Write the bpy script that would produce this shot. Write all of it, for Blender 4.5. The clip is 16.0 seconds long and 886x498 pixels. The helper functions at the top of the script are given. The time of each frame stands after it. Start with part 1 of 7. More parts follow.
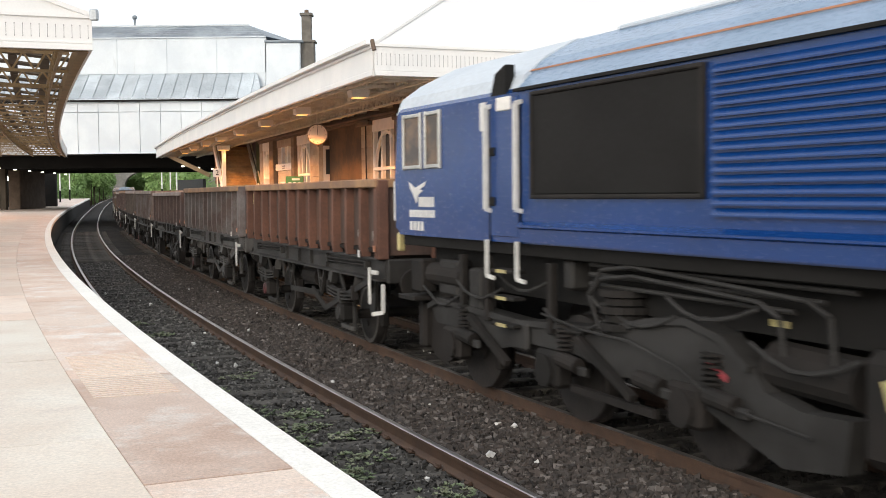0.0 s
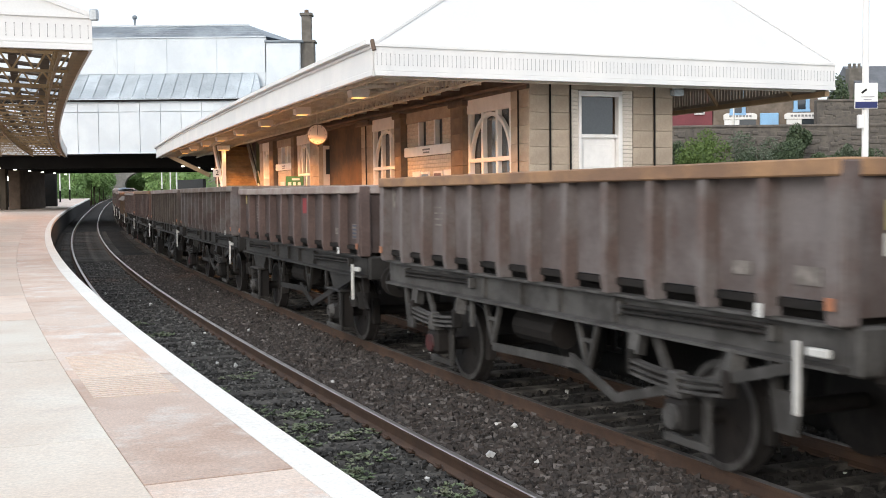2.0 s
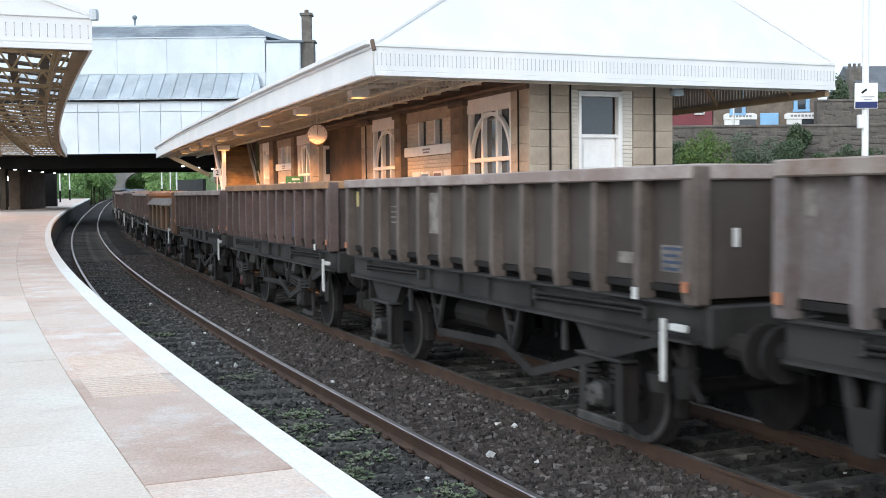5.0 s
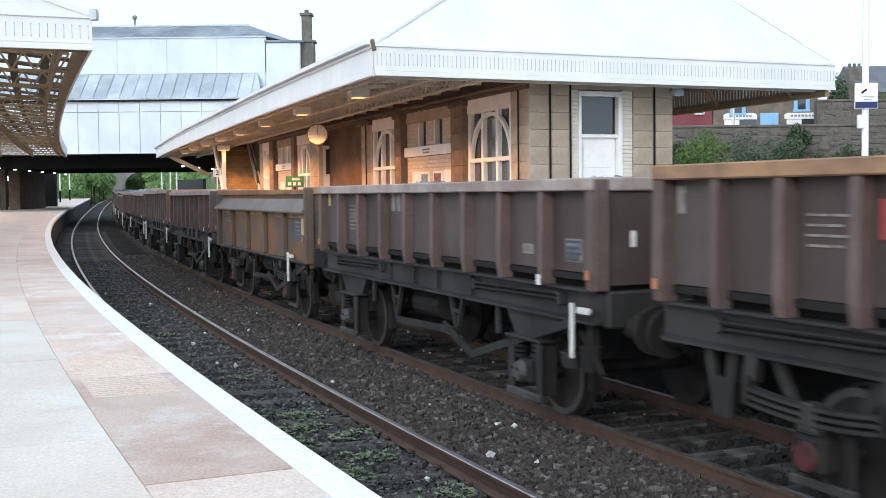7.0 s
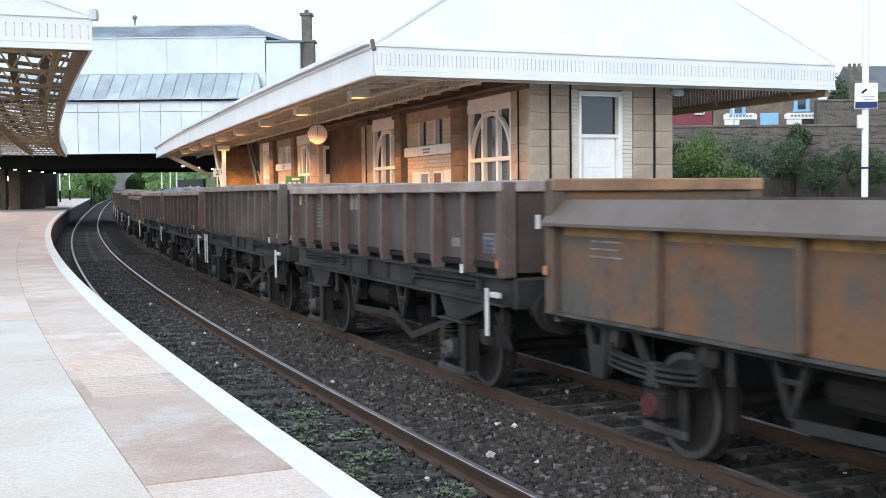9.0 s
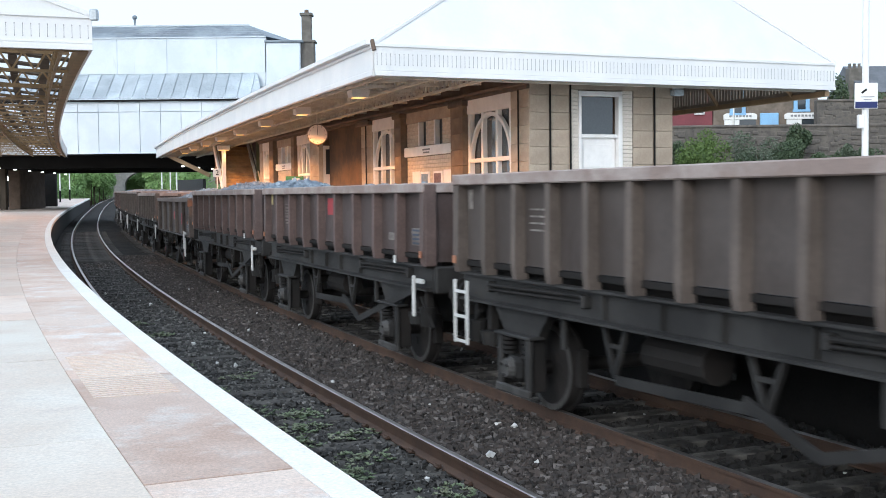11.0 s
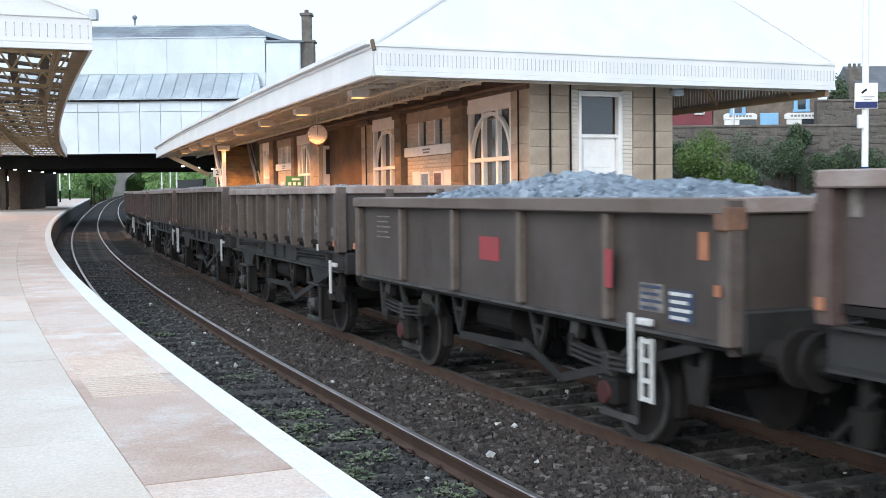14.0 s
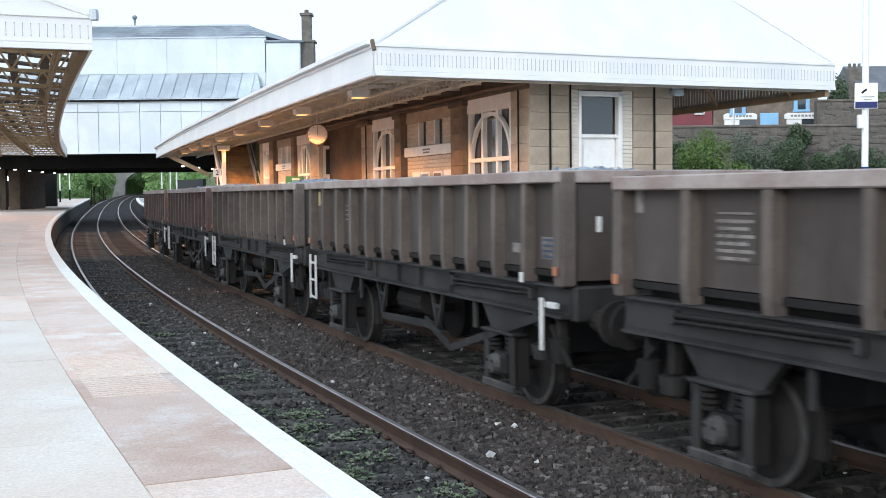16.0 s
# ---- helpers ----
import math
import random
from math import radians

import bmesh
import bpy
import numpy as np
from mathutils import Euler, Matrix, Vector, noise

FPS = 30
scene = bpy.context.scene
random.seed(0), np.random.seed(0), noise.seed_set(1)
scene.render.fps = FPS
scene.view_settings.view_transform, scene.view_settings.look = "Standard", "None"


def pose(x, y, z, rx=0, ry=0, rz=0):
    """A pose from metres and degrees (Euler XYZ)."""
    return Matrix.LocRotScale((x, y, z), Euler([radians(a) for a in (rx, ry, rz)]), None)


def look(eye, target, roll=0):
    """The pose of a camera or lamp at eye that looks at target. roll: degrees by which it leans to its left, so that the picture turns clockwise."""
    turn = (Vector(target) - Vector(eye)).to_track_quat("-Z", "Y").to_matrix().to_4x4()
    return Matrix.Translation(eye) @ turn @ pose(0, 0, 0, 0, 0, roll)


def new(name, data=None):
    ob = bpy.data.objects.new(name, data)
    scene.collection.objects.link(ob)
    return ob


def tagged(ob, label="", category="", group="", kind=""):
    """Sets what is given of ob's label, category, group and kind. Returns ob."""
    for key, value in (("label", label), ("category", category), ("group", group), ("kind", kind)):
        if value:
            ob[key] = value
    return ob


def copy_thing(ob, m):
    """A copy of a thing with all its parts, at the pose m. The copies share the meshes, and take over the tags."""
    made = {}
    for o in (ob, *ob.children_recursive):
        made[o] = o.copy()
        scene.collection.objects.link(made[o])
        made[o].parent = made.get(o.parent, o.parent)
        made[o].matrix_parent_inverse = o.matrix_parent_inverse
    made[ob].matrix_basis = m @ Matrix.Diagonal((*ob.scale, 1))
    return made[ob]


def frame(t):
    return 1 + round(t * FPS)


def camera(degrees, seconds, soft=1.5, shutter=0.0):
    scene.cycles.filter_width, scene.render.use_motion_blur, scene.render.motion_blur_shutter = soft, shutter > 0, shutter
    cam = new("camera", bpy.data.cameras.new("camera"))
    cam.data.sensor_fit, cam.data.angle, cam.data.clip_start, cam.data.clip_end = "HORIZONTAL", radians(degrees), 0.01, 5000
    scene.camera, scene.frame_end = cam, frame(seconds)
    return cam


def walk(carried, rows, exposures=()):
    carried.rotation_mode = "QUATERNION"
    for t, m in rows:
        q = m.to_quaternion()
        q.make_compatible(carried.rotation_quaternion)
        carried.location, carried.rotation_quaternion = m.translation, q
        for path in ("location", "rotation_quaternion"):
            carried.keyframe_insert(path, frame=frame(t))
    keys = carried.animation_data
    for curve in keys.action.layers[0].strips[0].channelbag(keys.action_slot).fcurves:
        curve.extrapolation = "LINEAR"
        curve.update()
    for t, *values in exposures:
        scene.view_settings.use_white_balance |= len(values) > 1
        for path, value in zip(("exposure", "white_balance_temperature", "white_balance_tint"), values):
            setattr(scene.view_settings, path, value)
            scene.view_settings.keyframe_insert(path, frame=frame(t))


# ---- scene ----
# ---- camera ----
cam = camera(43.1, 16.0, soft=0.95, shutter=0.26)
EYE_Z = 2.3176
walk(cam, [(t, look((0, 0, EYE_Z), (0, 10, EYE_Z - 0.4703), -0.584)) for t in (0.0, 16.0)],
     exposures=[(0.0, 0.09, 6900, 12), (1.6, 0.09, 6650, 12), (3.2, 0.09, 6200, 9.5), (7.0, 0.09, 5830, 8), (16.0, 0.09, 5800, 8)])

# ---- world, sun ----
world = bpy.data.worlds.new("overcast_sky")
scene.world = world
world.use_nodes = True
wn, wl = world.node_tree.nodes, world.node_tree.links
sky = wn.new("ShaderNodeTexSky")
sky.sky_type, sky.sun_disc = "NISHITA", False
sky.sun_elevation, sky.sun_rotation = radians(23), radians(200)
sky.dust_density, sky.air_density = 3.0, 1.0
cloud = wn.new("ShaderNodeMix")
cloud.data_type = "RGBA"
cloud.inputs[0].default_value = 0.72
cloud.inputs[7].default_value = (8.6, 9.3, 10.0, 1)
wl.new(sky.outputs[0], cloud.inputs[6])
wl.new(cloud.outputs[2], wn["Background"].inputs[0])
wn["Background"].inputs[1].default_value = 0.14
sun_data = bpy.data.lights.new("sun", "SUN")
sun_data.energy, sun_data.angle, sun_data.color = 1.35, radians(30), (1.0, 0.97, 0.92)
new("sun", sun_data).matrix_world = look((-18, -30, 19), (0, 10, 0))


# ---- materials ----
def mat(name, c1, c2=None, rough=0.7, metal=0.0, big=1.2, fine=30.0, bump=0.25, vary=0.0, grime=None, grime_at=0.55, spec=0.5, grain=0.2, stretch=1.0):
    """A procedural surface: two colours in large patches, fine grain in value and relief, and grime in patches."""
    m = bpy.data.materials.new(name)
    m.use_nodes = True
    nt = m.node_tree
    n, ln = nt.nodes, nt.links
    bsdf = n["Principled BSDF"]
    co = n.new("ShaderNodeTexCoord")

    def noise_tex(scale, detail=6.0, rough_=0.6, src=None):
        t = n.new("ShaderNodeTexNoise")
        t.inputs["Scale"].default_value, t.inputs["Detail"].default_value = scale, detail
        t.inputs["Roughness"].default_value = rough_
        ln.new(src or co.outputs["Object"], t.inputs["Vector"])
        return t

    def mixer(fac, a, b, blend="MIX"):
        x = n.new("ShaderNodeMix")
        x.data_type, x.blend_type = "RGBA", blend
        for sock, val in ((x.inputs[0], fac), (x.inputs[6], a), (x.inputs[7], b)):
            if isinstance(val, tuple):
                sock.default_value = (*val, 1)
            elif isinstance(val, (int, float)):
                sock.default_value = val
            else:
                ln.new(val, sock)
        return x.outputs[2]

    def ramp(src, lo, hi, a=0.0, b=1.0):
        r = n.new("ShaderNodeMapRange")
        r.inputs["From Min"].default_value, r.inputs["From Max"].default_value = lo, hi
        r.inputs["To Min"].default_value, r.inputs["To Max"].default_value = a, b
        ln.new(src, r.inputs["Value"])
        return r.outputs[0]

    large, small = noise_tex(big), noise_tex(fine, 5.0, 0.7)
    col = mixer(ramp(large.outputs[0], 0.41, 0.59), c1, c2 or tuple(min(1, c * 0.82) for c in c1))
    if grime:
        mp = n.new("ShaderNodeMapping")
        mp.inputs["Scale"].default_value = (1, 1, stretch)
        ln.new(co.outputs["Object"], mp.inputs["Vector"])
        g = noise_tex(big * 2.3, 9.0, 0.72, mp.outputs[0])
        col = mixer(ramp(g.outputs[0], grime_at, grime_at + 0.16), col, grime)
    tone = n.new("ShaderNodeCombineColor")
    v = ramp(small.outputs[0], 0.25, 0.75, 1 - 1.1 * grain, 1 + 0.9 * grain)
    for k in range(3):
        ln.new(v, tone.inputs[k])
    col = mixer(1.0, col, tone.outputs[0], "MULTIPLY")
    if vary:
        info = n.new("ShaderNodeObjectInfo")
        tone2 = n.new("ShaderNodeCombineColor")
        v2 = ramp(info.outputs["Random"], 0, 1, 1 - vary, 1 + vary)
        for k in range(3):
            ln.new(v2, tone2.inputs[k])
        col = mixer(1.0, col, tone2.outputs[0], "MULTIPLY")
    ln.new(col, bsdf.inputs["Base Color"])
    ln.new(ramp(small.outputs[0], 0.3, 0.7, max(0.05, rough - 0.1), min(1, rough + 0.1)), bsdf.inputs["Roughness"])
    bsdf.inputs["Metallic"].default_value = metal
    bsdf.inputs["Specular IOR Level"].default_value = spec
    if bump:
        b = n.new("ShaderNodeBump")
        b.inputs["Strength"].default_value, b.inputs["Distance"].default_value = bump, 0.01
        ln.new(small.outputs[0], b.inputs["Height"])
        ln.new(b.outputs[0], bsdf.inputs["Normal"])
    return m


def glow(name, colour, strength):
    m = bpy.data.materials.new(name)
    m.use_nodes = True
    b = m.node_tree.nodes["Principled BSDF"]
    b.inputs["Base Color"].default_value = (*colour, 1)
    b.inputs["Emission Color"].default_value = (*colour, 1)
    b.inputs["Emission Strength"].default_value = strength
    return m


def glass(name, tint=(0.05, 0.06, 0.07), rough=0.06):
    m = mat(name, tint, tint, rough=rough, bump=0.0, spec=0.9)
    return m


M_BALLAST = mat("ballast_bed", (0.040, 0.037, 0.034), (0.024, 0.023, 0.023), rough=0.95, big=0.8, fine=28, bump=1.0, spec=0.1)
M_RAIL = mat("rusty_rail_steel", (0.095, 0.056, 0.037), (0.070, 0.042, 0.030), rough=0.8, big=3, fine=60)
M_RAILTOP = mat("worn_rail_head", (0.46, 0.43, 0.41), (0.36, 0.33, 0.31), rough=0.38, metal=0.9, big=2, fine=80, bump=0.05)
M_SLEEPER = mat("old_concrete_sleeper", (0.12, 0.113, 0.102), (0.07, 0.066, 0.062), rough=0.95, big=3, fine=40, vary=0.25, spec=0.12)
M_WHITE = mat("white_edge_paint", (0.8772, 0.8600, 0.8117), (0.8160, 0.8000, 0.7544), rough=0.75, big=2, fine=50, bump=0.15, grime=(0.62, 0.6, 0.57), grime_at=0.64)
M_RED = mat("red_paving", (0.55, 0.395, 0.315), (0.67, 0.53, 0.45), rough=0.7, big=0.9, fine=60, bump=0.5, grain=0.3, vary=0.08, grime=(0.72, 0.67, 0.62), grime_at=0.53)
M_PALE = mat("pale_paving", (0.7622, 0.7150, 0.6331), (0.6901, 0.6000, 0.5103), rough=0.55, big=0.6, fine=50, bump=0.3, grain=0.22, vary=0.06, grime=(0.62, 0.54, 0.48), grime_at=0.58)
M_WORNRED = mat("faded_red_paving", (0.6426, 0.4800, 0.3880), (0.7344, 0.6100, 0.5238), rough=0.7, big=0.8, fine=60, bump=0.5, grain=0.28, vary=0.06, grime=(0.76, 0.71, 0.67), grime_at=0.50)
M_PINK = mat("worn_pink_paving", (0.6936, 0.5500, 0.4559), (0.7446, 0.6400, 0.5529), rough=0.65, big=0.7, fine=55, bump=0.3, grain=0.22, vary=0.07, grime=(0.60, 0.49, 0.43), grime_at=0.54)
# sleepers of the train's track; the darker tone stands in for its shade
M_SLEEPER2 = mat("shade_toned_sleeper", (0.1445, 0.1360, 0.1232), (0.0510, 0.0476, 0.0442), rough=0.95, big=3, fine=40, vary=0.3, spec=0.12)
# shade behind the train put into the platform walls' colour; far walls share it
M_STONE_WALL = mat("shade_dark_wall_face", (0.018, 0.017, 0.016), (0.012, 0.0115, 0.011), rough=0.9, big=1.5, fine=25)
M_GROUND = mat("rough_ground", (0.10, 0.095, 0.08), (0.07, 0.09, 0.045), rough=1.0, big=0.1, fine=6, bump=0.6)
M_CREAM = mat("white_painted_boarding", (0.84, 0.84, 0.83), (0.78, 0.79, 0.79), rough=0.55, big=0.7, fine=30, bump=0.05, grain=0.04, grime=(0.66, 0.68, 0.68), grime_at=0.62, stretch=0.4)
M_ROOFWHITE = mat("pale_roof_sheet", (0.80, 0.81, 0.82), (0.74, 0.76, 0.78), rough=0.5, big=0.5, fine=20, bump=0.03, grain=0.03)
M_TRUSS = mat("buff_painted_iron", (0.6500, 0.6240, 0.5330), (0.5200, 0.4940, 0.4160), rough=0.6, big=2, fine=40, bump=0.1, grime=(0.18, 0.13, 0.08), grime_at=0.62)
M_SOFFIT = mat("dark_roof_boarding", (0.11, 0.092, 0.072), (0.08, 0.066, 0.052), rough=0.85, big=1, fine=25, spec=0.2)
M_STONE = mat("buff_sandstone", (0.46, 0.385, 0.30), (0.38, 0.31, 0.24), rough=0.85, big=1.6, fine=35, bump=0.4, vary=0.10, grime=(0.20, 0.155, 0.11), grime_at=0.62)
M_DARKSTONE = mat("brown_stone_trim", (0.16, 0.115, 0.085), (0.12, 0.085, 0.06), rough=0.8, big=2, fine=40)
M_BRICK = mat("glazed_white_brick", (0.74, 0.70, 0.62), (0.68, 0.62, 0.54), rough=0.35, big=3, fine=30, bump=0.1, vary=0.06)
M_FRAME = mat("white_joinery", (0.8856, 0.8748, 0.8532), (0.8208, 0.8100, 0.7884), rough=0.45, big=3, fine=50, bump=0.03, grain=0.04)
M_GLASS = glass("window_glass")
M_PANELWHITE = mat("weathered_white_cladding", (0.70, 0.76, 0.80), (0.62, 0.68, 0.73), rough=0.6, big=0.35, fine=14, bump=0.05, grain=0.06, grime=(0.40, 0.42, 0.42), grime_at=0.62, stretch=0.16)
M_LEAD = mat("grey_glazed_roof", (0.50, 0.56, 0.60), (0.38, 0.43, 0.47), rough=0.3, big=0.4, fine=10, bump=0.15, vary=0.12)
M_SLATE = mat("blue_grey_slate", (0.30, 0.345, 0.385), (0.20, 0.235, 0.27), rough=0.6, big=0.6, fine=9, bump=0.4, grime=(0.24, 0.25, 0.2), grime_at=0.6)
M_BLACK = mat("soot_dark_iron", (0.014, 0.0135, 0.013), (0.010, 0.0095, 0.009), rough=0.75, big=1, fine=20, spec=0.2)

# maroon and olive panels are darkened here for the shade of their recesses
M_WAGON = [
    mat("rust_brown_wagon", (0.078, 0.056, 0.048), (0.125, 0.066, 0.046), rough=0.7, big=0.7, fine=22, grime=(0.045, 0.03, 0.027), grime_at=0.52, stretch=0.3, spec=0.3),
    mat("grey_brown_wagon", (0.105, 0.085, 0.080), (0.185, 0.165, 0.162), rough=0.6, big=0.9, fine=22, grime=(0.085, 0.042, 0.03), grime_at=0.55, stretch=0.35, spec=0.35),
    mat("shaded_maroon_brown_wagon", (0.0662, 0.0475, 0.0432), (0.098, 0.080, 0.077), rough=0.55, big=0.6, fine=22, grime=(0.042, 0.03, 0.027), grime_at=0.55, stretch=0.3, spec=0.35),
    mat("orange_rust_wagon", (0.10, 0.090, 0.080), (0.19, 0.100, 0.052), rough=0.75, big=1.5, fine=18, grime=(0.05, 0.042, 0.037), grime_at=0.55, stretch=0.6, spec=0.3),
    mat("shaded_olive_brown_wagon", (0.0626, 0.0510, 0.0449), (0.090, 0.076, 0.069), rough=0.6, big=0.6, fine=20, grime=(0.045, 0.034, 0.03), grime_at=0.56, stretch=0.3, spec=0.35),
]
# maroon and olive ribs carry the light they catch as a paler colour
M_RIB = [
    mat("rust_red_rib", (0.165, 0.082, 0.058), (0.12, 0.062, 0.046), rough=0.7, big=2, fine=22, grime=(0.06, 0.04, 0.034), grime_at=0.58, stretch=0.3, spec=0.3),
    mat("worn_grey_brown_rib", (0.135, 0.100, 0.090), (0.175, 0.155, 0.150), rough=0.6, big=2, fine=22, grime=(0.07, 0.042, 0.034), grime_at=0.58, stretch=0.3, spec=0.35),
    mat("lit_maroon_brown_rib", (0.1437, 0.1012, 0.0909), (0.1058, 0.0759, 0.0690), rough=0.55, big=2, fine=22, grime=(0.05, 0.036, 0.032), grime_at=0.6, stretch=0.3, spec=0.35),
    mat("ochre_rust_rib", (0.135, 0.090, 0.058), (0.10, 0.078, 0.062), rough=0.7, big=2, fine=20, grime=(0.06, 0.045, 0.035), grime_at=0.58, stretch=0.4, spec=0.3),
    mat("lit_olive_brown_rib", (0.1400, 0.1142, 0.0986), (0.1030, 0.0840, 0.0728), rough=0.6, big=2, fine=20, grime=(0.05, 0.038, 0.033), grime_at=0.6, stretch=0.3, spec=0.35),
]
M_LIP = mat("worn_pale_top_rail", (0.3720, 0.3180, 0.2940), (0.2640, 0.2040, 0.1800), rough=0.6, big=2.0, fine=30)
M_UNDER = mat("grimy_underframe", (0.0150, 0.0142, 0.0135), (0.0240, 0.0210, 0.0195), rough=0.8, big=1.5, fine=25, spec=0.25, grain=0.3)
M_SOLE = mat("grey_solebar", (0.0408, 0.0391, 0.0374), (0.0238, 0.0229, 0.0221), rough=0.6, big=1.5, fine=25, grime=(0.03, 0.026, 0.022), grime_at=0.55, spec=0.3)
M_WHEEL = mat("dark_wheel_steel", (0.028, 0.026, 0.025), (0.045, 0.04, 0.038), rough=0.6, metal=0.3, big=4, fine=30)
M_TREAD = mat("bright_wheel_rim", (0.20, 0.195, 0.19), (0.13, 0.125, 0.12), rough=0.45, metal=0.6, big=5, fine=40)
M_LABEL = mat("white_label", (0.68, 0.68, 0.66), (0.6, 0.6, 0.58), rough=0.5, big=5, fine=50, bump=0)
M_YELLOW = mat("yellow_label", (0.50, 0.43, 0.18), (0.42, 0.36, 0.2), rough=0.5, big=5, fine=50, bump=0)
M_ORANGE = mat("orange_paint", (0.4464, 0.1955, 0.1000), (0.3744, 0.1530, 0.0800), rough=0.5, big=5, fine=50, bump=0)
M_REDPAINT = mat("faded_red_paint", (0.36, 0.045, 0.055), (0.28, 0.05, 0.06), rough=0.6, big=3, fine=30, bump=0)
M_BLUE = mat("deep_blue_loco_paint", (0.003, 0.042, 0.185), (0.003, 0.037, 0.160), rough=0.22, big=1, fine=30, bump=0.01, grain=0.05, spec=0.5)
M_BLUE2 = mat("grey_blue_loco_band", (0.21, 0.30, 0.43), (0.18, 0.27, 0.39), rough=0.3, big=1, fine=30, bump=0.02)
M_ROOFGREY = mat("pale_loco_roof", (0.52, 0.58, 0.64), (0.46, 0.52, 0.58), rough=0.45, big=0.8, fine=20, bump=0.05)


# ---- mesh helpers ----
def mesh_of(bm, name, material):
    me = bpy.data.meshes.new(name)
    bmesh.ops.recalc_face_normals(bm, faces=bm.faces)
    bm.to_mesh(me)
    bm.free()
    for k in (material if isinstance(material, (list, tuple)) else [material]):
        me.materials.append(k)
    return me


def part(name, bm, material, parent=None, label=""):
    ob = new(name, mesh_of(bm, name, material))
    if parent:
        ob.parent = parent
    return tagged(ob, label)


def empty(name, label, category, group="", kind="", m=None):
    ob = new(name)
    ob.empty_display_size = 0.2
    if m is not None:
        ob.matrix_basis = m
    return tagged(ob, label, category, group, kind)


def box(bm, c, size, rot=None, bevel=0.0, mi=0):
    r = bmesh.ops.create_cube(bm, size=1.0)
    vs = r["verts"]
    m = Matrix.Translation(c) @ (rot.to_4x4() if rot else Matrix()) @ Matrix.Diagonal((*size, 1))
    bmesh.ops.transform(bm, matrix=m, verts=vs)
    fs = {f for v in vs for f in v.link_faces}
    for f in fs:
        f.material_index = mi
    if bevel:
        es = list({e for v in vs for e in v.link_edges})
        bmesh.ops.bevel(bm, geom=es, offset=bevel, segments=1, affect="EDGES", profile=0.5)
    return vs


def boxbm(c, size, rot=None, bevel=0.0):
    bm = bmesh.new()
    box(bm, c, size, rot, bevel)
    return bm


def bar(bm, a, b, w, h=None, mi=0):
    """A square bar from a to b."""
    a, b = Vector(a), Vector(b)
    d = b - a
    q = d.to_track_quat("X", "Z").to_matrix()
    return box(bm, (a + b) / 2, (d.length, w, h or w), q, 0, mi)


def barbm(a, b, w, h=None):
    bm = bmesh.new()
    bar(bm, a, b, w, h)
    return bm


def cyl(bm, a, b, r, n=12, r2=None, mi=0):
    a, b = Vector(a), Vector(b)
    d = b - a
    m = Matrix.Translation((a + b) / 2) @ d.to_track_quat("Z", "Y").to_matrix().to_4x4()
    res = bmesh.ops.create_cone(bm, cap_ends=True, segments=n, radius1=r, radius2=r if r2 is None else r2, depth=d.length, matrix=m)
    for f in {f for v in res["verts"] for f in v.link_faces}:
        f.material_index = mi
    return res["verts"]


def cylbm(a, b, r, n=12, r2=None):
    bm = bmesh.new()
    cyl(bm, a, b, r, n, r2)
    return bm


def extrude(bm, poly, axis, lo, hi, mi=0):
    """A prism: poly in the plane across axis (0 x, 1 y, 2 z), from lo to hi."""
    def put(p, k):
        v = list(p)
        v.insert(axis, k)
        return bm.verts.new(v)
    a = [put(p, lo) for p in poly]
    b = [put(p, hi) for p in poly]
    n = len(poly)
    fs = [bm.faces.new(a), bm.faces.new(b[::-1])]
    for i in range(n):
        fs.append(bm.faces.new((a[i], b[i], b[(i + 1) % n], a[(i + 1) % n])))
    for f in fs:
        f.material_index = mi


# ---- the alignment: distance s along the right rail of the near track, offset to the right, height over the rail ----
CURVE_S = (0, 10, 20, 30, 42, 56, 75, 100, 140, 200)
CURVE_K = (4.01, 2.86, 1.76, 1.30, 1.14, 0.93, 0.61, 0.27, 0.32, 0.44)
S0, S1, DS = -190.0, 330.0, 0.5
_s = np.arange(S0, S1, DS)
_k = np.interp(_s, CURVE_S, CURVE_K) / 1000
_c = np.cumsum(_k) * DS
_i0 = int(round(-S0 / DS))
_th = -0.4157 - (_c[_i0] - _c)
_x, _y = np.cumsum(np.sin(_th)) * DS, np.cumsum(np.cos(_th)) * DS
_x, _y = _x - _x[_i0] + 0.735, _y - _y[_i0] + 8.271
TRACK1, TRACK2 = -0.7525, 2.567
EDGE1, EDGE2 = -2.338, 4.152
PLAT = 0.984


def rise(s):
    return float(np.interp(s, (-20, 40, 80, 130, 200, 330), (0, 0.146, 0.444, 0.979, 2.1, 4.2)))


def heading(s):
    return float(np.interp(s, _s, _th))


def at(s, off=0.0, z=0.0):
    h = heading(s)
    return Vector((float(np.interp(s, _s, _x)) + math.cos(h) * off, float(np.interp(s, _s, _y)) - math.sin(h) * off, rise(s) + z))


def sweep(bm, prof, s0, s1, step, mi=0, cap=True):
    """A profile of (offset, height) carried along the alignment from s0 to s1."""
    n = max(1, int(math.ceil((s1 - s0) / step)))
    rings = []
    for i in range(n + 1):
        s = s0 + (s1 - s0) * i / n
        rings.append([bm.verts.new(at(s, o, z)) for o, z in prof])
    m = len(prof)
    for a, b in zip(rings, rings[1:]):
        for j in range(m):
            f = bm.faces.new((a[j], b[j], b[(j + 1) % m], a[(j + 1) % m]))
            f.material_index = mi[j] if isinstance(mi, (list, tuple)) else mi
    if cap:
        bm.faces.new(rings[0])
        bm.faces.new(rings[-1][::-1])
    return bm


def swept(name, prof, s0, s1, step, material, parent=None, label=""):
    return part(name, sweep(bmesh.new(), prof, s0, s1, step), material, parent, label)


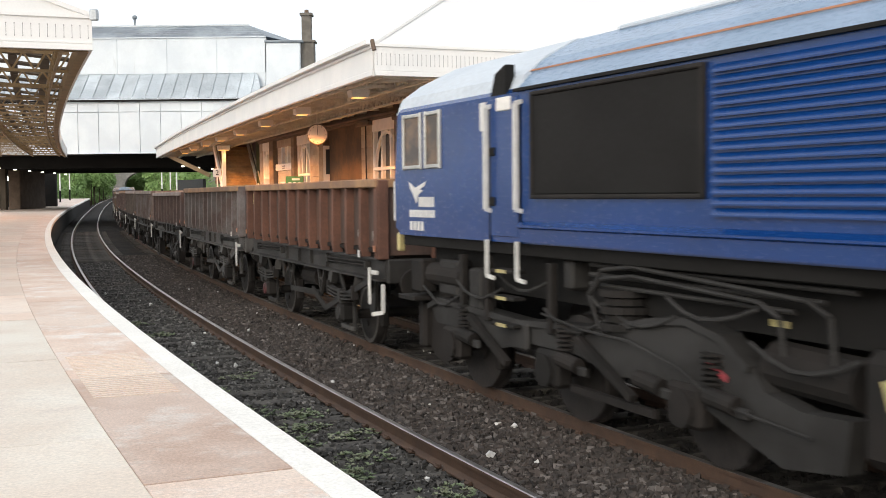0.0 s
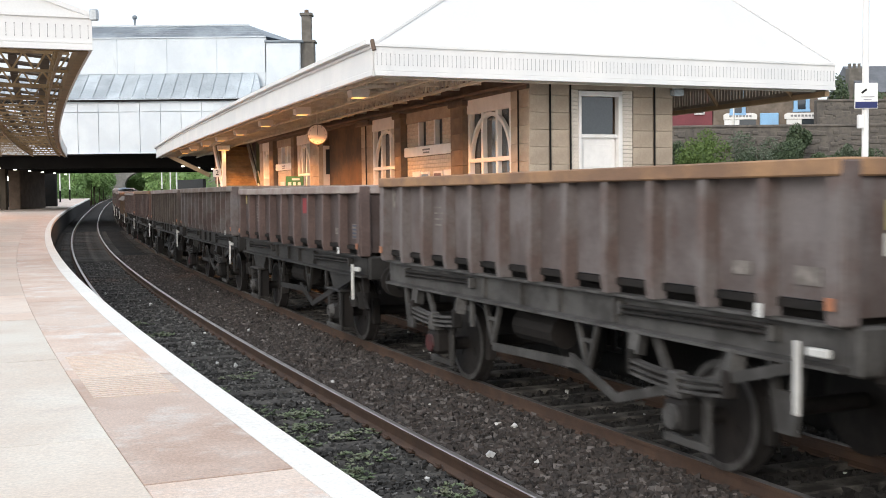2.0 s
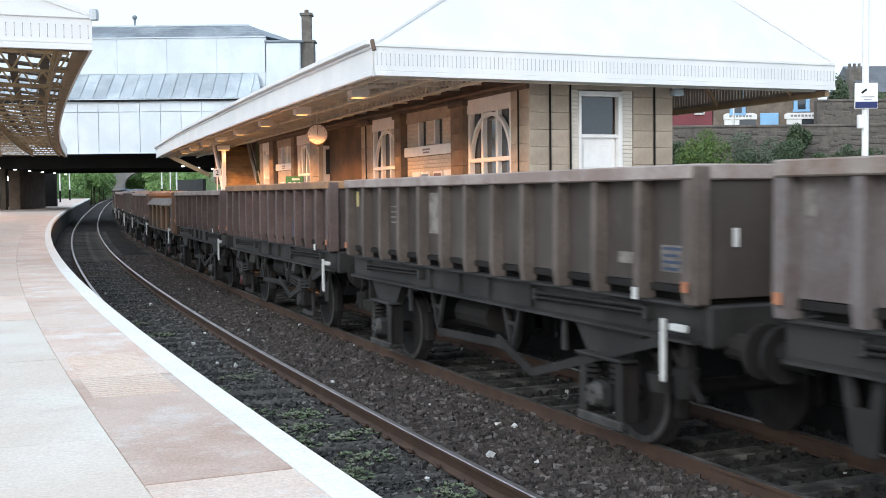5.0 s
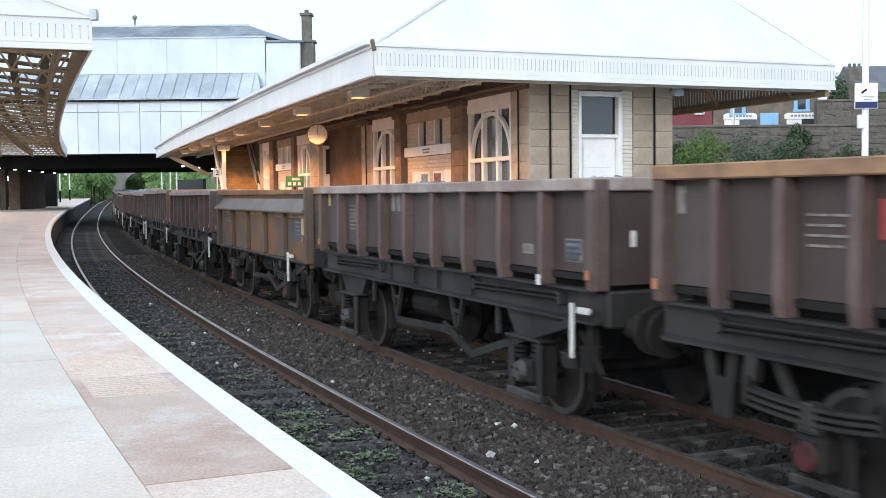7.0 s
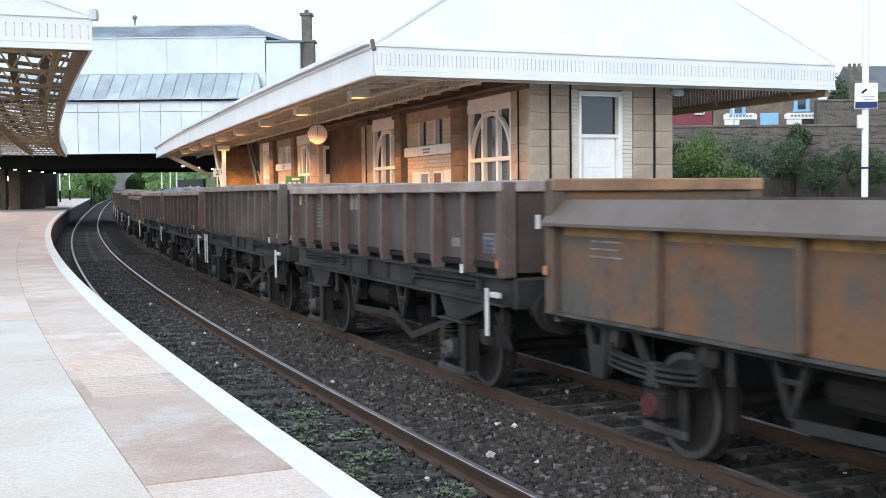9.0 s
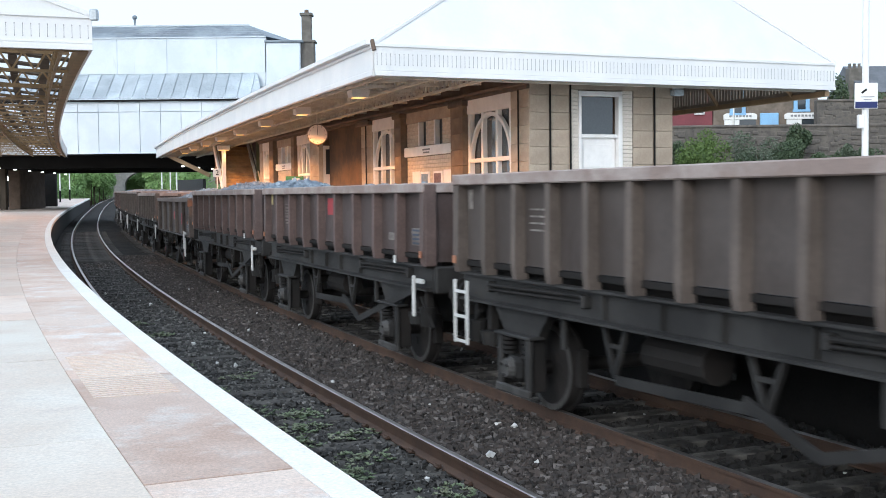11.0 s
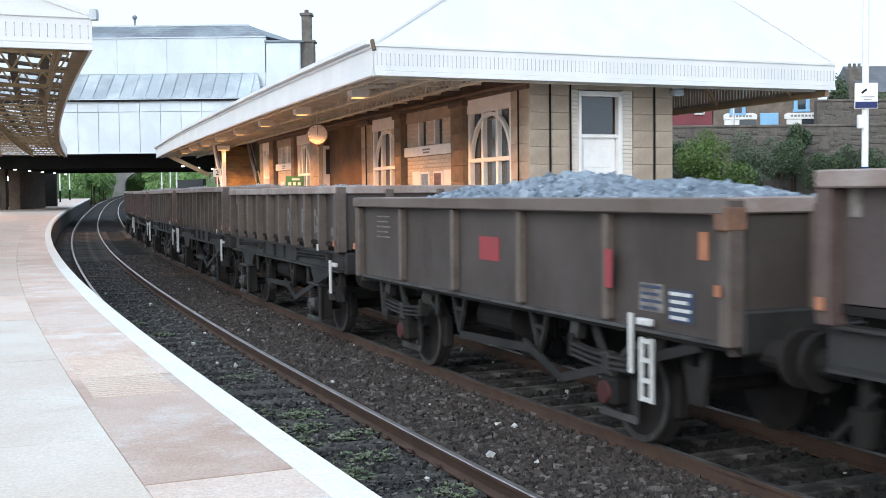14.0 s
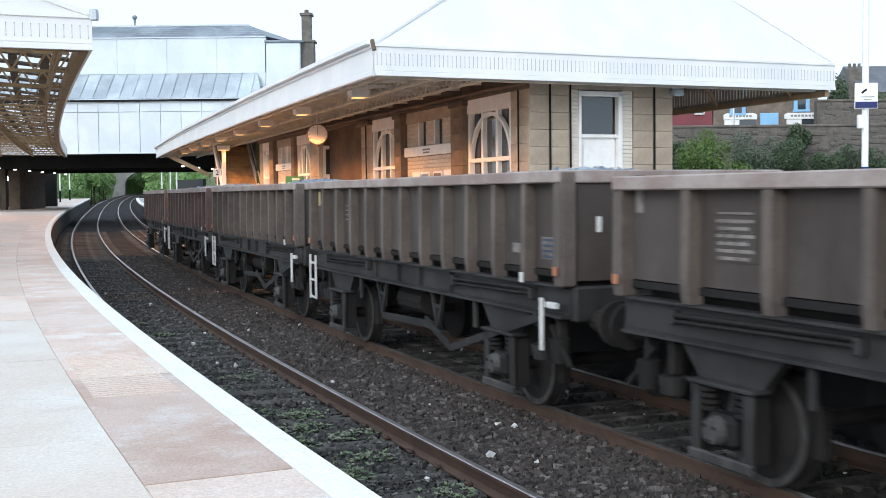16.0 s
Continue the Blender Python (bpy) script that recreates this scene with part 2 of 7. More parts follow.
def frame_at(s, off=0.0, z=0.0):
    """Axes at a place of the alignment: x towards the camera's end, y to the left of travel, z up."""
    p, p2 = at(s, off, z), at(s - 0.5, off, z)
    d = (p2 - p).normalized()
    y = Vector((0, 0, 1)).cross(d).normalized()
    m = Matrix((d, y, d.cross(y))).transposed().to_4x4()
    m.translation = p
    return m


# ---- ground, tracks, platforms ----
ground = bmesh.new()
bmesh.ops.create_grid(ground, x_segments=30, y_segments=30, size=2500, matrix=Matrix.Translation((0, 600, -0.62)))
tagged(part("ground", ground, M_GROUND), "rough grassy earth round the railway", "ground", kind="structure")
bed = bmesh.new()
n_bed = 250
rows_ = []
for i in range(n_bed + 1):
    s = -62 + i * 1.5
    rows_.append([bed.verts.new(at(s, o, z)) for o, z in ((-2.30, -5.0), (-2.30, -0.22), (-1.9, -0.19), (0.3, -0.19), (1.0, -0.17), (1.5, -0.17), (2.0, -0.20), (3.3, -0.2), (4.12, -0.22), (4.12, -5.0))])
for a, b in zip(rows_, rows_[1:]):
    for j in range(len(a) - 1):
        bed.faces.new((a[j], a[j + 1], b[j + 1], b[j]))
ballast_bed = tagged(part("ballast_bed", bed, M_BALLAST), "dark stone ballast under both tracks", "ballast", kind="structure")

RAIL = [(-0.075, -0.16), (-0.075, -0.145), (-0.012, -0.12), (-0.012, -0.045), (-0.036, -0.035), (-0.036, -0.006), (-0.025, 0.0),
        (0.025, 0.0), (0.036, -0.006), (0.036, -0.035), (0.012, -0.045), (0.012, -0.12), (0.075, -0.145), (0.075, -0.16)]
for k, (centre, what) in enumerate(((TRACK1, "empty running line beside the platform"), (TRACK2, "running line that carries the train"))):
    track = empty("railway_track", "rusty steel rails on ballast, " + what, "railway track", kind="structure")
    for side in (-0.7525, 0.7525):
        bm = bmesh.new()
        sweep(bm, [(centre + side + o, z) for o, z in RAIL], -60, 312, 1.0, mi=[0] * 5 + [1] * 3 + [0] * 6)
        part("rail", bm, [M_RAIL, M_RAILTOP], track)
# ---- platforms ----
M_GREYPAVE = mat("worn_grey_paving", (0.42, 0.41, 0.39), (0.34, 0.33, 0.31), rough=0.9, big=0.8, fine=40, bump=0.4)
platform_1 = empty("platform_near", "curved station platform with red and pale paving and a white edge", "platform", kind="structure")
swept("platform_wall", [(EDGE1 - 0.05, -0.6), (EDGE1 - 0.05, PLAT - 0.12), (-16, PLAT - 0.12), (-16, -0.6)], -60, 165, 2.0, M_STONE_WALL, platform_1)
platform_2 = empty("platform_island", "island platform behind the running train, grey paving", "platform", kind="structure")
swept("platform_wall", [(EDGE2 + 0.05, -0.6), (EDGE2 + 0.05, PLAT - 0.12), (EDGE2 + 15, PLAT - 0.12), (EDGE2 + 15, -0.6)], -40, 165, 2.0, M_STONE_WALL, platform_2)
swept("paving", [(EDGE2 + 0.4, PLAT - 0.12), (EDGE2 + 0.4, PLAT), (EDGE2 + 15, PLAT), (EDGE2 + 15, PLAT - 0.12)], -40, 165, 2.0, M_GREYPAVE, platform_2)
swept("coping", [(EDGE2, PLAT - 0.13), (EDGE2, PLAT), (EDGE2 + 0.39, PLAT), (EDGE2 + 0.39, PLAT - 0.13)], -40, 165, 2.0, M_WHITE, platform_2)


def build_paving():
    """Coping stones and paving slabs of the near platform, each a piece of its own near the camera."""
    gap = 0.006
    s = -3.2
    while s < 26:
        ln = 0.92
        swept("coping_stone", [(EDGE1, PLAT - 0.14), (EDGE1, PLAT - 0.012), (EDGE1 - 0.012, PLAT), (EDGE1 - 0.20, PLAT), (EDGE1 - 0.20, PLAT - 0.14)], s + 0.002, s + ln - 0.002, 0.5, M_WHITE, platform_1)
        s += ln
    swept("coping", [(EDGE1, PLAT - 0.14), (EDGE1, PLAT), (EDGE1 - 0.20, PLAT), (EDGE1 - 0.20, PLAT - 0.14)], s, 165, 1.5, M_WHITE, platform_1)
    swept("coping", [(EDGE1, PLAT - 0.14), (EDGE1, PLAT), (EDGE1 - 0.20, PLAT), (EDGE1 - 0.20, PLAT - 0.14)], -60, -3.2, 1.5, M_WHITE, platform_1)
    for lo, hi, step, m_, name in ((0.204, 0.90, 3.2, M_RED, "edge_slab"), (0.904, 3.4, 3.2, M_PALE, "paving_slab"), (3.404, 7.0, 3.2, M_PALE, "paving_slab")):
        s = -5.3 + (0.0 if name == "edge_slab" else 1.1)
        while s < 34:
            dz = random.uniform(-0.003, 0.003)
            slab = (M_RED if -2.5 < s < -1 else M_WORNRED) if m_ is M_RED else m_
            swept(name, [(EDGE1 - lo, PLAT - 0.1), (EDGE1 - lo, PLAT - 0.002 + dz), (EDGE1 - hi, PLAT - 0.002 + dz), (EDGE1 - hi, PLAT - 0.1)], s + gap, s + step - gap, 0.6, M_PINK if m_ is M_PALE and s > 5 else slab, platform_1)
            s += step
        swept("paving", [(EDGE1 - lo, PLAT - 0.1), (EDGE1 - lo, PLAT - 0.002), (EDGE1 - hi, PLAT - 0.002), (EDGE1 - hi, PLAT - 0.1)], s, 165, 2.0, M_WORNRED if name == "edge_slab" else M_PINK, platform_1)
    ribs = bmesh.new()
    s = 0.25
    while s < 2.3:
        sweep(ribs, [(EDGE1 - 0.28, PLAT - 0.003), (EDGE1 - 0.28, PLAT + 0.004), (EDGE1 - 0.84, PLAT + 0.004), (EDGE1 - 0.84, PLAT - 0.003)], s, s + 0.036, 0.1)
        s += 0.08
    tagged(part("tactile_ribs", ribs, M_PINK, platform_1, "worn ribbed warning strip"), kind="stuff")
    swept("paving", [(EDGE1 - 7.004, PLAT - 0.1), (EDGE1 - 7.004, PLAT - 0.002), (-16, PLAT - 0.002), (-16, PLAT - 0.1)], -60, 165, 2.0, M_RED, platform_1)
    swept("paving", [(EDGE1 - 0.204, PLAT - 0.1), (EDGE1 - 0.204, PLAT - 0.002), (EDGE1 - 7, PLAT - 0.002), (EDGE1 - 7, PLAT - 0.1)], -60, -5.304, 2.0, M_PALE, platform_1)
    swept("paving", [(EDGE1 - 0.904, PLAT - 0.1), (EDGE1 - 0.904, PLAT - 0.002), (EDGE1 - 7, PLAT - 0.002), (EDGE1 - 7, PLAT - 0.1)], -5.296, -4.202, 0.6, M_PALE, platform_1)


# ---- canopies ----
def truss(parent, a, b, depth, bays, w=0.05, paint=None):
    """A lattice girder between two points: chords and zigzag web."""
    bm = bmesh.new()
    a, b = Vector(a), Vector(b)
    dn = Vector((0, 0, -depth))
    bar(bm, a, b, w * 1.3)
    bar(bm, a + dn, b + dn, w * 1.3)
    for i in range(bays):
        p, q = a.lerp(b, i / bays), a.lerp(b, (i + 1) / bays)
        mid = a.lerp(b, (i + 0.5) / bays)
        bar(bm, p, mid + dn, w * 0.9)
        bar(bm, mid + dn, q, w * 0.9)
    return part("lattice_girder", bm, paint or M_TRUSS, parent)


def fascia_line(parent, a, b, h, slot_gap, board, slot_mat, name="end_fascia"):
    """A straight boarded fascia with a moulded foot, a capping and a row of vertical slots."""
    a, b = Vector(a), Vector(b)
    d = (b - a)
    ln = d.length
    q = d.to_track_quat("X", "Z").to_matrix()
    up = Vector((0, 0, 1))
    bm = bmesh.new()
    box(bm, (a + b) / 2 + up * h / 2, (ln, 0.05, h), q)
    f = part(name, bm, board, parent)
    part("foot_moulding", boxbm((a + b) / 2 + up * 0.04, (ln, 0.11, 0.08), q), board, f)
    part("bead", boxbm((a + b) / 2 + up * 0.13, (ln, 0.075, 0.03), q), board, f)
    part("capping", boxbm((a + b) / 2 + up * (h - 0.03), (ln, 0.12, 0.06), q), board, f)
    n = int(ln / slot_gap)
    bm = bmesh.new()
    nrm = q @ Vector((0, 1, 0))
    if nrm.dot(-(a + b) / 2) < 0:
        nrm = -nrm
    for i in range(n):
        c = a.lerp(b, (i + 0.5) / n) + up * (0.52 * h) + nrm * 0.026
        box(bm, c, (0.007, 0.004, 0.34 * h), q)
        for dz in (-0.17, 0.17):
            box(bm, c + up * (dz * h), (0.016, 0.0045, 0.02), q)
    tagged(part("slot_row", bm, slot_mat, f, "row of dark vertical slots"), kind="stuff")
    return f


M_SLOT = mat("dark_slot", (0.30, 0.30, 0.31), (0.26, 0.26, 0.27), rough=0.9, bump=0)
AX = radians(22)
AXD, RT = Vector((-math.sin(AX), math.cos(AX), 0)), Vector((math.cos(AX), math.sin(AX), 0))
CA = Vector((-1.47, 24.95, 5.0))
CB = CA + RT * 12.76
BL = CA + AXD * 1.2 + RT * 4.35
BL.z = 0
FASC2 = 4.26


M_BUFFBEAM = mat("orange_buff_timber", (0.50, 0.34, 0.19), (0.42, 0.28, 0.16), rough=0.6, big=1.5, fine=25)


def island_canopy():
    top = empty("island_canopy", "white hipped platform canopy with slotted fascia on iron lattice", "canopy")
    fascia_line(top, CA, CB, 0.70, 0.105, M_CREAM, M_SLOT)
    s0, s1 = 16.5, 78.0
    zb = 4.91
    swept("side_fascia", [(FASC2, zb), (FASC2 - 0.03, zb + 0.02), (FASC2 - 0.03, zb + 0.12), (FASC2, zb + 0.14), (FASC2, zb + 0.60), (FASC2 - 0.05, zb + 0.62), (FASC2 - 0.05, zb + 0.68), (FASC2 + 0.05, zb + 0.68), (FASC2 + 0.05, zb)], s0, s1, 1.5, M_CREAM, top)
    swept("gutter", [(FASC2 - 0.17, zb + 0.70), (FASC2 - 0.17, zb + 0.80), (FASC2 - 0.15, zb + 0.80), (FASC2 - 0.15, zb + 0.72), (FASC2, zb + 0.72), (FASC2, zb + 0.69)], s0, s1, 1.5, M_CREAM, top)
    part("gutter_bracket", cylbm(CA + Vector((-0.05, 0, 0.78)), CA + Vector((0.0, -0.05, 0.55)), 0.05, 8), M_DARKSTONE, top)
    # roof: front slope, hip, back slope
    rz = 3.95
    mid = CA + RT * 6.38 + AXD * 1.9 + Vector((0, 0, 0.70 + rz))
    up = Vector((0, 0, 0.71))
    thick = Vector((0, 0, -0.05))

    def sheet(rows, name, label):
        bm = bmesh.new()
        rings = [[bm.verts.new(p) for p in r] + [bm.verts.new(p + thick) for p in reversed(r)] for r in rows]
        for a, b in zip(rings, rings[1:]):
            for j in range(4):
                bm.faces.new((a[j], b[j], b[(j + 1) % 4], a[(j + 1) % 4]))
        bm.faces.new(rings[0])
        bm.faces.new(rings[-1][::-1])
        part(name, bm, M_ROOFWHITE, top, label)
    bm = bmesh.new()
    tri = [CA + up, CB + up, mid]
    lo = [bm.verts.new(p + thick) for p in tri]
    hi = [bm.verts.new(p) for p in tri]
    bm.faces.new(hi)
    bm.faces.new(lo[::-1])
    for j in range(3):
        bm.faces.new((lo[j], lo[(j + 1) % 3], hi[(j + 1) % 3], hi[j]))
    part("hip_end", bm, M_ROOFWHITE, top, "pale smooth hipped roof end")
    front, back = [], []
    n = 30
    for i in range(n + 1):
        s = s0 + (s1 - s0) * i / n
        e = at(s, FASC2 - 0.02, zb + 0.72)
        g = at(s, FASC2 + 6.38)
        ridge = mid.copy() if i == 0 else Vector((g.x, g.y, 5.61 + max(2.4, rz - 0.08 * (s - s0)) + rise(s)))
        o = CB + up if i == 0 else at(s, FASC2 + 12.7, zb + 0.72)
        front.append([e, ridge])
        back.append([ridge.copy(), o])
    sheet(front, "roof_slope", "pale smooth roof sheeting")
    sheet(back, "roof_slope", "pale smooth roof sheeting")
    part("hip_roll", barbm(CA + up, mid + Vector((0, 0, 0.03)), 0.09, 0.06), M_CREAM, top)
    part("hip_roll", barbm(CB + up, mid + Vector((0, 0, 0.03)), 0.09, 0.06), M_CREAM, top)
    # dark boarded ceiling strips between the girders
    for off0, off1 in ((0.15, 3.9),):
        bm = bmesh.new()
        sweep(bm, [(FASC2 + off0, zb + 0.62), (FASC2 + off1, zb + 2.2), (FASC2 + off1, zb + 2.25), (FASC2 + off0, zb + 0.67)], s0 + 1.9, s1, 2.0)
        part("ceiling_panel", bm, M_CEIL, top)
    bm = bmesh.new()
    a0 = CA + AXD * 0.1 + RT * 0.2 + Vector((0, 0, 0.62))
    b0 = CB + AXD * 0.1 - RT * 0.2 + Vector((0, 0, 0.62))
    c0 = b0 + AXD * 1.1
    d0 = a0 + AXD * 1.1
    bm.faces.new([bm.verts.new(p) for p in (a0, b0, c0, d0)])
    part("ceiling_panel", bm, M_CEIL, top)
    # lattice girders from the building to the fascia, and along it
    s = s0 + 0.3
    while s < s1:
        a = at(s, FASC2 + 0.1, zb + 0.55)
        b = at(s, FASC2 + 4.0, zb + 0.75)
        truss(top, a, b, 0.50, 10, 0.055)
        s += 1.55
    for off in (0.35, 1.6, 2.9):
        for i in range(20):
            sa, sb = s0 + 0.3 + i * 3.05, s0 + 0.3 + (i + 1) * 3.05
            truss(top, at(sa, FASC2 + off, zb + 0.5), at(sb, FASC2 + off, zb + 0.5), 0.46, 8, 0.05)
    truss(top, CA + AXD * 0.35 + RT * 0.3 + Vector((0, 0, 0.5)), CA + AXD * 0.35 + RT * 12.4 + Vector((0, 0, 0.5)), 0.48, 26, 0.065)
    # far side: slatted valance seen past the building
    a = CB + AXD * 0.2 + Vector((-0.05, 0, 0.0))
    b = CB + AXD * 24 + Vector((-0.05, 0, 0.0))
    bm = bmesh.new()
    n = 160
    q = (b - a).to_track_quat("X", "Z").to_matrix()
    box(bm, (a + b) / 2 + Vector((0, 0, 0.04)), ((b - a).length, 0.08, 0.12), q)
    box(bm, (a + b) / 2 + Vector((0, 0, 0.62)), ((b - a).length, 0.08, 0.12), q)
    for i in range(n):
        box(bm, a.lerp(b, (i + 0.5) / n) + Vector((0, 0, 0.33)), ((b - a).length / n * 0.7, 0.03, 0.55), q)
    part("slatted_valance", bm, M_STONE, top, "buff vertical slats")
    part("valance_beam", boxbm((a + b) / 2 + Vector((0, 0, -0.07)), ((b - a).length, 0.16, 0.14), q, 0.01), M_BUFFBEAM, top, "buff painted beam")
    for i in range(7):
        c = a.lerp(b, (i + 0.4) / 7)
        part("knee_bracket", barbm(c + Vector((0, 0, -0.1)), c - RT * 0.5 + Vector((0, 0, 0.55)), 0.07, 0.09), M_BUFFBEAM, top)
    return top


def near_canopy():
    top = empty("near_canopy", "white-fronted platform canopy with glazed strips on brown lattice", "canopy")
    s0, s1, o0, zb = 13.5, 74.0, -1.9, 4.88
    a = at(s0, o0, zb)
    b = at(s0, o0 - 9.5, zb)
    b.z = a.z
    fascia_line(top, a, b, 0.62, 0.135, M_CREAM, M_SLOT)
    bm = bmesh.new()
    d = (b - a).normalized()
    bar(bm, a + Vector((0, 0, 0.62)), a + d * 6 + Vector((0, 0, 2.6)), 0.12, 0.08)
    part("barge_board", bm, M_CREAM, top)
    part("gutter_end", boxbm(a + Vector((0.06, -0.05, 0.62)), (0.14, 0.12, 0.2), None, 0.02), M_LEAD, top)
    part("gable_boarding", extr_quad(a + Vector((0, 0.03, 0.6)), b + Vector((0, 0.03, 0.6)), b + Vector((0, 0.03, 3.6)), a + d * 9 + Vector((0, 0.03, 3.6))), M_CREAM, top)
    swept("side_fascia", [(o0, zb), (o0, zb + 0.62), (o0 - 0.05, zb + 0.62), (o0 - 0.05, zb)], s0, s1, 1.5, M_CREAM, top, "painted boards in shade")
    swept("eaves_beam", [(o0 - 0.06, zb - 0.02), (o0 - 0.06, zb + 0.25), (o0 - 0.22, zb + 0.25), (o0 - 0.22, zb - 0.02)], s0 + 0.1, s1, 1.5, M_TRUSS2, top)
    # roof of alternating boards and glazed strips
    s = s0 + 0.25
    k = 0
    while s < s1:
        w_ = 0.5 if k % 2 == 0 else 1.5
        if k % 2 == 0:
            bm = bmesh.new()
            sweep(bm, [(o0 - 0.1, zb + 0.55), (o0 - 9.4, zb + 1.6), (o0 - 9.4, zb + 1.65), (o0 - 0.1, zb + 0.6)], s, s + w_, 1.0)
            part("roof_panel", bm, M_SOFFIT, top)
        else:
            for j in range(12):
                bm = bmesh.new()
                u0, u1 = 0.5 + j * 0.72, 0.5 + j * 0.72 + 0.20
                sweep(bm, [(o0 - u0, zb + 0.53 + u0 * 0.11), (o0 - u1, zb + 0.53 + u1 * 0.11), (o0 - u1, zb + 0.60 + u1 * 0.11), (o0 - u0, zb + 0.60 + u0 * 0.11)], s, s + w_, 1.0)
                part("glazing_bar", bm, M_SOFFIT, top)
        s += w_
        k += 1
    s = s0 + 0.4
    while s < s1:
        truss(top, at(s, o0 - 0.2, zb + 0.42), at(s, o0 - 9.3, zb + 0.5), 0.38, 20, 0.045, M_TRUSS2)
        s += 3.6
    for off in (0.5, 2.2, 4.2):
        for i in range(20):
            sa, sb = s0 + 0.3 + i * 3.0, s0 + 0.3 + (i + 1) * 3.0
            truss(top, at(sa, o0 - off, zb + 0.4), at(sb, o0 - off, zb + 0.4), 0.36, 5, 0.045, M_TRUSS2)
    return top


def extr_quad(a, b, c, d, th=0.05):
    bm = bmesh.new()
    f = bm.faces.new([bm.verts.new(p) for p in (a, b, c, d)])
    r = bmesh.ops.extrude_face_region(bm, geom=[f])
    vs = [v for v in r["geom"] if isinstance(v, bmesh.types.BMVert)]
    f.normal_update()
    bmesh.ops.translate(bm, vec=f.normal * th, verts=vs)
    return bm


M_TRUSS2 = mat("golden_brown_iron", (0.26, 0.175, 0.085), (0.19, 0.125, 0.06), rough=0.6, big=2, fine=40, bump=0.1, grime=(0.09, 0.06, 0.035), grime_at=0.6)
M_CEIL = mat("olive_ceiling_boards", (0.10, 0.09, 0.075), (0.07, 0.062, 0.052), rough=0.8, big=1, fine=25)
# ---- train ----
PITCH, LEAD0 = 9.65, 7.17


def travelled(t):
    return 9.2738 * t - 0.00097 * t ** 2 - 0.0045554 * t ** 3 + 0.00016527 * t ** 4


M_CAPPING = mat("worn_brown_capping", (0.15, 0.122, 0.105), (0.115, 0.088, 0.072), rough=0.6, big=1.2, fine=25, grime=(0.20, 0.155, 0.125), grime_at=0.6)


M_TIE = mat("scuffed_grey_steel", (0.0920, 0.0896, 0.0864), (0.0480, 0.0456, 0.0432), rough=0.6, big=3, fine=30, grime=(0.04, 0.036, 0.033), grime_at=0.55, spec=0.35)


def pedestal(sb, xa, y, sgn, sole):
    """Axle guard of the later wagons: saddle, two legs with a foot tie, spring nests and a capped axlebox."""
    bm = bmesh.new()
    extrude(bm, [(xa - 0.62, 1.1), (xa + 0.62, 1.1), (xa + 0.40, 0.86), (xa + 0.36, 0.80), (xa - 0.36, 0.80), (xa - 0.40, 0.86)], 1, y - 0.05, y + 0.05)
    part("saddle", bm, sole, sb)
    part("saddle_flange", boxbm((xa, y + sgn * 0.08, 0.815), (0.78, 0.18, 0.035), None, 0.008), sole, sb)
    for dx in (-0.31, 0.31):
        part("leg", boxbm((xa + dx, y + sgn * 0.12, 0.54), (0.10, 0.05, 0.56), None, 0.01), sole, sb)
        part("leg_web", boxbm((xa + dx, y + sgn * 0.03, 0.54), (0.03, 0.2, 0.56), None, 0.006), M_UNDER, sb)
        for k in range(4):
            part("spring_coil", cylbm((xa + dx * 0.66, y + sgn * 0.07, 0.60 + 0.05 * k), (xa + dx * 0.66, y + sgn * 0.07, 0.632 + 0.05 * k), 0.075, 10), M_UNDER, sb)
    part("foot_tie", boxbm((xa, y + sgn * 0.14, 0.245), (0.74, 0.05, 0.085), None, 0.012), M_TIE, sb, "worn pale tie bar")
    part("axlebox", boxbm((xa, y + sgn * 0.06, 0.47), (0.34, 0.22, 0.26), None, 0.05), M_UNDER, sb)
    part("axle_cover", cylbm((xa, y + sgn * 0.16, 0.48), (xa, y + sgn * 0.24, 0.48), 0.115, 14, 0.095), M_TIE, sb, "round axle end cover")
    for k in range(3):
        a = 0.5 + k * 2.094
        part("cover_bolt", cylbm((xa + 0.07 * math.cos(a), y + sgn * 0.23, 0.48 + 0.07 * math.sin(a)), (xa + 0.07 * math.cos(a), y + sgn * 0.255, 0.48 + 0.07 * math.sin(a)), 0.016, 6), M_UNDER, sb)


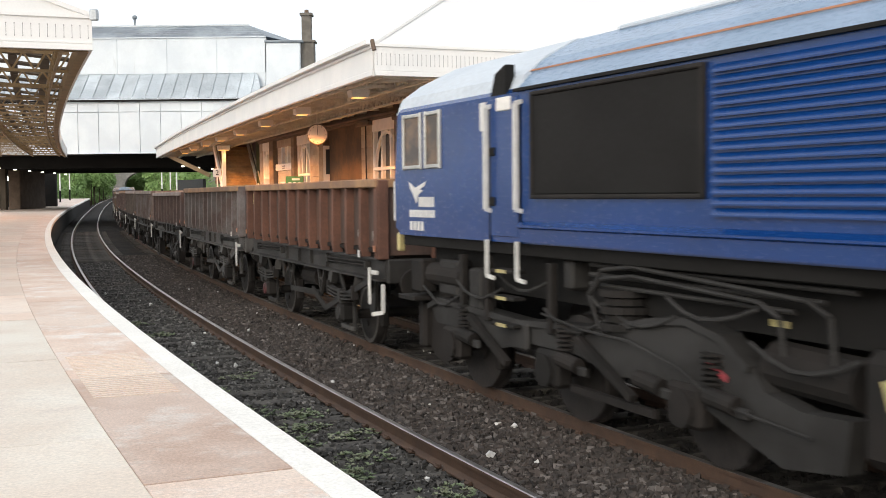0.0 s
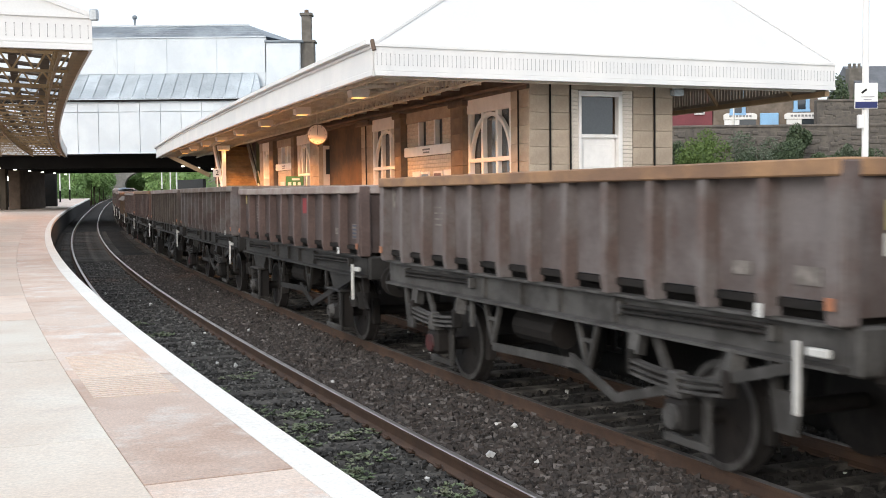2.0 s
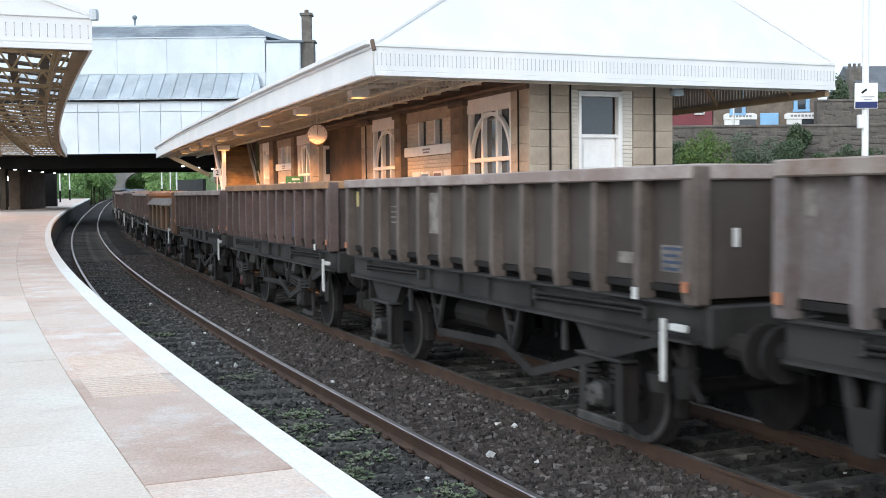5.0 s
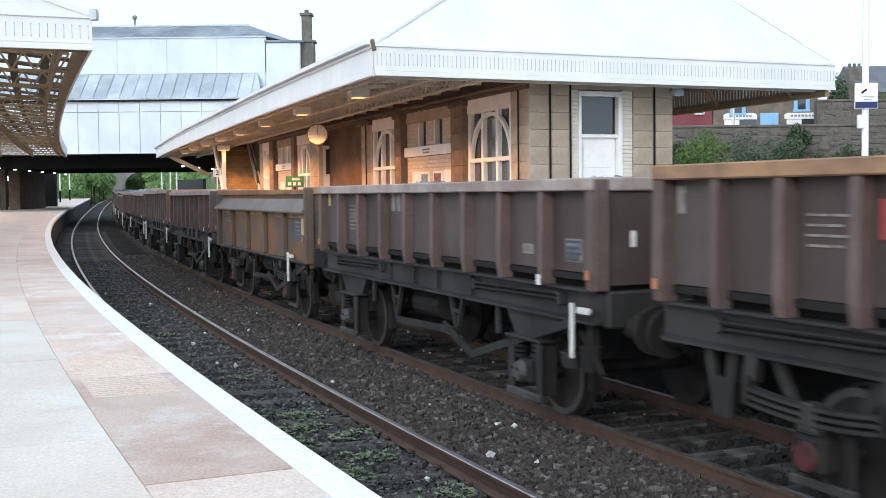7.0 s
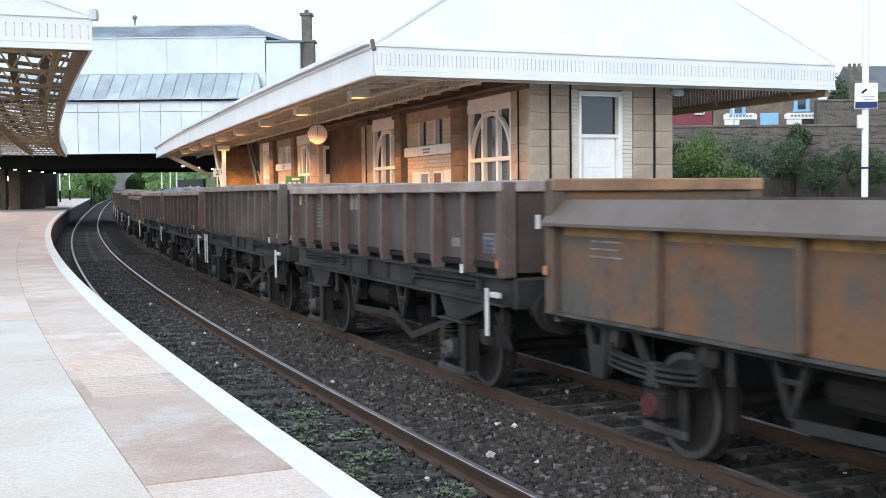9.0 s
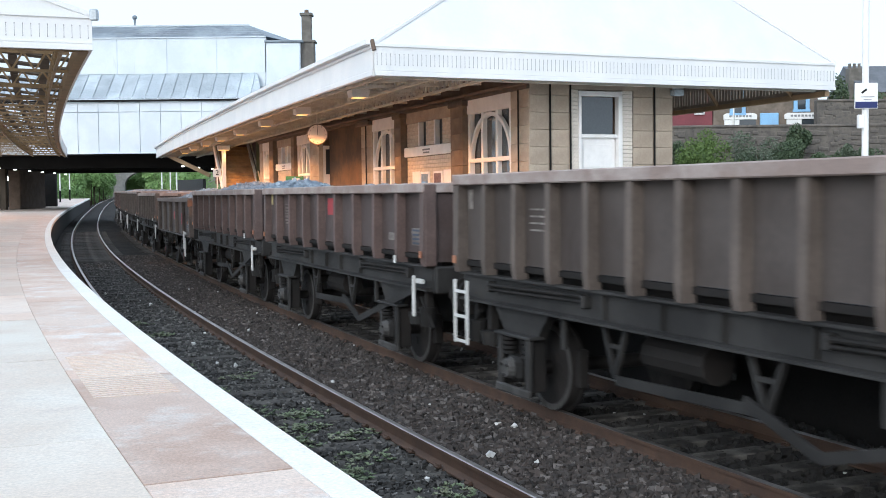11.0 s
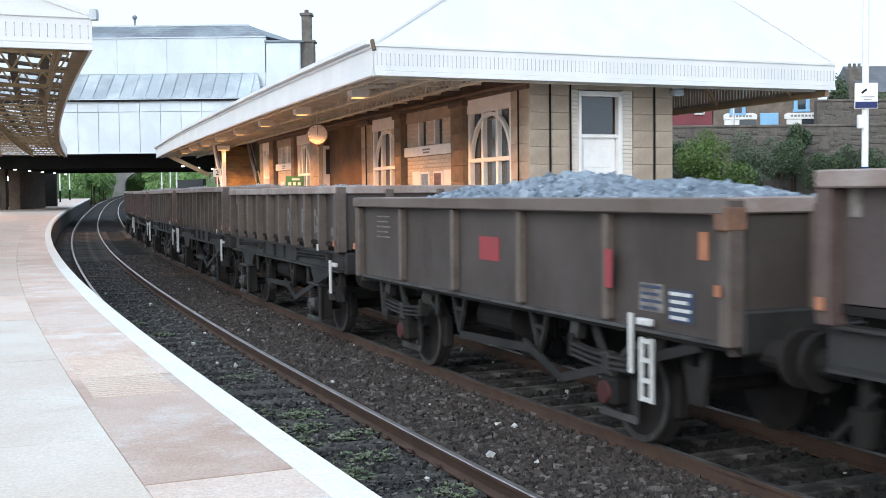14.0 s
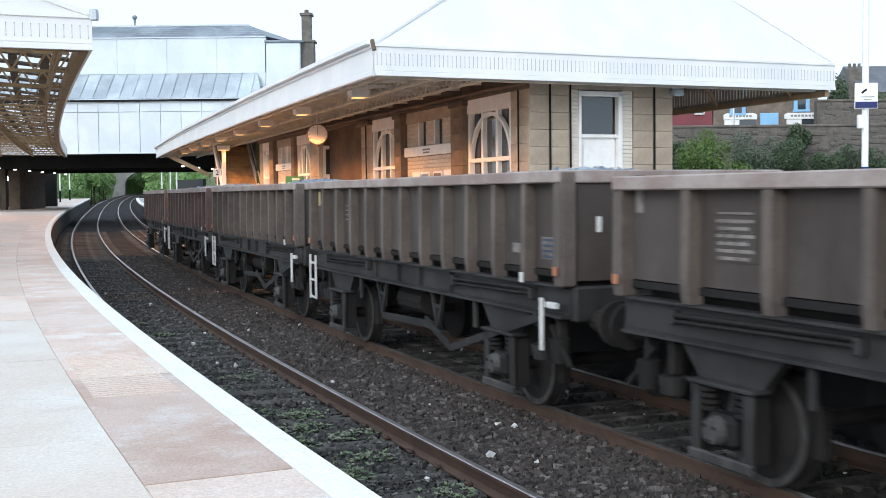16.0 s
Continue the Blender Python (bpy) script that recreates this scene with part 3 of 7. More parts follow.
def leaf_suspension(sb, xa, y, sgn, sole, red):
    """Long three-leaf spring on shackles over a capped axlebox in a W-shaped guard."""
    for k in range(3):
        w_ = 1.30 - 0.03 * k
        bm = bmesh.new()
        for j in range(8):
            u0, u1 = -w_ / 2 + w_ * j / 8, -w_ / 2 + w_ * (j + 1) / 8
            za, zb_ = (0.815 - 0.052 * k + 0.045 * (abs(u) / 0.65) ** 1.8 for u in (u0, u1))
            bar(bm, (xa + u0, y + sgn * 0.14, za), (xa + u1, y + sgn * 0.14, zb_), 0.09, 0.026)
        part("spring_leaf", bm, sole, sb)
    part("spring_buckle", boxbm((xa, y + sgn * 0.14, 0.755), (0.12, 0.115, 0.20), None, 0.012), sole, sb)
    for dx in (-0.65, 0.65):
        part("shackle", boxbm((xa + dx, y + sgn * 0.13, 0.84), (0.07, 0.12, 0.22), None, 0.015), M_UNDER, sb)
        part("spring_hanger", barbm((xa + dx * 1.02, y + sgn * 0.06, 1.1), (xa + dx, y + sgn * 0.1, 0.90), 0.1, 0.12), sole, sb)
    for dx in (-1, 1):
        bm = bmesh.new()
        bar(bm, (xa + dx * 0.52, y, 1.1), (xa + dx * 0.22, y, 0.62), 0.035, 0.10)
        box(bm, (xa + dx * 0.21, y, 0.45), (0.11, 0.04, 0.40), None, 0.008)
        part("horn_guide", bm, sole, sb)
    part("foot_tie", boxbm((xa, y + sgn * 0.04, 0.265), (0.62, 0.05, 0.07), None, 0.01), M_TIE, sb)
    part("axlebox", boxbm((xa, y + sgn * 0.08, 0.5), (0.30, 0.22, 0.29), None, 0.045), M_UNDER, sb)
    part("box_seat", boxbm((xa, y + sgn * 0.12, 0.665), (0.2, 0.14, 0.05), None, 0.01), sole, sb)
    part("axle_cover", cylbm((xa, y + sgn * 0.17, 0.49), (xa, y + sgn * 0.215, 0.49), 0.115, 14, 0.10), M_DULLRED if red else sole, sb)


def wagon(kind, paint, lip, rib, ends=True):
    """A two-axle box wagon, its leading end at x = 0, the rest behind it; z = 0 on the rail."""
    top = empty("box_wagon", "wagon", "wagon", group="wagons of the train")
    ln, hw = 8.65, 1.30
    sole = M_TIE if paint == M_WAGON[1] and lip == LIPS[2] else M_SOLE
    front, rear = {"A": (1.82, 1.80), "D": (1.42, 1.42), "B": (1.42, 1.42), "C": (1.85, 1.65)}[kind]
    z0, z1 = {"A": (1.44, 2.50), "D": (1.44, 2.50), "B": (1.44, 2.42), "C": (1.04, 2.42)}[kind]
    side_top = z1 if kind != "C" else (2.02 if ends else 2.13)
    nr = {"A": 13, "D": 13, "B": 10, "C": 6}[kind]
    z1 = z1 if ends else 2.24
    # body: two sides, two ends, floor
    for sgn in (-1, 1):
        sd = part("side", boxbm((-ln / 2, sgn * (hw - 0.15), (z0 + side_top) / 2 + 0.05), (ln - 0.04, 0.05, side_top - z0 - 0.1), None), paint, top)
        for i in range(nr):
            x = -0.06 - (ln - 0.12) * i / (nr - 1)
            wide = 0.10 if 0 < i < nr - 1 else 0.14
            bm = bmesh.new()
            if kind == "C":
                box(bm, (x, sgn * (hw - 0.08), (z0 + side_top) / 2 + 0.05), (wide * 0.85, 0.11, side_top - z0 - 0.12), None, 0.02)
            else:
                poly = [(hw - 0.15, z1 - 0.1), (hw - 0.01, z1 - 0.1), (hw, z0 + 0.1), (hw - 0.02, z0 - 0.04), (hw - 0.15, z0 - 0.04)]
                extrude(bm, [(sgn * a, b) for a, b in poly], 0, x - wide / 2, x + wide / 2)
            part("rib", bm, rib, sd)
        bm = bmesh.new()
        if kind == "C" and not ends:
            box(bm, (-ln / 2, sgn * (hw - 0.08), side_top + 0.045), (ln, 0.19, 0.13), None, 0.012)
        elif kind == "C":
            extrude(bm, [(sgn * (hw - 0.14), side_top - 0.03), (sgn * (hw + 0.04), side_top - 0.05), (sgn * (hw + 0.045), side_top - 0.02), (sgn * (hw - 0.17), side_top + 0.2), (sgn * (hw - 0.20), side_top + 0.2)], 0, -ln + 0.02, -0.02)
        else:
            box(bm, (-ln / 2, sgn * (hw - 0.07), z1 - 0.06), (ln, 0.17, 0.12), None, 0.012)
        part("top_rail", bm, lip if kind != "C" else M_CAPPING, sd, "worn top rail")
    for x in (-0.06, -ln + 0.06):
        en = part("end", boxbm((x, 0, (z0 + z1) / 2), (0.05, 2 * hw - 0.2, z1 - z0), None), paint, top)
        e_out = 0.05 if x > -1 else -0.05
        for y in (-hw + 0.10, hw - 0.10):
            low = z0 + 0.07 if kind == "C" else z0 - 0.05
            part("corner_post", boxbm((x + e_out * 0.3, y, (low + z1 - 0.01) / 2), (0.13, 0.16, z1 - 0.01 - low), None, 0.015), rib, en)
        for y in (-0.42, 0.42):
            part("end_post", boxbm((x + e_out, y, (z0 + z1) / 2 - 0.05), (0.1, 0.12, z1 - z0), None, 0.01), rib, en)
        part("end_rail", boxbm((x, 0, z1 - 0.06), (0.14, 2 * hw - 0.06, 0.125), None, 0.012), lip, en, "worn end rail")
        part("headstock", boxbm((x + e_out * 0.8, 0, 1.22), (0.14, 2.3, 0.34), None, 0.02), sole, en)
        for y in (-0.87, 0.87):
            part("buffer", cylbm((x + e_out, y, 1.06), (x + e_out * 8, y, 1.06), 0.11, 12), M_UNDER, en)
            part("buffer_head", cylbm((x + e_out * 8, y, 1.06), (x + e_out * 9, y, 1.06), 0.22, 16), M_UNDER, en)
        part("coupling", boxbm((x + e_out * 4.5, 0, 0.98), (0.36, 0.07, 0.12), None, 0.01), M_UNDER, en)
    part("floor", boxbm((-ln / 2, 0, z0 + 0.06), (ln - 0.1, 2 * hw - 0.22, 0.06)), M_UNDER, top)
    # added dark block, closes the see-through slot between body and underframe
    part("centre_sill", boxbm((-ln / 2, 0, 1.38), (ln - 0.3, 2.0, 0.36)), M_UNDER, top)
    for sgn in (-1, 1):
        bm = bmesh.new()
        y = sgn * (1.13 if kind != "C" else 1.02)
        fl = 0.12 if kind != "C" else 0.06
        poly = [(y, 1.40), (y + sgn * fl, 1.40), (y + sgn * fl, 1.375), (y + sgn * 0.03, 1.36), (y + sgn * 0.03, 1.12), (y + sgn * fl, 1.105), (y + sgn * fl, 1.08), (y, 1.08)]
        extrude(bm, poly, 0, -ln + 0.05, -0.05)
        sb = part("solebar", bm, sole, top, "grey channel solebar")
        for xa in (-front, -ln + rear):
            inner = 1 if xa < -4 else -1
            if kind in "BD":
                pedestal(sb, xa, y, sgn, sole)
                for k, (dx, r_, h_) in enumerate(((0.78, 0.13, 0.15), (1.12, 0.11, 0.24))):
                    xc = xa - inner * dx
                    part("hanger", boxbm((xc, y - sgn * 0.02, 0.95), (0.09, 0.10, 0.34), None, 0.01), M_UNDER, sb)
                    part("brake_chamber", cylbm((xc, y, 0.62), (xc, y, 0.62 + h_), r_ * 0.8, 14, r_), sole if k == 0 else M_UNDER, sb)
                part("brake_hose", barbm((xa - inner * 1.0, y + sgn * 0.03, 0.98), (xa - inner * 1.38, y + sgn * 0.03, 0.62), 0.04), M_UNDER, sb)
            else:
                leaf_suspension(sb, xa, y, sgn, sole, kind == "C" or xa < -4)
                xc = xa - inner * 1.12
                bm = bmesh.new()
                extrude(bm, [(xc - 0.2, 1.1), (xc - 0.1, 1.1), (xc - 0.06, 0.86), (xc + 0.06, 0.86), (xc + 0.1, 1.1), (xc + 0.2, 1.1), (xc + 0.12, 0.55), (xc - 0.08, 0.55)], 1, y - 0.02, y + 0.02)
                part("brake_bracket", bm, sole, sb)
            part("brake_shoe", boxbm((xa + 0.53, sgn * 0.76, 0.5), (0.1, 0.12, 0.4), None, 0.02), M_UNDER, sb)
            part("bracket_plate", boxbm((xa + 0.85 * inner, y + sgn * 0.02, 0.93), (0.07, 0.05, 0.34), None, 0.008), sole, sb)
        for xg in (-2.9, -3.9, -4.7, -5.6):
            part("stiffener", boxbm((xg, y + sgn * 0.05, 1.24), (0.03, 0.06, 0.22)), sole, sb)
        bm = bmesh.new()
        # brake lever and its V hanger
        bar(bm, (-0.5, y + sgn * 0.13, 1.06), (-2.75, y + sgn * 0.13, 0.48), 0.03, 0.085)
        bar(bm, (-2.75, y + sgn * 0.13, 0.48), (-3.55, y + sgn * 0.13, 0.74), 0.03, 0.085)
        part("brake_lever", bm, sole, sb, "grey cranked brake lever")
        for xv in (-3.45, -5.5):
            bm = bmesh.new()
            bar(bm, (xv - 0.2, y, 1.1), (xv, y, 0.62), 0.04, 0.05)
            bar(bm, (xv + 0.2, y, 1.1), (xv, y, 0.62), 0.04, 0.05)
            bar(bm, (xv - 0.11, y, 0.9), (xv + 0.11, y, 0.9), 0.03, 0.04)
            part("v_hanger", bm, sole, sb)
        part("tie_rod", barbm((-3.5, y + sgn * 0.02, 0.66), (-5.45, y + sgn * 0.02, 0.60), 0.03, 0.09), sole, sb)
        if kind != "C":
            for xc in (-1.75, -ln + 1.75):
                bm = bmesh.new()
                cyl(bm, (xc - 1.0, y + sgn * 0.09, 1.29), (xc + 1.0, y + sgn * 0.09, 1.32), 0.022, 8)
                cyl(bm, (xc - 1.0, y + sgn * 0.09, 1.24), (xc + 1.0, y + sgn * 0.09, 1.27), 0.016, 8)
                part("brake_pipe", bm, M_UNDER, sb)
                for dx in (-1.0, 1.0):
                    part("pipe_clip", boxbm((xc + dx, y + sgn * 0.07, 1.27), (0.06, 0.09, 0.12), None, 0.01), sole, sb)
        if kind == "C":
            part("side_flange", boxbm((-ln / 2, sgn * (hw - 0.11), z0 + 0.085), (ln - 0.1, 0.10, 0.03)), M_TIE, sb, "worn bottom flange")
        xh = -0.42 if kind != "C" else -1.32
        part("brake_handle", boxbm((xh, sgn * 1.27, 1.0), (0.045, 0.04, 0.52), None, 0.008), M_LABEL, sb, "white painted handle")
        part("lamp_bracket", boxbm((xh + 0.2, sgn * 1.26, 1.2), (0.2, 0.06, 0.06), None, 0.01), M_LABEL, sb, "white bracket")
        bm = bmesh.new()
        cyl(bm, (-4.4, y - sgn * 0.3, 0.85), (-5.3, y - sgn * 0.3, 0.85), 0.17, 12)
        part("air_tank", bm, M_UNDER, sb)
    sets = []
    for xa in (-front, -ln + rear):
        bm = bmesh.new()
        cyl(bm, (0, -1.0, 0), (0, 1.0, 0), 0.075, 12)
        ws = part("wheelset", bm, M_WHEEL, top)
        ws.location = (xa, 0, 0.46)
        for sgn in (-1, 1):
            bm = bmesh.new()
            cyl(bm, (0, sgn * 0.70, 0), (0, sgn * 0.83, 0), 0.46, 28)
            cyl(bm, (0, sgn * 0.68, 0), (0, sgn * 0.71, 0), 0.487, 28)
            for k in range(3):
                a = k * 2.094
                cyl(bm, (0.2 * math.cos(a), sgn * 0.82, 0.2 * math.sin(a)), (0.2 * math.cos(a), sgn * 0.838, 0.2 * math.sin(a)), 0.05, 8)
            part("wheel", bm, M_WHEEL, ws)
            bm = bmesh.new()
            n = 32
            ra, rb = [], []
            for k in range(n):
                a = 2 * math.pi * k / n
                for r_, lst in ((0.455, ra), (0.395, rb)):
                    lst.append([bm.verts.new((r_ * math.cos(a), sgn * yy, r_ * math.sin(a))) for yy in (0.829, 0.837)])
            for k in range(n):
                j = (k + 1) % n
                bm.faces.new((ra[k][1], ra[j][1], rb[j][1], rb[k][1]))
                bm.faces.new((ra[k][0], ra[j][0], ra[j][1], ra[k][1]))
                bm.faces.new((rb[k][0], rb[k][1], rb[j][1], rb[j][0]))
            part("tyre", bm, M_TREAD, ws, "bright worn tyre")
        sets.append(ws)
    return top




LOCO_END = 6.2
# kind, paint, top rail, load height, label
CONSIST = [
    ("A", 0, 2, 0.0, "rust-brown ribbed steel box wagon behind the locomotive"),
    ("A", 1, 2, 0.0, "faded grey ribbed box wagon with rusty patches"),
    ("B", 2, 0, 0.0, "maroon-brown box wagon with a red paint panel"),
    ("A", 1, 1, 0.0, "scuffed grey-brown ribbed box wagon, pale chipped rim"),
    ("D", 4, 0, 0.0, "dark brown ribbed box wagon with a pale patch"),
    ("A", 2, 2, 0.0, "brown ribbed box wagon with an orange-brown rim"),
    ("B", 2, 0, 0.05, "brown box wagon part filled with crushed stone"),
    ("C", 3, 2, 0.0, "low-sided rusty orange wagon with raised ends"),
    ("B", 2, 0, 0.0, "dark maroon-brown box wagon with white lettering"),
    ("D", 4, 0, 0.0, "dark brown closely ribbed steel box wagon"),
    ("B", 2, 0, 0.06, "brown box wagon lightly filled with stone"),
    ("B", 2, 0, 0.24, "brown box wagon heaped with grey crushed stone"),
    ("C", 4, 0, 0.22, "low-sided olive-brown wagon heaped with grey stone"),
    ("B", 4, 0, 0.07, "brown box wagon with large chalked letters"),
    ("D", 4, 0, 0.08, "dark ribbed box wagon with a white ladder"),
    ("D", 4, 0, 0.12, "dark ribbed box wagon filled with grey stone"),
    ("D", 2, 0, 0.14, "dark brown ribbed wagon filled with grey stone"),
    ("D", 2, 0, 0.08, "last dark ribbed wagon of the train"),
]
LIPS = [M_LIP, mat("chipped_pale_rim", (0.30, 0.26, 0.23), (0.20, 0.14, 0.11), rough=0.6, big=3, fine=30), mat("orange_brown_rim", (0.36, 0.21, 0.11), (0.22, 0.13, 0.08), rough=0.65, big=2, fine=30)]


def load_of_stone(top, h, kind, seed):
    """A heap of crushed stone lying in the wagon: an uneven mound with loose pieces on it."""
    rng = np.random.default_rng(seed)
    ln, hw = 8.4, 1.09
    base = {"A": 2.28, "D": 2.28, "B": 2.20, "C": 1.98}[kind]
    nx, ny = 56, 16
    ph = rng.random(4) * 6

    def top_at(x, y):
        u = x / ln
        e = (1 - (abs(y) / hw) ** 2.2) * min(1, u * 7, (1 - u) * 7)
        bumps = 0.55 + 0.3 * math.sin(u * 9 + ph[0]) + 0.15 * math.sin(u * 23 + ph[1])
        return base + (h + 0.14 if kind != "C" else h + 0.26) * e * (0.5 + 0.5 * bumps)
    bm = bmesh.new()
    g = [[bm.verts.new((-0.12 - ln * i / nx, -hw + 2 * hw * j / ny, top_at(ln * i / nx, -hw + 2 * hw * j / ny) + rng.normal(0, 0.012))) for j in range(ny + 1)] for i in range(nx + 1)]
    for i in range(nx):
        for j in range(ny):
            bm.faces.new((g[i][j], g[i + 1][j], g[i + 1][j + 1], g[i][j + 1]))
    ob = part("stone_load", bm, M_LOADSTONE, top, "heap of grey crushed stone")
    n = 4200
    xs, ys = rng.random(n) * ln, (rng.random(n) * 2 - 1) * hw
    stones("loose_stone", [(-0.12 - a, b, top_at(a, b) + 0.015) for a, b in zip(xs, ys)], 0.06, M_LOADSTONE, seed + 1, "loose pieces of the load", "", ob)


def mark(top, bm, m, label=""):
    return part("marking", bm, m, top, label)


def make_wagon(k, spec):
    kind, paint, rim, load, label = spec
    key = (kind, paint, rim)
    if key in PROTO:
        w = copy_thing(PROTO[key], Matrix())
    else:
        w = PROTO[key] = wagon(kind, M_WAGON[paint], LIPS[rim], M_RIB[paint], k != 12)
    tagged(w, label)
    return w


def dress(k, w, spec):
    """What sets a wagon apart: load, labels, patches and lettering on its near side."""
    kind, paint, rim, load, label = spec
    rng = random.Random(k * 7 + 1)
    if load:
        load_of_stone(w, load, kind, 300 + k)
    y = -1.166
    nr = {"A": 13, "D": 13, "B": 10, "C": 6}[kind]
    bay = (8.65 - 0.12) / (nr - 1)

    def plate(i, z, wd, hg, m, lab=""):
        x = -0.06 - bay * (i + 0.5)
        yy = y
        mark(w, boxbm((x, yy - 0.014, z), (min(wd, bay - 0.16), 0.01, hg)), m, lab)

    def bars(i, z, rows, wd, m):
        x = -0.06 - bay * (i + 0.5)
        for r in range(rows):
            mark(w, boxbm((x - 0.02 * (r % 2), y - 0.014, z - 0.07 * r), (min(wd, bay - 0.18) - 0.07 * (r % 2), 0.01, 0.018)), m)
    # data panels near the leading end and at the trailing end
    mark(w, boxbm((-0.06, -1.316, 1.54), (0.075, 0.012, 0.085)), M_ORANGE, "orange paint dab")
    mark(w, boxbm((-8.59, -1.316, 1.54), (0.075, 0.012, 0.085)), M_ORANGE, "orange paint dab")
    if kind != "C":
        plate(0, 1.70, 0.26, 0.13, M_FADED, "small white data plate")
        plate(1, 1.72, 0.22, 0.10, M_FADED, "small white data plate")
        bars(nr - 3 if kind == "B" else nr - 4, 2.12, 5 if kind == "B" else 4, 0.4, M_FADED)
        mark(w, boxbm((-8.42 + (0.0), y - 0.014, 2.22), (0.1, 0.01, 0.22)), M_YELLOW if k % 2 == 0 else M_FADED, "small yellow and white label")
    else:
        if k == 7:
            mark(w, boxbm((-0.95, y - 0.007, 1.68), (0.42, 0.01, 0.40)), M_NAVYPLATE, "dark blue data panel")
            mark(w, boxbm((-0.58, y - 0.007, 1.74), (0.2, 0.01, 0.3)), M_YELLOW, "worn yellow and white plate")
        if k == 7:
            bars(0, 1.80, 4, 0.36, M_FADED)
        bars(nr - 2, 1.98, 5, 0.5, M_FADED)
    def print_panel(x, z, wd, hg, base, ink, lab):
        pl = mark(w, boxbm((x, y - 0.014, z), (wd, 0.01, hg)), base, lab)
        n = max(2, int(hg / 0.055))
        for r in range(n):
            part("print_line", boxbm((x - 0.02 * (r % 2), y - 0.0205, z + hg / 2 - hg * (r + 0.5) / n), (wd * (0.86 - 0.16 * (r % 2)), 0.004, hg / n * 0.45)), ink, pl)
    if k == 12:
        print_panel(-0.72, 1.36, 0.34, 0.26, M_NAVYPLATE, M_LABEL, "blue data panel with white print")
        print_panel(-1.14, 1.40, 0.36, 0.24, M_FADED, M_NAVYPLATE, "white data panel with dark print")
        mark(w, boxbm((-0.42, y - 0.014, 1.86), (0.12, 0.01, 0.22)), M_ORANGE, "worn orange label")
        mark(w, boxbm((-0.055, -1.205, 2.08), (0.16, 0.21, 0.20), None, 0.02), M_RUSTCORNER, "rusted corner cap")
        mark(w, boxbm((-1.66, -1.283, 1.62), (0.11, 0.012, 0.34)), M_REDPAINT, "red paint on the rib")
        mark(w, boxbm((-0.028, -0.35, 1.78), (0.012, 0.13, 0.26)), M_LABEL, "white tail plate")
        mark(w, boxbm((-0.028, -0.35, 1.55), (0.012, 0.15, 0.20)), M_REDPAINT, "red tail plate")
        bm = bmesh.new()
        for dx in (-0.075, 0.075):
            box(bm, (-1.08 + dx, -1.27, 0.80), (0.035, 0.03, 0.54))
        for z in (0.55, 0.71, 0.88, 1.04):
            box(bm, (-1.08, -1.27, z), (0.12, 0.025, 0.035))
        part("side_ladder", bm, M_LABEL, w, "white step ladder")
    if kind in "BD" and k % 2 == 0:
        print_panel(-0.06 - bay * 0.5, 1.74, min(0.32, bay - 0.2), 0.22, M_FADED, M_NAVYPLATE, "pale data panel with fine print")
    if kind == "B":
        print_panel(-0.06 - bay * 7.5, 1.92, 0.5, 0.34, M_WAGON[paint], M_FADED, "stencilled data lines")
    if kind != "C":
        mark(w, boxbm((-0.06 - bay, -1.316, 1.44), (0.075, 0.012, 0.10)), M_LABEL, "small white mark on the rib")
        mark(w, boxbm((-0.028, -0.85, 1.86 + 0.06 * (k % 3)), (0.012, 0.055, 0.15)), M_LABEL, "small white plate on the end")
    if k in (2, 5, 10, 12):
        plate((4 if k == 10 else 8 if k == 5 else 3) if kind != "C" else 2, 2.1 if kind != "C" else 1.68, 0.5, 0.26, M_REDPAINT, "faded red patch")
    if k == 7:
        mark(w, boxbm((-4.32, y - 0.006, 1.92), (8.3, 0.012, 0.08)), M_OCHRE, "worn ochre band")
    if k == 5:
        plate(3, 1.68, 0.5, 0.28, mat("blue_panel", (0.06, 0.085, 0.16), (0.05, 0.07, 0.12), rough=0.6, big=4, fine=30, bump=0), "blue painted panel")
    if k in (4, 3):
        plate(7, 2.05, 0.5, 0.5, M_FADED, "pale scraped patch")
    if k == 1 or k == 3:
        e = boxbm((-0.028, -0.78, 2.12), (0.012, 0.17, 0.2))
        mark(w, e, M_YELLOW if k == 1 else M_LABEL, "notice on the end")
    if k == 13:
        letters = {3: "M", 2: "E", 1: "N"}
        for i, ch in letters.items():
            x = -0.06 - bay * (i + 0.5)
            cu = bpy.data.curves.new("letter", "FONT")
            cu.body, cu.size, cu.align_x, cu.align_y, cu.extrude = ch, 0.6, "CENTER", "CENTER", 0.003
            tx = new("letter", cu)
            tx.data.materials.append(M_FADED)
            tx.parent = w
            tx.matrix_basis = Matrix.Translation((x, y - 0.018, 1.82)) @ Matrix.Rotation(radians(90), 4, "X")
    if k in (6, 8):
        x = -0.06 - bay * 5.5
        for dx in (-0.2, 0.0, 0.2):
            mark(w, boxbm((x + dx, y - 0.014, 2.18), (0.13, 0.01, 0.24)), M_FADED, "worn pale lettering")
    if k in (9, 14, 15, 16):
        bm = bmesh.new()
        for dx in (-0.16, 0.16):
            box(bm, (-8.45 + dx, -1.30, 0.95), (0.032, 0.03, 0.72))
        for z in (0.62, 0.9, 1.18):
            box(bm, (-8.45, -1.30, z), (0.3, 0.025, 0.032))
        part("side_ladder", bm, M_LABEL, w, "white step ladder")
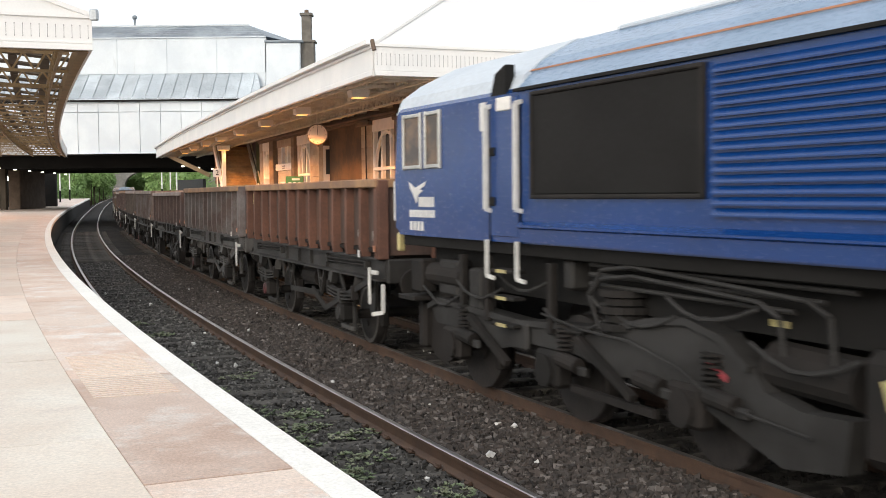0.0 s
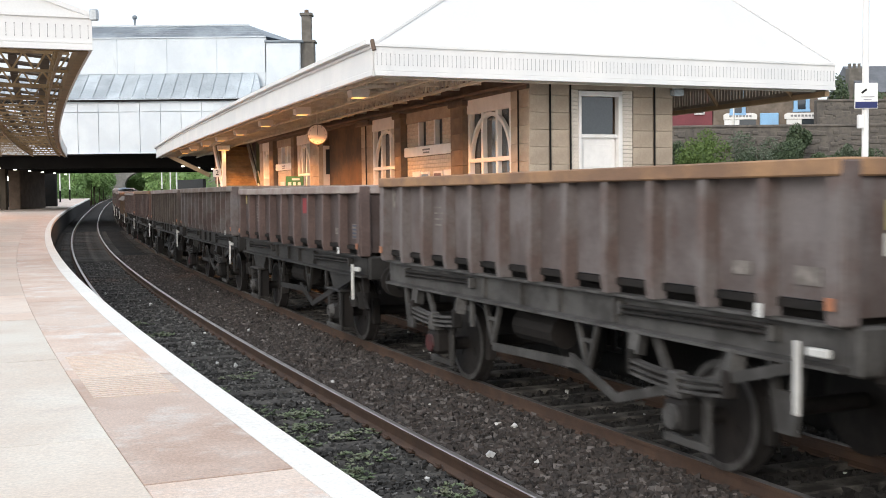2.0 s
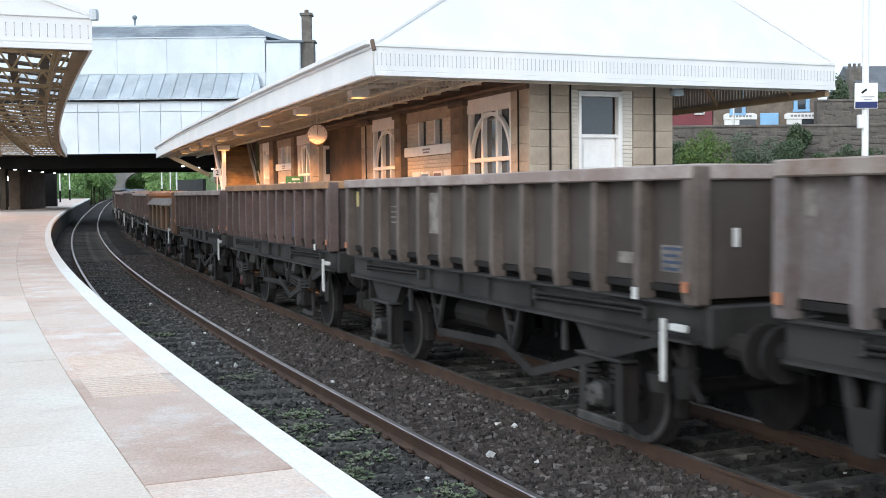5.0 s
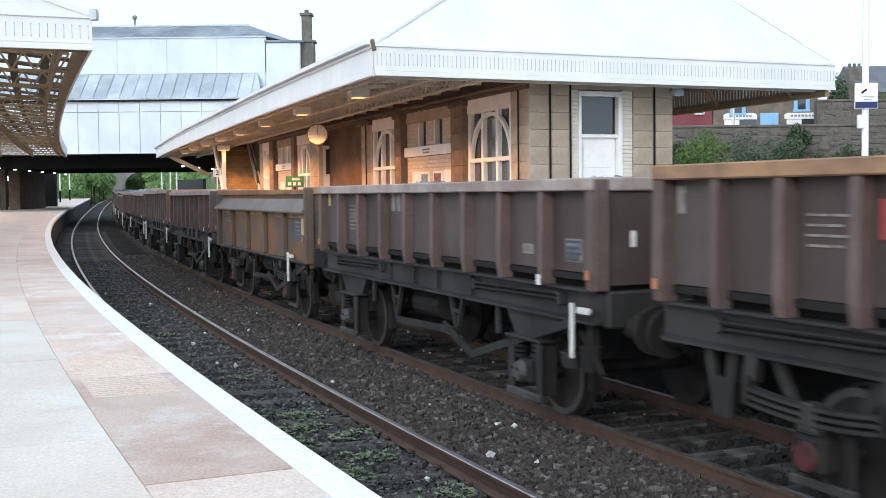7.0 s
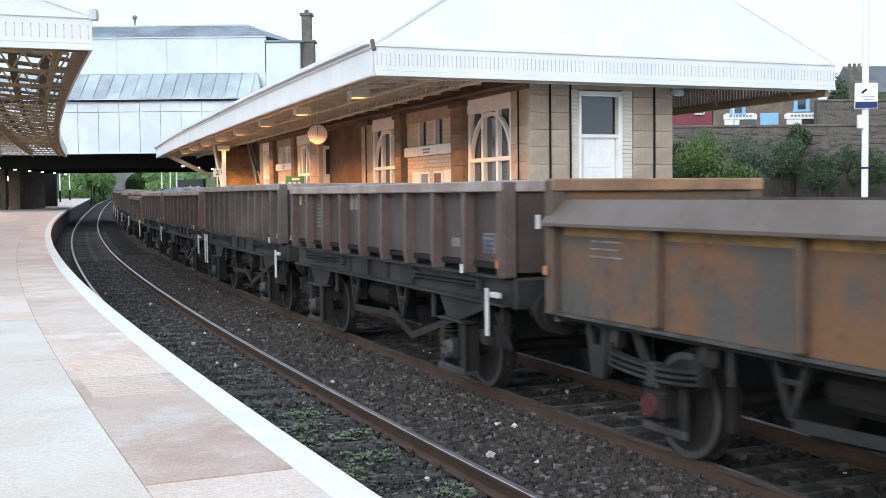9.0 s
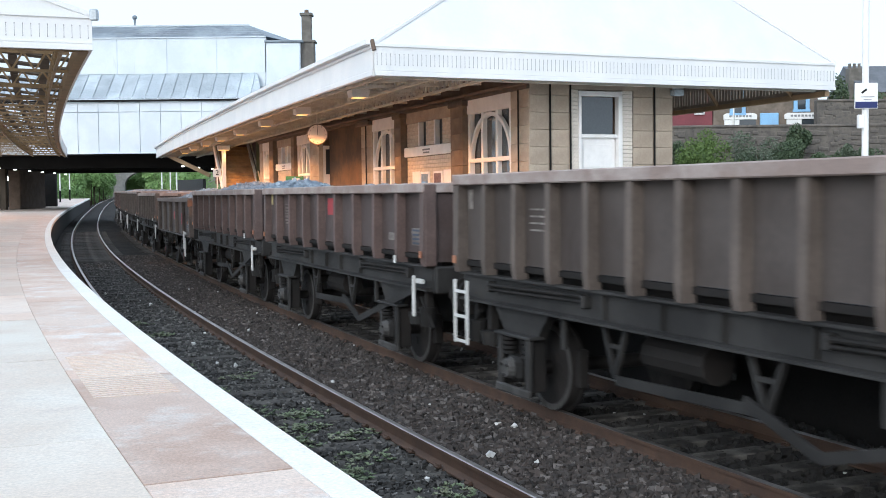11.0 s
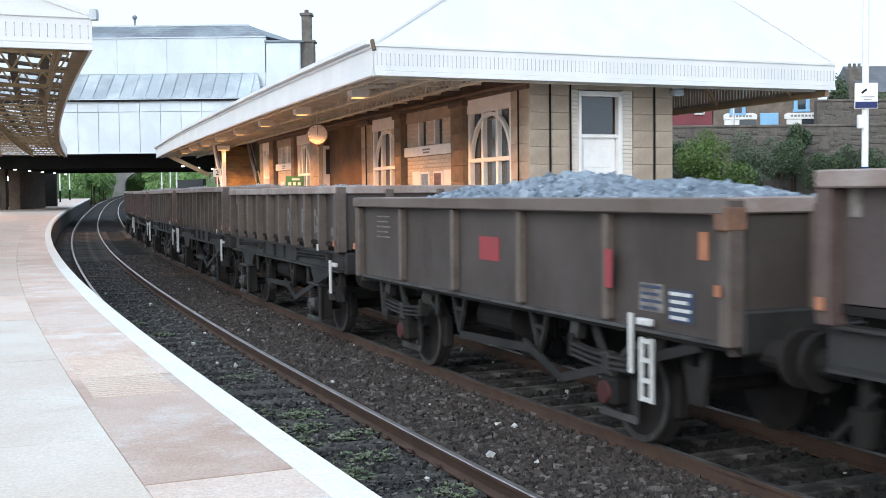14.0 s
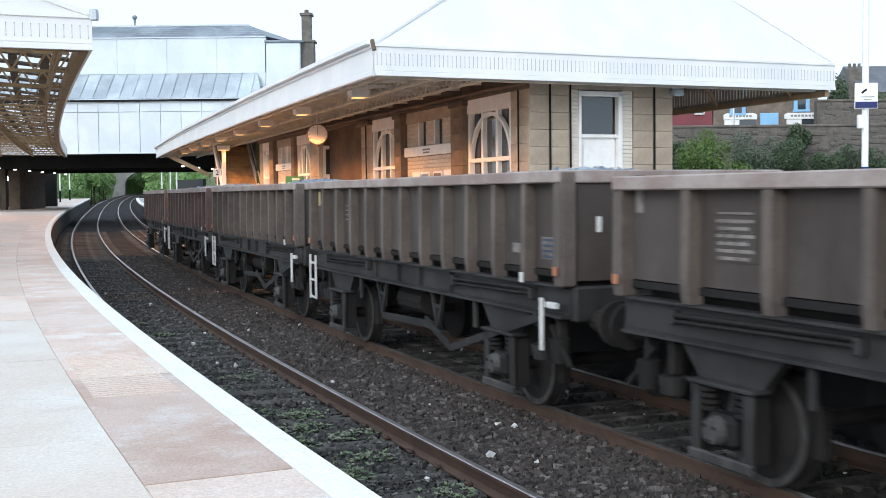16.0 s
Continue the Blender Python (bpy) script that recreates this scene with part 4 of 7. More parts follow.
    if k == 0:
        bm = bmesh.new()
        for a, b in (((0.06, -0.95, 2.28), (0.06, -0.95, 2.02)), ((0.06, -0.95, 2.28), (0.0, -0.95, 2.28)), ((0.06, -0.95, 2.02), (0.0, -0.95, 2.02))):
            bar(bm, a, b, 0.035)
        part("grab_handle", bm, M_LABEL, w, "white grab handle")
        bm = bmesh.new()
        bar(bm, (0.02, -1.22, 1.05), (0.02, -1.22, 0.66), 0.045)
        bar(bm, (0.02, -1.22, 0.66), (-0.05, -1.36, 0.64), 0.05)
        part("end_step", bm, M_LABEL, w, "white step")


M_OCHRE = mat("worn_ochre_paint", (0.36, 0.20, 0.05), (0.20, 0.12, 0.05), rough=0.65, big=2.5, fine=25, grime=(0.12, 0.08, 0.05), grime_at=0.52)
M_RUSTCORNER = mat("orange_rust_corner", (0.24, 0.12, 0.07), (0.16, 0.09, 0.06), rough=0.75, big=4, fine=30)
M_NAVYPLATE = mat("navy_data_panel", (0.035, 0.055, 0.11), (0.05, 0.065, 0.10), rough=0.55, big=4, fine=30, bump=0)
M_DULLRED = mat("dull_red_axle_cover", (0.0900, 0.0210, 0.0210), (0.0540, 0.0180, 0.0180), rough=0.6, big=6, fine=30)
M_FADED = mat("faded_white_marking", (0.2550, 0.2338, 0.2125), (0.1530, 0.1360, 0.1232), rough=0.7, big=8, fine=30, bump=0)


# ---- station building on the island ----
MB = Matrix((RT, AXD, Vector((0, 0, 1)))).transposed().to_4x4()
MB.translation = CA + AXD * 1.2 + RT * 4.40
MB.translation.z = 0.0
ZB = PLAT + 0.09
WTOP = 5.12
M_POSTER = mat("poster_blue", (0.10, 0.20, 0.33), (0.22, 0.30, 0.36), rough=0.4, big=6, fine=20, bump=0)
M_POSTER2 = mat("poster_dark", (0.10, 0.045, 0.05), (0.2, 0.12, 0.1), rough=0.4, big=8, fine=20, bump=0)
M_BUFFBRICK = mat("buff_glazed_brick", (0.66, 0.58, 0.47), (0.58, 0.49, 0.38), rough=0.5, big=2, fine=20, bump=0.2, vary=0.08)
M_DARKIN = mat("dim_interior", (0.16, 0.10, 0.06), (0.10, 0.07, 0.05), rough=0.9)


M_PIER = mat("dark_brown_pier", (0.22, 0.17, 0.125), (0.15, 0.115, 0.085), rough=0.85, big=1.4, fine=30, bump=0.3, vary=0.08)


def blocks(parent, x0, x1, y0, y1, z0, z1, course, length, material, name="stone", gap=0.006, depth_axis=0):
    """Stone courses: boxes of their own over a wall stretch. depth_axis 0: the wall runs along y; 1: along x."""
    cache = {}
    n = max(1, round((z1 - z0) / course))
    ch = (z1 - z0) / n
    lo, hi = (y0, y1) if depth_axis == 0 else (x0, x1)
    for i in range(n):
        m = max(1, round((hi - lo) / length))
        step = (hi - lo) / m
        cuts = [lo + step * j for j in range(m + 1)]
        if i % 2 and m > 1:
            cuts = [lo] + [lo + step * (j + 0.5) for j in range(m)] + [hi]
        for a, b in zip(cuts, cuts[1:]):
            key = round(b - a, 3)
            if key not in cache:
                bm = bmesh.new()
                size = (x1 - x0, key - gap, ch - gap) if depth_axis == 0 else (key - gap, y1 - y0, ch - gap)
                box(bm, (0, 0, 0), size, None, 0.008)
                cache[key] = mesh_of(bm, name, material)
            ob = new(name, cache[key])
            ob.parent = parent
            c = ((x0 + x1) / 2, (a + b) / 2, z0 + ch * (i + 0.5)) if depth_axis == 0 else ((a + b) / 2, (y0 + y1) / 2, z0 + ch * (i + 0.5))
            ob.location = c


def arched_window(parent, y0, y1, zt):
    """White joinery with a round arch, mullions and transom, in the front wall between y0 and y1."""
    zb = ZB + 0.35
    w = y1 - y0
    win = part("arched_window", boxbm((0.16, (y0 + y1) / 2, (zb + zt - 0.42) / 2), (0.02, w - 0.1, zt - 0.42 - zb)), M_GLASS, parent, "tall window with dark panes")
    bm = bmesh.new()
    for y in (y0 + 0.06, y1 - 0.06):
        box(bm, (0.08, y, (zb + zt - 0.42) / 2), (0.16, 0.13, zt - 0.42 - zb), None, 0.01)
    box(bm, (0.07, (y0 + y1) / 2, zt - 0.22), (0.2, w, 0.42), None, 0.012)
    part("window_frame", bm, M_FRAME, win)
    part("transom", boxbm((0.07, (y0 + y1) / 2, zb + (zt - zb) * 0.52), (0.16, w - 0.12, 0.11), None, 0.01), M_FRAME, win)
    part("glazing_bar", boxbm((0.09, (y0 + y1) / 2, zb + (zt - zb) * 0.22), (0.1, w - 0.12, 0.05), None, 0.008), M_FRAME, win)
    part("window_sill", boxbm((0.04, (y0 + y1) / 2, zb - 0.06), (0.3, w, 0.12), None, 0.01), M_STONE, win)
    for k in (1 / 3, 2 / 3):
        part("mullion", boxbm((0.08, y0 + w * k, (zb + zt - 0.42) / 2), (0.14, 0.12, zt - 0.42 - zb), None, 0.01), M_FRAME, win)
    bm = bmesh.new()
    r, cz, cy = w / 2 - 0.14, zb + (zt - zb) * 0.52, (y0 + y1) / 2
    hgt = zt - 0.50 - cz
    pts = [(0.07, cy + r * math.cos(math.pi * i / 16), cz + hgt * math.sin(math.pi * i / 16)) for i in range(17)]
    for p, q in zip(pts, pts[1:]):
        bar(bm, p, q, 0.1, 0.1)
    part("arch", bm, M_FRAME, win)
    return win


def station_building():
    top = empty("station_building", "buff stone island station building with tall white arched windows", "building", m=MB)
    ln, wd = 29.6, 4.13
    # solid core block; the dimness of the rooms is put into its brown
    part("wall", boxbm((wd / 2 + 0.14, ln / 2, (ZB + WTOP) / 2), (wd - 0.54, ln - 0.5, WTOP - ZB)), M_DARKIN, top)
    part("parapet", boxbm((wd / 2, ln / 2, WTOP + 0.2), (wd - 0.1, ln - 0.1, 0.42)), M_DARKSTONE, top)
    part("plinth", boxbm((wd / 2, ln / 2, ZB + 0.14), (wd + 0.06, ln + 0.06, 0.3), None, 0.02), M_DARKSTONE, top)
    bm = bmesh.new()
    box(bm, (-0.05, ln / 2, WTOP - 0.03), (0.24, ln, 0.10), None, 0.02)
    box(bm, (0.02, ln / 2, WTOP - 0.13), (0.2, ln, 0.08))
    part("cornice", bm, M_DARKSTONE, top)
    # front: piers of ashlar
    for y0, y1 in ((0.0, 1.04), (3.83, 4.72), (8.88, 9.5), (12.15, 13.4), (19.0, 20.3), (22.4, 22.9), (26.2, 27.0), (28.9, 29.6)):
        plain = y0 in (3.83, 8.88, 22.4, 26.2)
        blocks(top, -0.16 if plain else -0.02, 0.24, y0, y1, ZB + 0.3, WTOP - 0.17, 0.44, 0.9, M_PIER if plain else M_STONE)
    for y0, y1 in ((3.80, 4.75), (8.85, 9.53), (12.12, 13.43)):
        part("pier_cap", boxbm((0.06, (y0 + y1) / 2, WTOP - 0.24), (0.56, y1 - y0 + 0.08, 0.16), None, 0.02), M_DARKSTONE, top)
    for y0, y1 in ((1.04, 3.83), (9.5, 12.15), (20.3, 22.4), (27.0, 28.9)):
        arched_window(top, y0, y1, WTOP - 0.12)
    # panelled bays with slit windows, name board and posters
    for y0, y1 in ((4.72, 8.88), (22.9, 26.2)):
        blocks(top, 0.06, 0.24, y0, y1, ZB + 0.3, 3.55, 0.12, 0.33, M_BUFFBRICK, "brick")
        part("frieze", boxbm((0.12, (y0 + y1) / 2, WTOP - 0.34), (0.2, y1 - y0, 0.34), None, 0.01), M_STONE, top)
        w = y1 - y0
        for a, b in ((0.0, 0.28), (0.42, 0.60), (0.74, 1.0)):
            blocks(top, 0.06, 0.24, y0 + w * a, y0 + w * b, 3.88, WTOP - 0.51, 0.12, 0.3, M_BUFFBRICK, "brick")
        for a, b in ((0.28, 0.42), (0.60, 0.74)):
            s_ = part("slit_window", boxbm((0.2, y0 + w * (a + b) / 2, (3.88 + WTOP - 0.51) / 2), (0.03, w * (b - a), WTOP - 0.51 - 3.88)), M_GLASS, top, "narrow dark window")
            part("window_frame", boxbm((0.1, y0 + w * b - 0.05, (3.88 + WTOP - 0.51) / 2), (0.16, 0.1, WTOP - 0.51 - 3.88), None, 0.01), M_FRAME, s_)
        nb = part("name_board", boxbm((-0.0, (y0 + y1) / 2, 3.71), (0.12, w - 0.06, 0.3), None, 0.02), M_FRAME, top, "white board with faint lettering")
        for k in range(2):
            part("lettering", boxbm((-0.063, (y0 + y1) / 2 + 0.1, 3.74 - 0.09 * k), (0.004, 0.62 - 0.1 * k, 0.05)), M_SLOT, nb)
    for yc, z_, h_, m_ in ((5.35, 2.55, 0.8, M_FRAME), (6.15, 2.5, 0.85, M_POSTER2), (7.2, 2.5, 0.85, M_POSTER), (7.95, 2.55, 0.8, M_FRAME), (24.0, 2.5, 0.8, M_FRAME), (25.2, 2.5, 0.8, M_FRAME)):
        p_ = part("poster_case", boxbm((0.03, yc, z_ + 0.1), (0.06, 0.66, h_ + 0.1), None, 0.01), M_FRAME, top, "framed notice")
        part("poster", boxbm((-0.004, yc, z_ + 0.1), (0.006, 0.54, h_ - 0.04)), m_, p_)
    # recessed entrance
    part("recess_wall", boxbm((1.3, 16.2, (ZB + WTOP) / 2), (0.2, 5.6, WTOP - ZB)), M_DARKSTONE, top)
    part("recess_side", boxbm((0.7, 19.05, (ZB + WTOP) / 2), (1.3, 0.12, WTOP - ZB)), M_DARKSTONE, top)
    bm = bmesh.new()
    box(bm, (0.5, 18.93, (ZB + 4.4) / 2), (0.75, 0.06, 4.4 - ZB))
    dr = part("recess_door", bm, M_FRAME, top, "pale door with a dark fanlight")
    part("fanlight", boxbm((0.5, 18.89, 3.75), (0.5, 0.03, 1.0)), M_GLASS, dr)
    part("brick_jamb", boxbm((0.05, 18.93, (ZB + 4.6) / 2), (0.18, 0.07, 4.6 - ZB)), M_BUFFBRICK, top)
    for y in (0.52, 12.75):
        part("downpipe", cylbm((-0.06, y, ZB), (-0.06, y, WTOP - 0.1), 0.02, 8), M_BLACK, top, "thin dark pipe")
    # end wall: ashlar, brick quoins, tall door
    for x0, x1 in ((0.0, 0.54), (0.56, 1.11), (2.94, 3.55), (3.57, 4.13)):
        blocks(top, x0, x1, -0.02, 0.24, ZB + 0.3, WTOP + 0.1, 0.44, 1.2, M_STONE, depth_axis=1)
    for x in (0.55, 3.56, 1.115):
        part("downpipe", cylbm((x, -0.05, ZB), (x, -0.05, WTOP), 0.025, 8), M_BLACK, top, "thin dark pipe")
    for x0, x1 in ((1.13, 1.36), (2.62, 2.93)):
        blocks(top, x0, x1, -0.01, 0.22, ZB + 0.3, 4.95, 0.098, 0.24, M_BRICK, "brick", 0.005, 1)
    part("lintel", boxbm((2.03, 0.1, 5.06), (1.9, 0.26, 0.22), None, 0.01), M_STONE, top)
    fr = bmesh.new()
    box(fr, (1.40, 0.06, (ZB + 4.92) / 2), (0.08, 0.2, 4.92 - ZB), None, 0.01)
    box(fr, (2.56, 0.06, (ZB + 4.92) / 2), (0.12, 0.2, 4.92 - ZB), None, 0.01)
    box(fr, (2.0, 0.06, 4.86), (1.24, 0.2, 0.13), None, 0.01)
    door = part("end_door", boxbm((1.95, 0.14, (ZB + 3.78) / 2), (1.06, 0.07, 3.78 - ZB), None, 0.01), M_FRAME, top, "tall white door with a glazed fanlight")
    part("door_frame", fr, M_FRAME, door)
    part("transom", boxbm((1.95, 0.08, 3.80), (1.10, 0.14, 0.09), None, 0.01), M_FRAME, door)
    part("fanlight", boxbm((1.93, 0.13, 4.31), (0.98, 0.03, 0.94)), M_GLASS, door)
    for k in range(3):
        z_ = 1.5 + k * 0.75
        part("door_panel", boxbm((1.95, 0.10, z_ + 0.3), (0.8, 0.02, 0.6), None, 0.008), M_FRAME, door)
    cm = part("camera_bracket", boxbm((4.2, -0.12, 4.93), (0.3, 0.22, 0.16), None, 0.02), M_LEAD, top, "small grey floodlight")
    return top


# ---- lamps under the canopies ----
M_LAMPBODY = mat("white_enamel", (0.80, 0.79, 0.76), (0.74, 0.72, 0.68), rough=0.4, bump=0.02)
M_SODIUM = glow("sodium_diffuser", (1.0, 0.55, 0.18), 1.3)
M_COOL = glow("cool_tube", (0.95, 0.95, 0.85), 3.0)
SODIUM = (1.0, 0.38, 0.09)


def canopy_lamp(m):
    top = empty("canopy_lamp", "boxy white platform lamp hung from canopy, sodium lit", "lamp", "lamps under the canopies", m=m)
    bm = bmesh.new()
    extrude(bm, [(-0.22, 0.0), (-0.25, 0.17), (-0.18, 0.24), (0.18, 0.24), (0.25, 0.17), (0.22, 0.0)], 1, -0.2, 0.2)
    part("housing", bm, M_LAMPBODY, top)
    part("diffuser", boxbm((0, 0, -0.012), (0.30, 0.26, 0.022), None, 0.005), M_SODIUM, top, "glowing orange diffuser")
    part("stem", cylbm((0, 0, 0.23), (0, 0, 0.62), 0.02, 8), M_TRUSS, top)
    return top


def light_at(p, power, colour=SODIUM, r=0.15):
    d = bpy.data.lights.new("sodium_light", "SPOT")
    d.spot_size, d.spot_blend = radians(152), 0.3
    d.energy, d.color, d.shadow_soft_size = power, colour, r
    new("sodium_light", d).location = p


def lamps():
    first = None
    for s in (20.7, 27.2, 33.3, 39.2, 45.0, 51.0, 57.0, 63.0):
        p = at(s, 5.15, 4.80)
        m = Matrix.Translation(p) @ Matrix.Rotation(AX, 4, "Z")
        if first is None:
            first = canopy_lamp(m)
        else:
            copy_thing(first, m)
        light_at(p - Vector((0, 0, 0.14)), 860)
    for s in (60.7, 64.3, 67.9):
        p = at(s, -6.5, 4.62)
        copy_thing(first, Matrix.Translation(p))
        light_at(p - Vector((0, 0, 0.14)), 160)


def clock():
    c = Vector((-4.09, 37.05, 4.39))
    q = (Vector((0, 0, EYE_Z)) - c)
    q.z = 0
    m = Matrix.Translation(c) @ q.to_track_quat("Y", "Z").to_matrix().to_4x4()
    top = empty("platform_clock", "round two-faced station clock with pale dial hung from canopy", "clock", m=m)
    bm = bmesh.new()
    cyl(bm, (0, -0.09, 0), (0, 0.09, 0), 0.345, 32)
    part("case", bm, M_DARKSTONE, top, "dark round case")
    part("dial", cylbm((0, 0.088, 0), (0, 0.1, 0), 0.315, 32), mat("cream_dial", (0.74, 0.62, 0.52), (0.70, 0.58, 0.48), rough=0.4, bump=0), top, "cream dial")
    for k in range(12):
        a = k * math.pi / 6
        u = Vector((math.sin(a), 0, math.cos(a)))
        part("hour_mark", barbm(u * 0.255 + Vector((0, 0.102, 0)), u * 0.295 + Vector((0, 0.102, 0)), 0.014, 0.014), M_BLACK, top)
    part("hour_hand", barbm((0, 0.106, -0.02), (0.0, 0.106, 0.16), 0.02, 0.012), M_BLACK, top)
    part("minute_hand", barbm((0, 0.11, -0.03), (-0.012, 0.11, 0.25), 0.014, 0.012), M_BLACK, top)
    part("hanger", cylbm((0, 0, 0.34), (0, 0, 1.1), 0.025, 8), M_TRUSS, top)
    part("finial", cylbm((0, 0, -0.40), (0, 0, -0.34), 0.03, 8, 0.05), M_DARKSTONE, top)


# ---- covered footbridge across the far end ----
BY = 86.0


M_CHIM = mat("grey_chimney_stone", (0.19, 0.175, 0.155), (0.13, 0.12, 0.105), rough=0.9, big=1.5, fine=12, bump=0.4)


def footbridge():
    top = empty("covered_footbridge", "weathered white clad station footbridge with grey roofs over tracks", "footbridge")
    x0, x1 = -42.0, -9.5
    part("body", boxbm(((x0 + x1) / 2, BY + 3.1, 7.8), (x1 - x0, 6.0, 3.9)), M_PANELWHITE, top)
    x = x0
    k = 0
    while x < x1 - 0.5:
        w = 1.58
        part("cladding_panel", boxbm((x + w / 2, BY + 0.04, 7.40), (w - 0.035, 0.08, 3.10), None, 0.01), M_PANELWHITE, top)
        part("cladding_panel", boxbm((x + w / 2, BY + 0.04, 9.36), (w - 0.035, 0.08, 0.72), None, 0.01), M_PANELWHITE, top)
        x += w
        k += 1
    part("bottom_rail", boxbm(((x0 + x1) / 2, BY, 5.84), (x1 - x0, 0.2, 0.08), None, 0.02), M_PANELWHITE, top)
    part("gutter", boxbm(((x0 + x1) / 2, BY - 0.12, 9.83), (x1 - x0 + 0.3, 0.3, 0.16), None, 0.03), M_BLACK, top, "dark gutter")
    xr = -13.6
    for i in range(28):
        xa = xr - (i + 1) * 1.0
        part("glazing_sheet", extr_quad(Vector((xa + 0.03, BY - 0.15, 9.98)), Vector((xa + 0.97, BY - 0.15, 9.98)), Vector((xa + 0.97 - (0.8 if i == 0 else 0), BY + 2.5, 12.12)), Vector((xa + 0.03, BY + 2.5, 12.12)), 0.03), M_LEAD, top)
        part("roof_bar", barbm((xa, BY - 0.18, 10.02), (xa, BY + 2.5, 12.17), 0.05, 0.06), M_LEAD, top)
    part("clerestory_wall", boxbm((-27.8, BY + 4.6, 13.0), (28.0, 4.2, 3.9)), M_PANELWHITE, top, "tall white boarded wall")
    for i in range(7):
        part("wall_board", boxbm((-15.6 - i * 3.9, BY + 2.48, 13.5), (3.85, 0.06, 2.75), None, 0.01), M_PANELWHITE, top)
    part("wall_cap", boxbm((-27.8, BY + 2.44, 14.92), (28.2, 0.2, 0.08)), M_PANELWHITE, top)
    bm = bmesh.new()
    z0, z1 = 14.95, 16.2
    e = [(-41, BY + 2.4, z0), (-13.7, BY + 2.4, z0), (-11.0, BY + 6.5, z0 - 0.2), (-41, BY + 9.0, z0)]
    r = [(-41, BY + 5.0, z1), (-15.4, BY + 5.0, z1)]
    v = [bm.verts.new(p) for p in e + r]
    for f in ((0, 1, 5, 4), (1, 2, 5), (2, 3, 4, 5), (0, 4, 3), (0, 3, 2, 1)):
        bm.faces.new([v[i] for i in f])
    rf = part("slate_roof", bm, M_SLATE, top, "mossy blue-grey slate roof")
    for i in range(5):
        z_ = z0 + 0.22 * (i + 1)
        part("slate_course", barbm((-41, BY + 2.4 + 0.46 * (i + 1) - 0.03, z_), (-13.9 - 0.3 * i, BY + 2.4 + 0.46 * (i + 1) - 0.03, z_), 0.05, 0.03), M_SLATE, rf)
    part("ridge", barbm((-41, BY + 5, z1 + 0.03), (-15.4, BY + 5, z1 + 0.03), 0.22, 0.12), M_LEAD, rf)
    part("finial", cylbm((-24.6, BY + 5, z1), (-24.6, BY + 5, z1 + 0.75), 0.05, 8, 0.12), M_SLATE, rf)
    bm = bmesh.new()
    bmesh.ops.create_icosphere(bm, subdivisions=2, radius=0.2, matrix=Matrix.Translation((-24.6, BY + 5, z1 + 0.72)))
    part("finial_ball", bm, M_SLATE, rf)
    wg = part("side_wing", boxbm((-12.4, BY + 4.4, 12.3), (2.75, 3.9, 4.4)), M_PANELWHITE, top, "white boarded wing")
    part("wing_board", boxbm((-12.4, BY + 2.43, 12.3), (2.6, 0.05, 4.3), None, 0.01), M_PANELWHITE, wg)
    part("wing_roof", boxbm((-12.3, BY + 4.3, 14.55), (3.0, 4.2, 0.16), None, 0.03), M_SLATE, wg)
    # underside
    for i in range(6):
        for xx in (-35.0, -18.6):
            part("bulkhead_lamp", boxbm((xx - 0.5 * i * (1 if xx < -30 else -0.4) + (-1.0 if xx > -20 else 1.5), BY - 1 + 4.5 * i, 4.78), (0.2, 0.16, 0.09), None, 0.02), M_COOL, top, "small lit lamp")
    part("deck", boxbm(((x0 + x1) / 2, BY + 9.4, 5.95), (x1 - x0, 18.4, 0.22)), M_BLACK, top)
    for i in range(5):
        part("cross_girder", boxbm(((x0 + x1) / 2, BY + 4.0 + i * 3.4, 5.35 - 0.02 * i), (x1 - x0, 0.35, 1.0), None, 0.02), M_BLACK, top)
    for x in (-36.2, -40.0):
        part("pier", boxbm((x, BY + 12, 3.2), (1.0, 6.0, 5.4), None, 0.05), M_DARKSTONE, top, "brown bridge pier")
    part("pier", boxbm((-15.0, BY + 9.0, 3.2), (1.4, 4.0, 5.4), None, 0.05), M_DARKSTONE, top, "brown bridge pier")
    for sgn, xx in ((-1, -18.0),):
        part("raking_bracket", barbm((xx, BY + 1.2, 4.1), (xx + sgn * 3.2, BY + 1.2, 5.7), 0.3, 0.3), M_BUFFBEAM, top)
    ch = empty("chimney", "tall square sandstone chimney stack beside the footbridge", "chimney")
    part("stack", boxbm((-10.6, BY + 3.5, 15.6), (0.75, 0.75, 2.3), None, 0.03), M_CHIM, ch)
    part("base", boxbm((-10.6, BY + 3.5, 7.0), (1.2, 1.15, 15.2), None, 0.04), M_CHIM, ch)
    part("cap", boxbm((-10.6, BY + 3.5, 16.75), (1.0, 1.0, 0.22), None, 0.03), M_CHIM, ch)
    part("shoulder", boxbm((-10.6, BY + 3.5, 14.62), (1.45, 1.4, 0.18), None, 0.04), M_CHIM, ch)
    part("pot", cylbm((-10.6, BY + 3.5, 16.8), (-10.6, BY + 3.5, 17.15), 0.2, 10, 0.16), M_DARKSTONE, ch)


M_STAIRWOOD = mat("worn_stair_timber", (0.42, 0.27, 0.13), (0.30, 0.19, 0.09), rough=0.7, big=2, fine=25, vary=0.1)
M_MAROON2 = mat("dim_maroon_boards", (0.13, 0.09, 0.09), (0.09, 0.065, 0.065), rough=0.8)


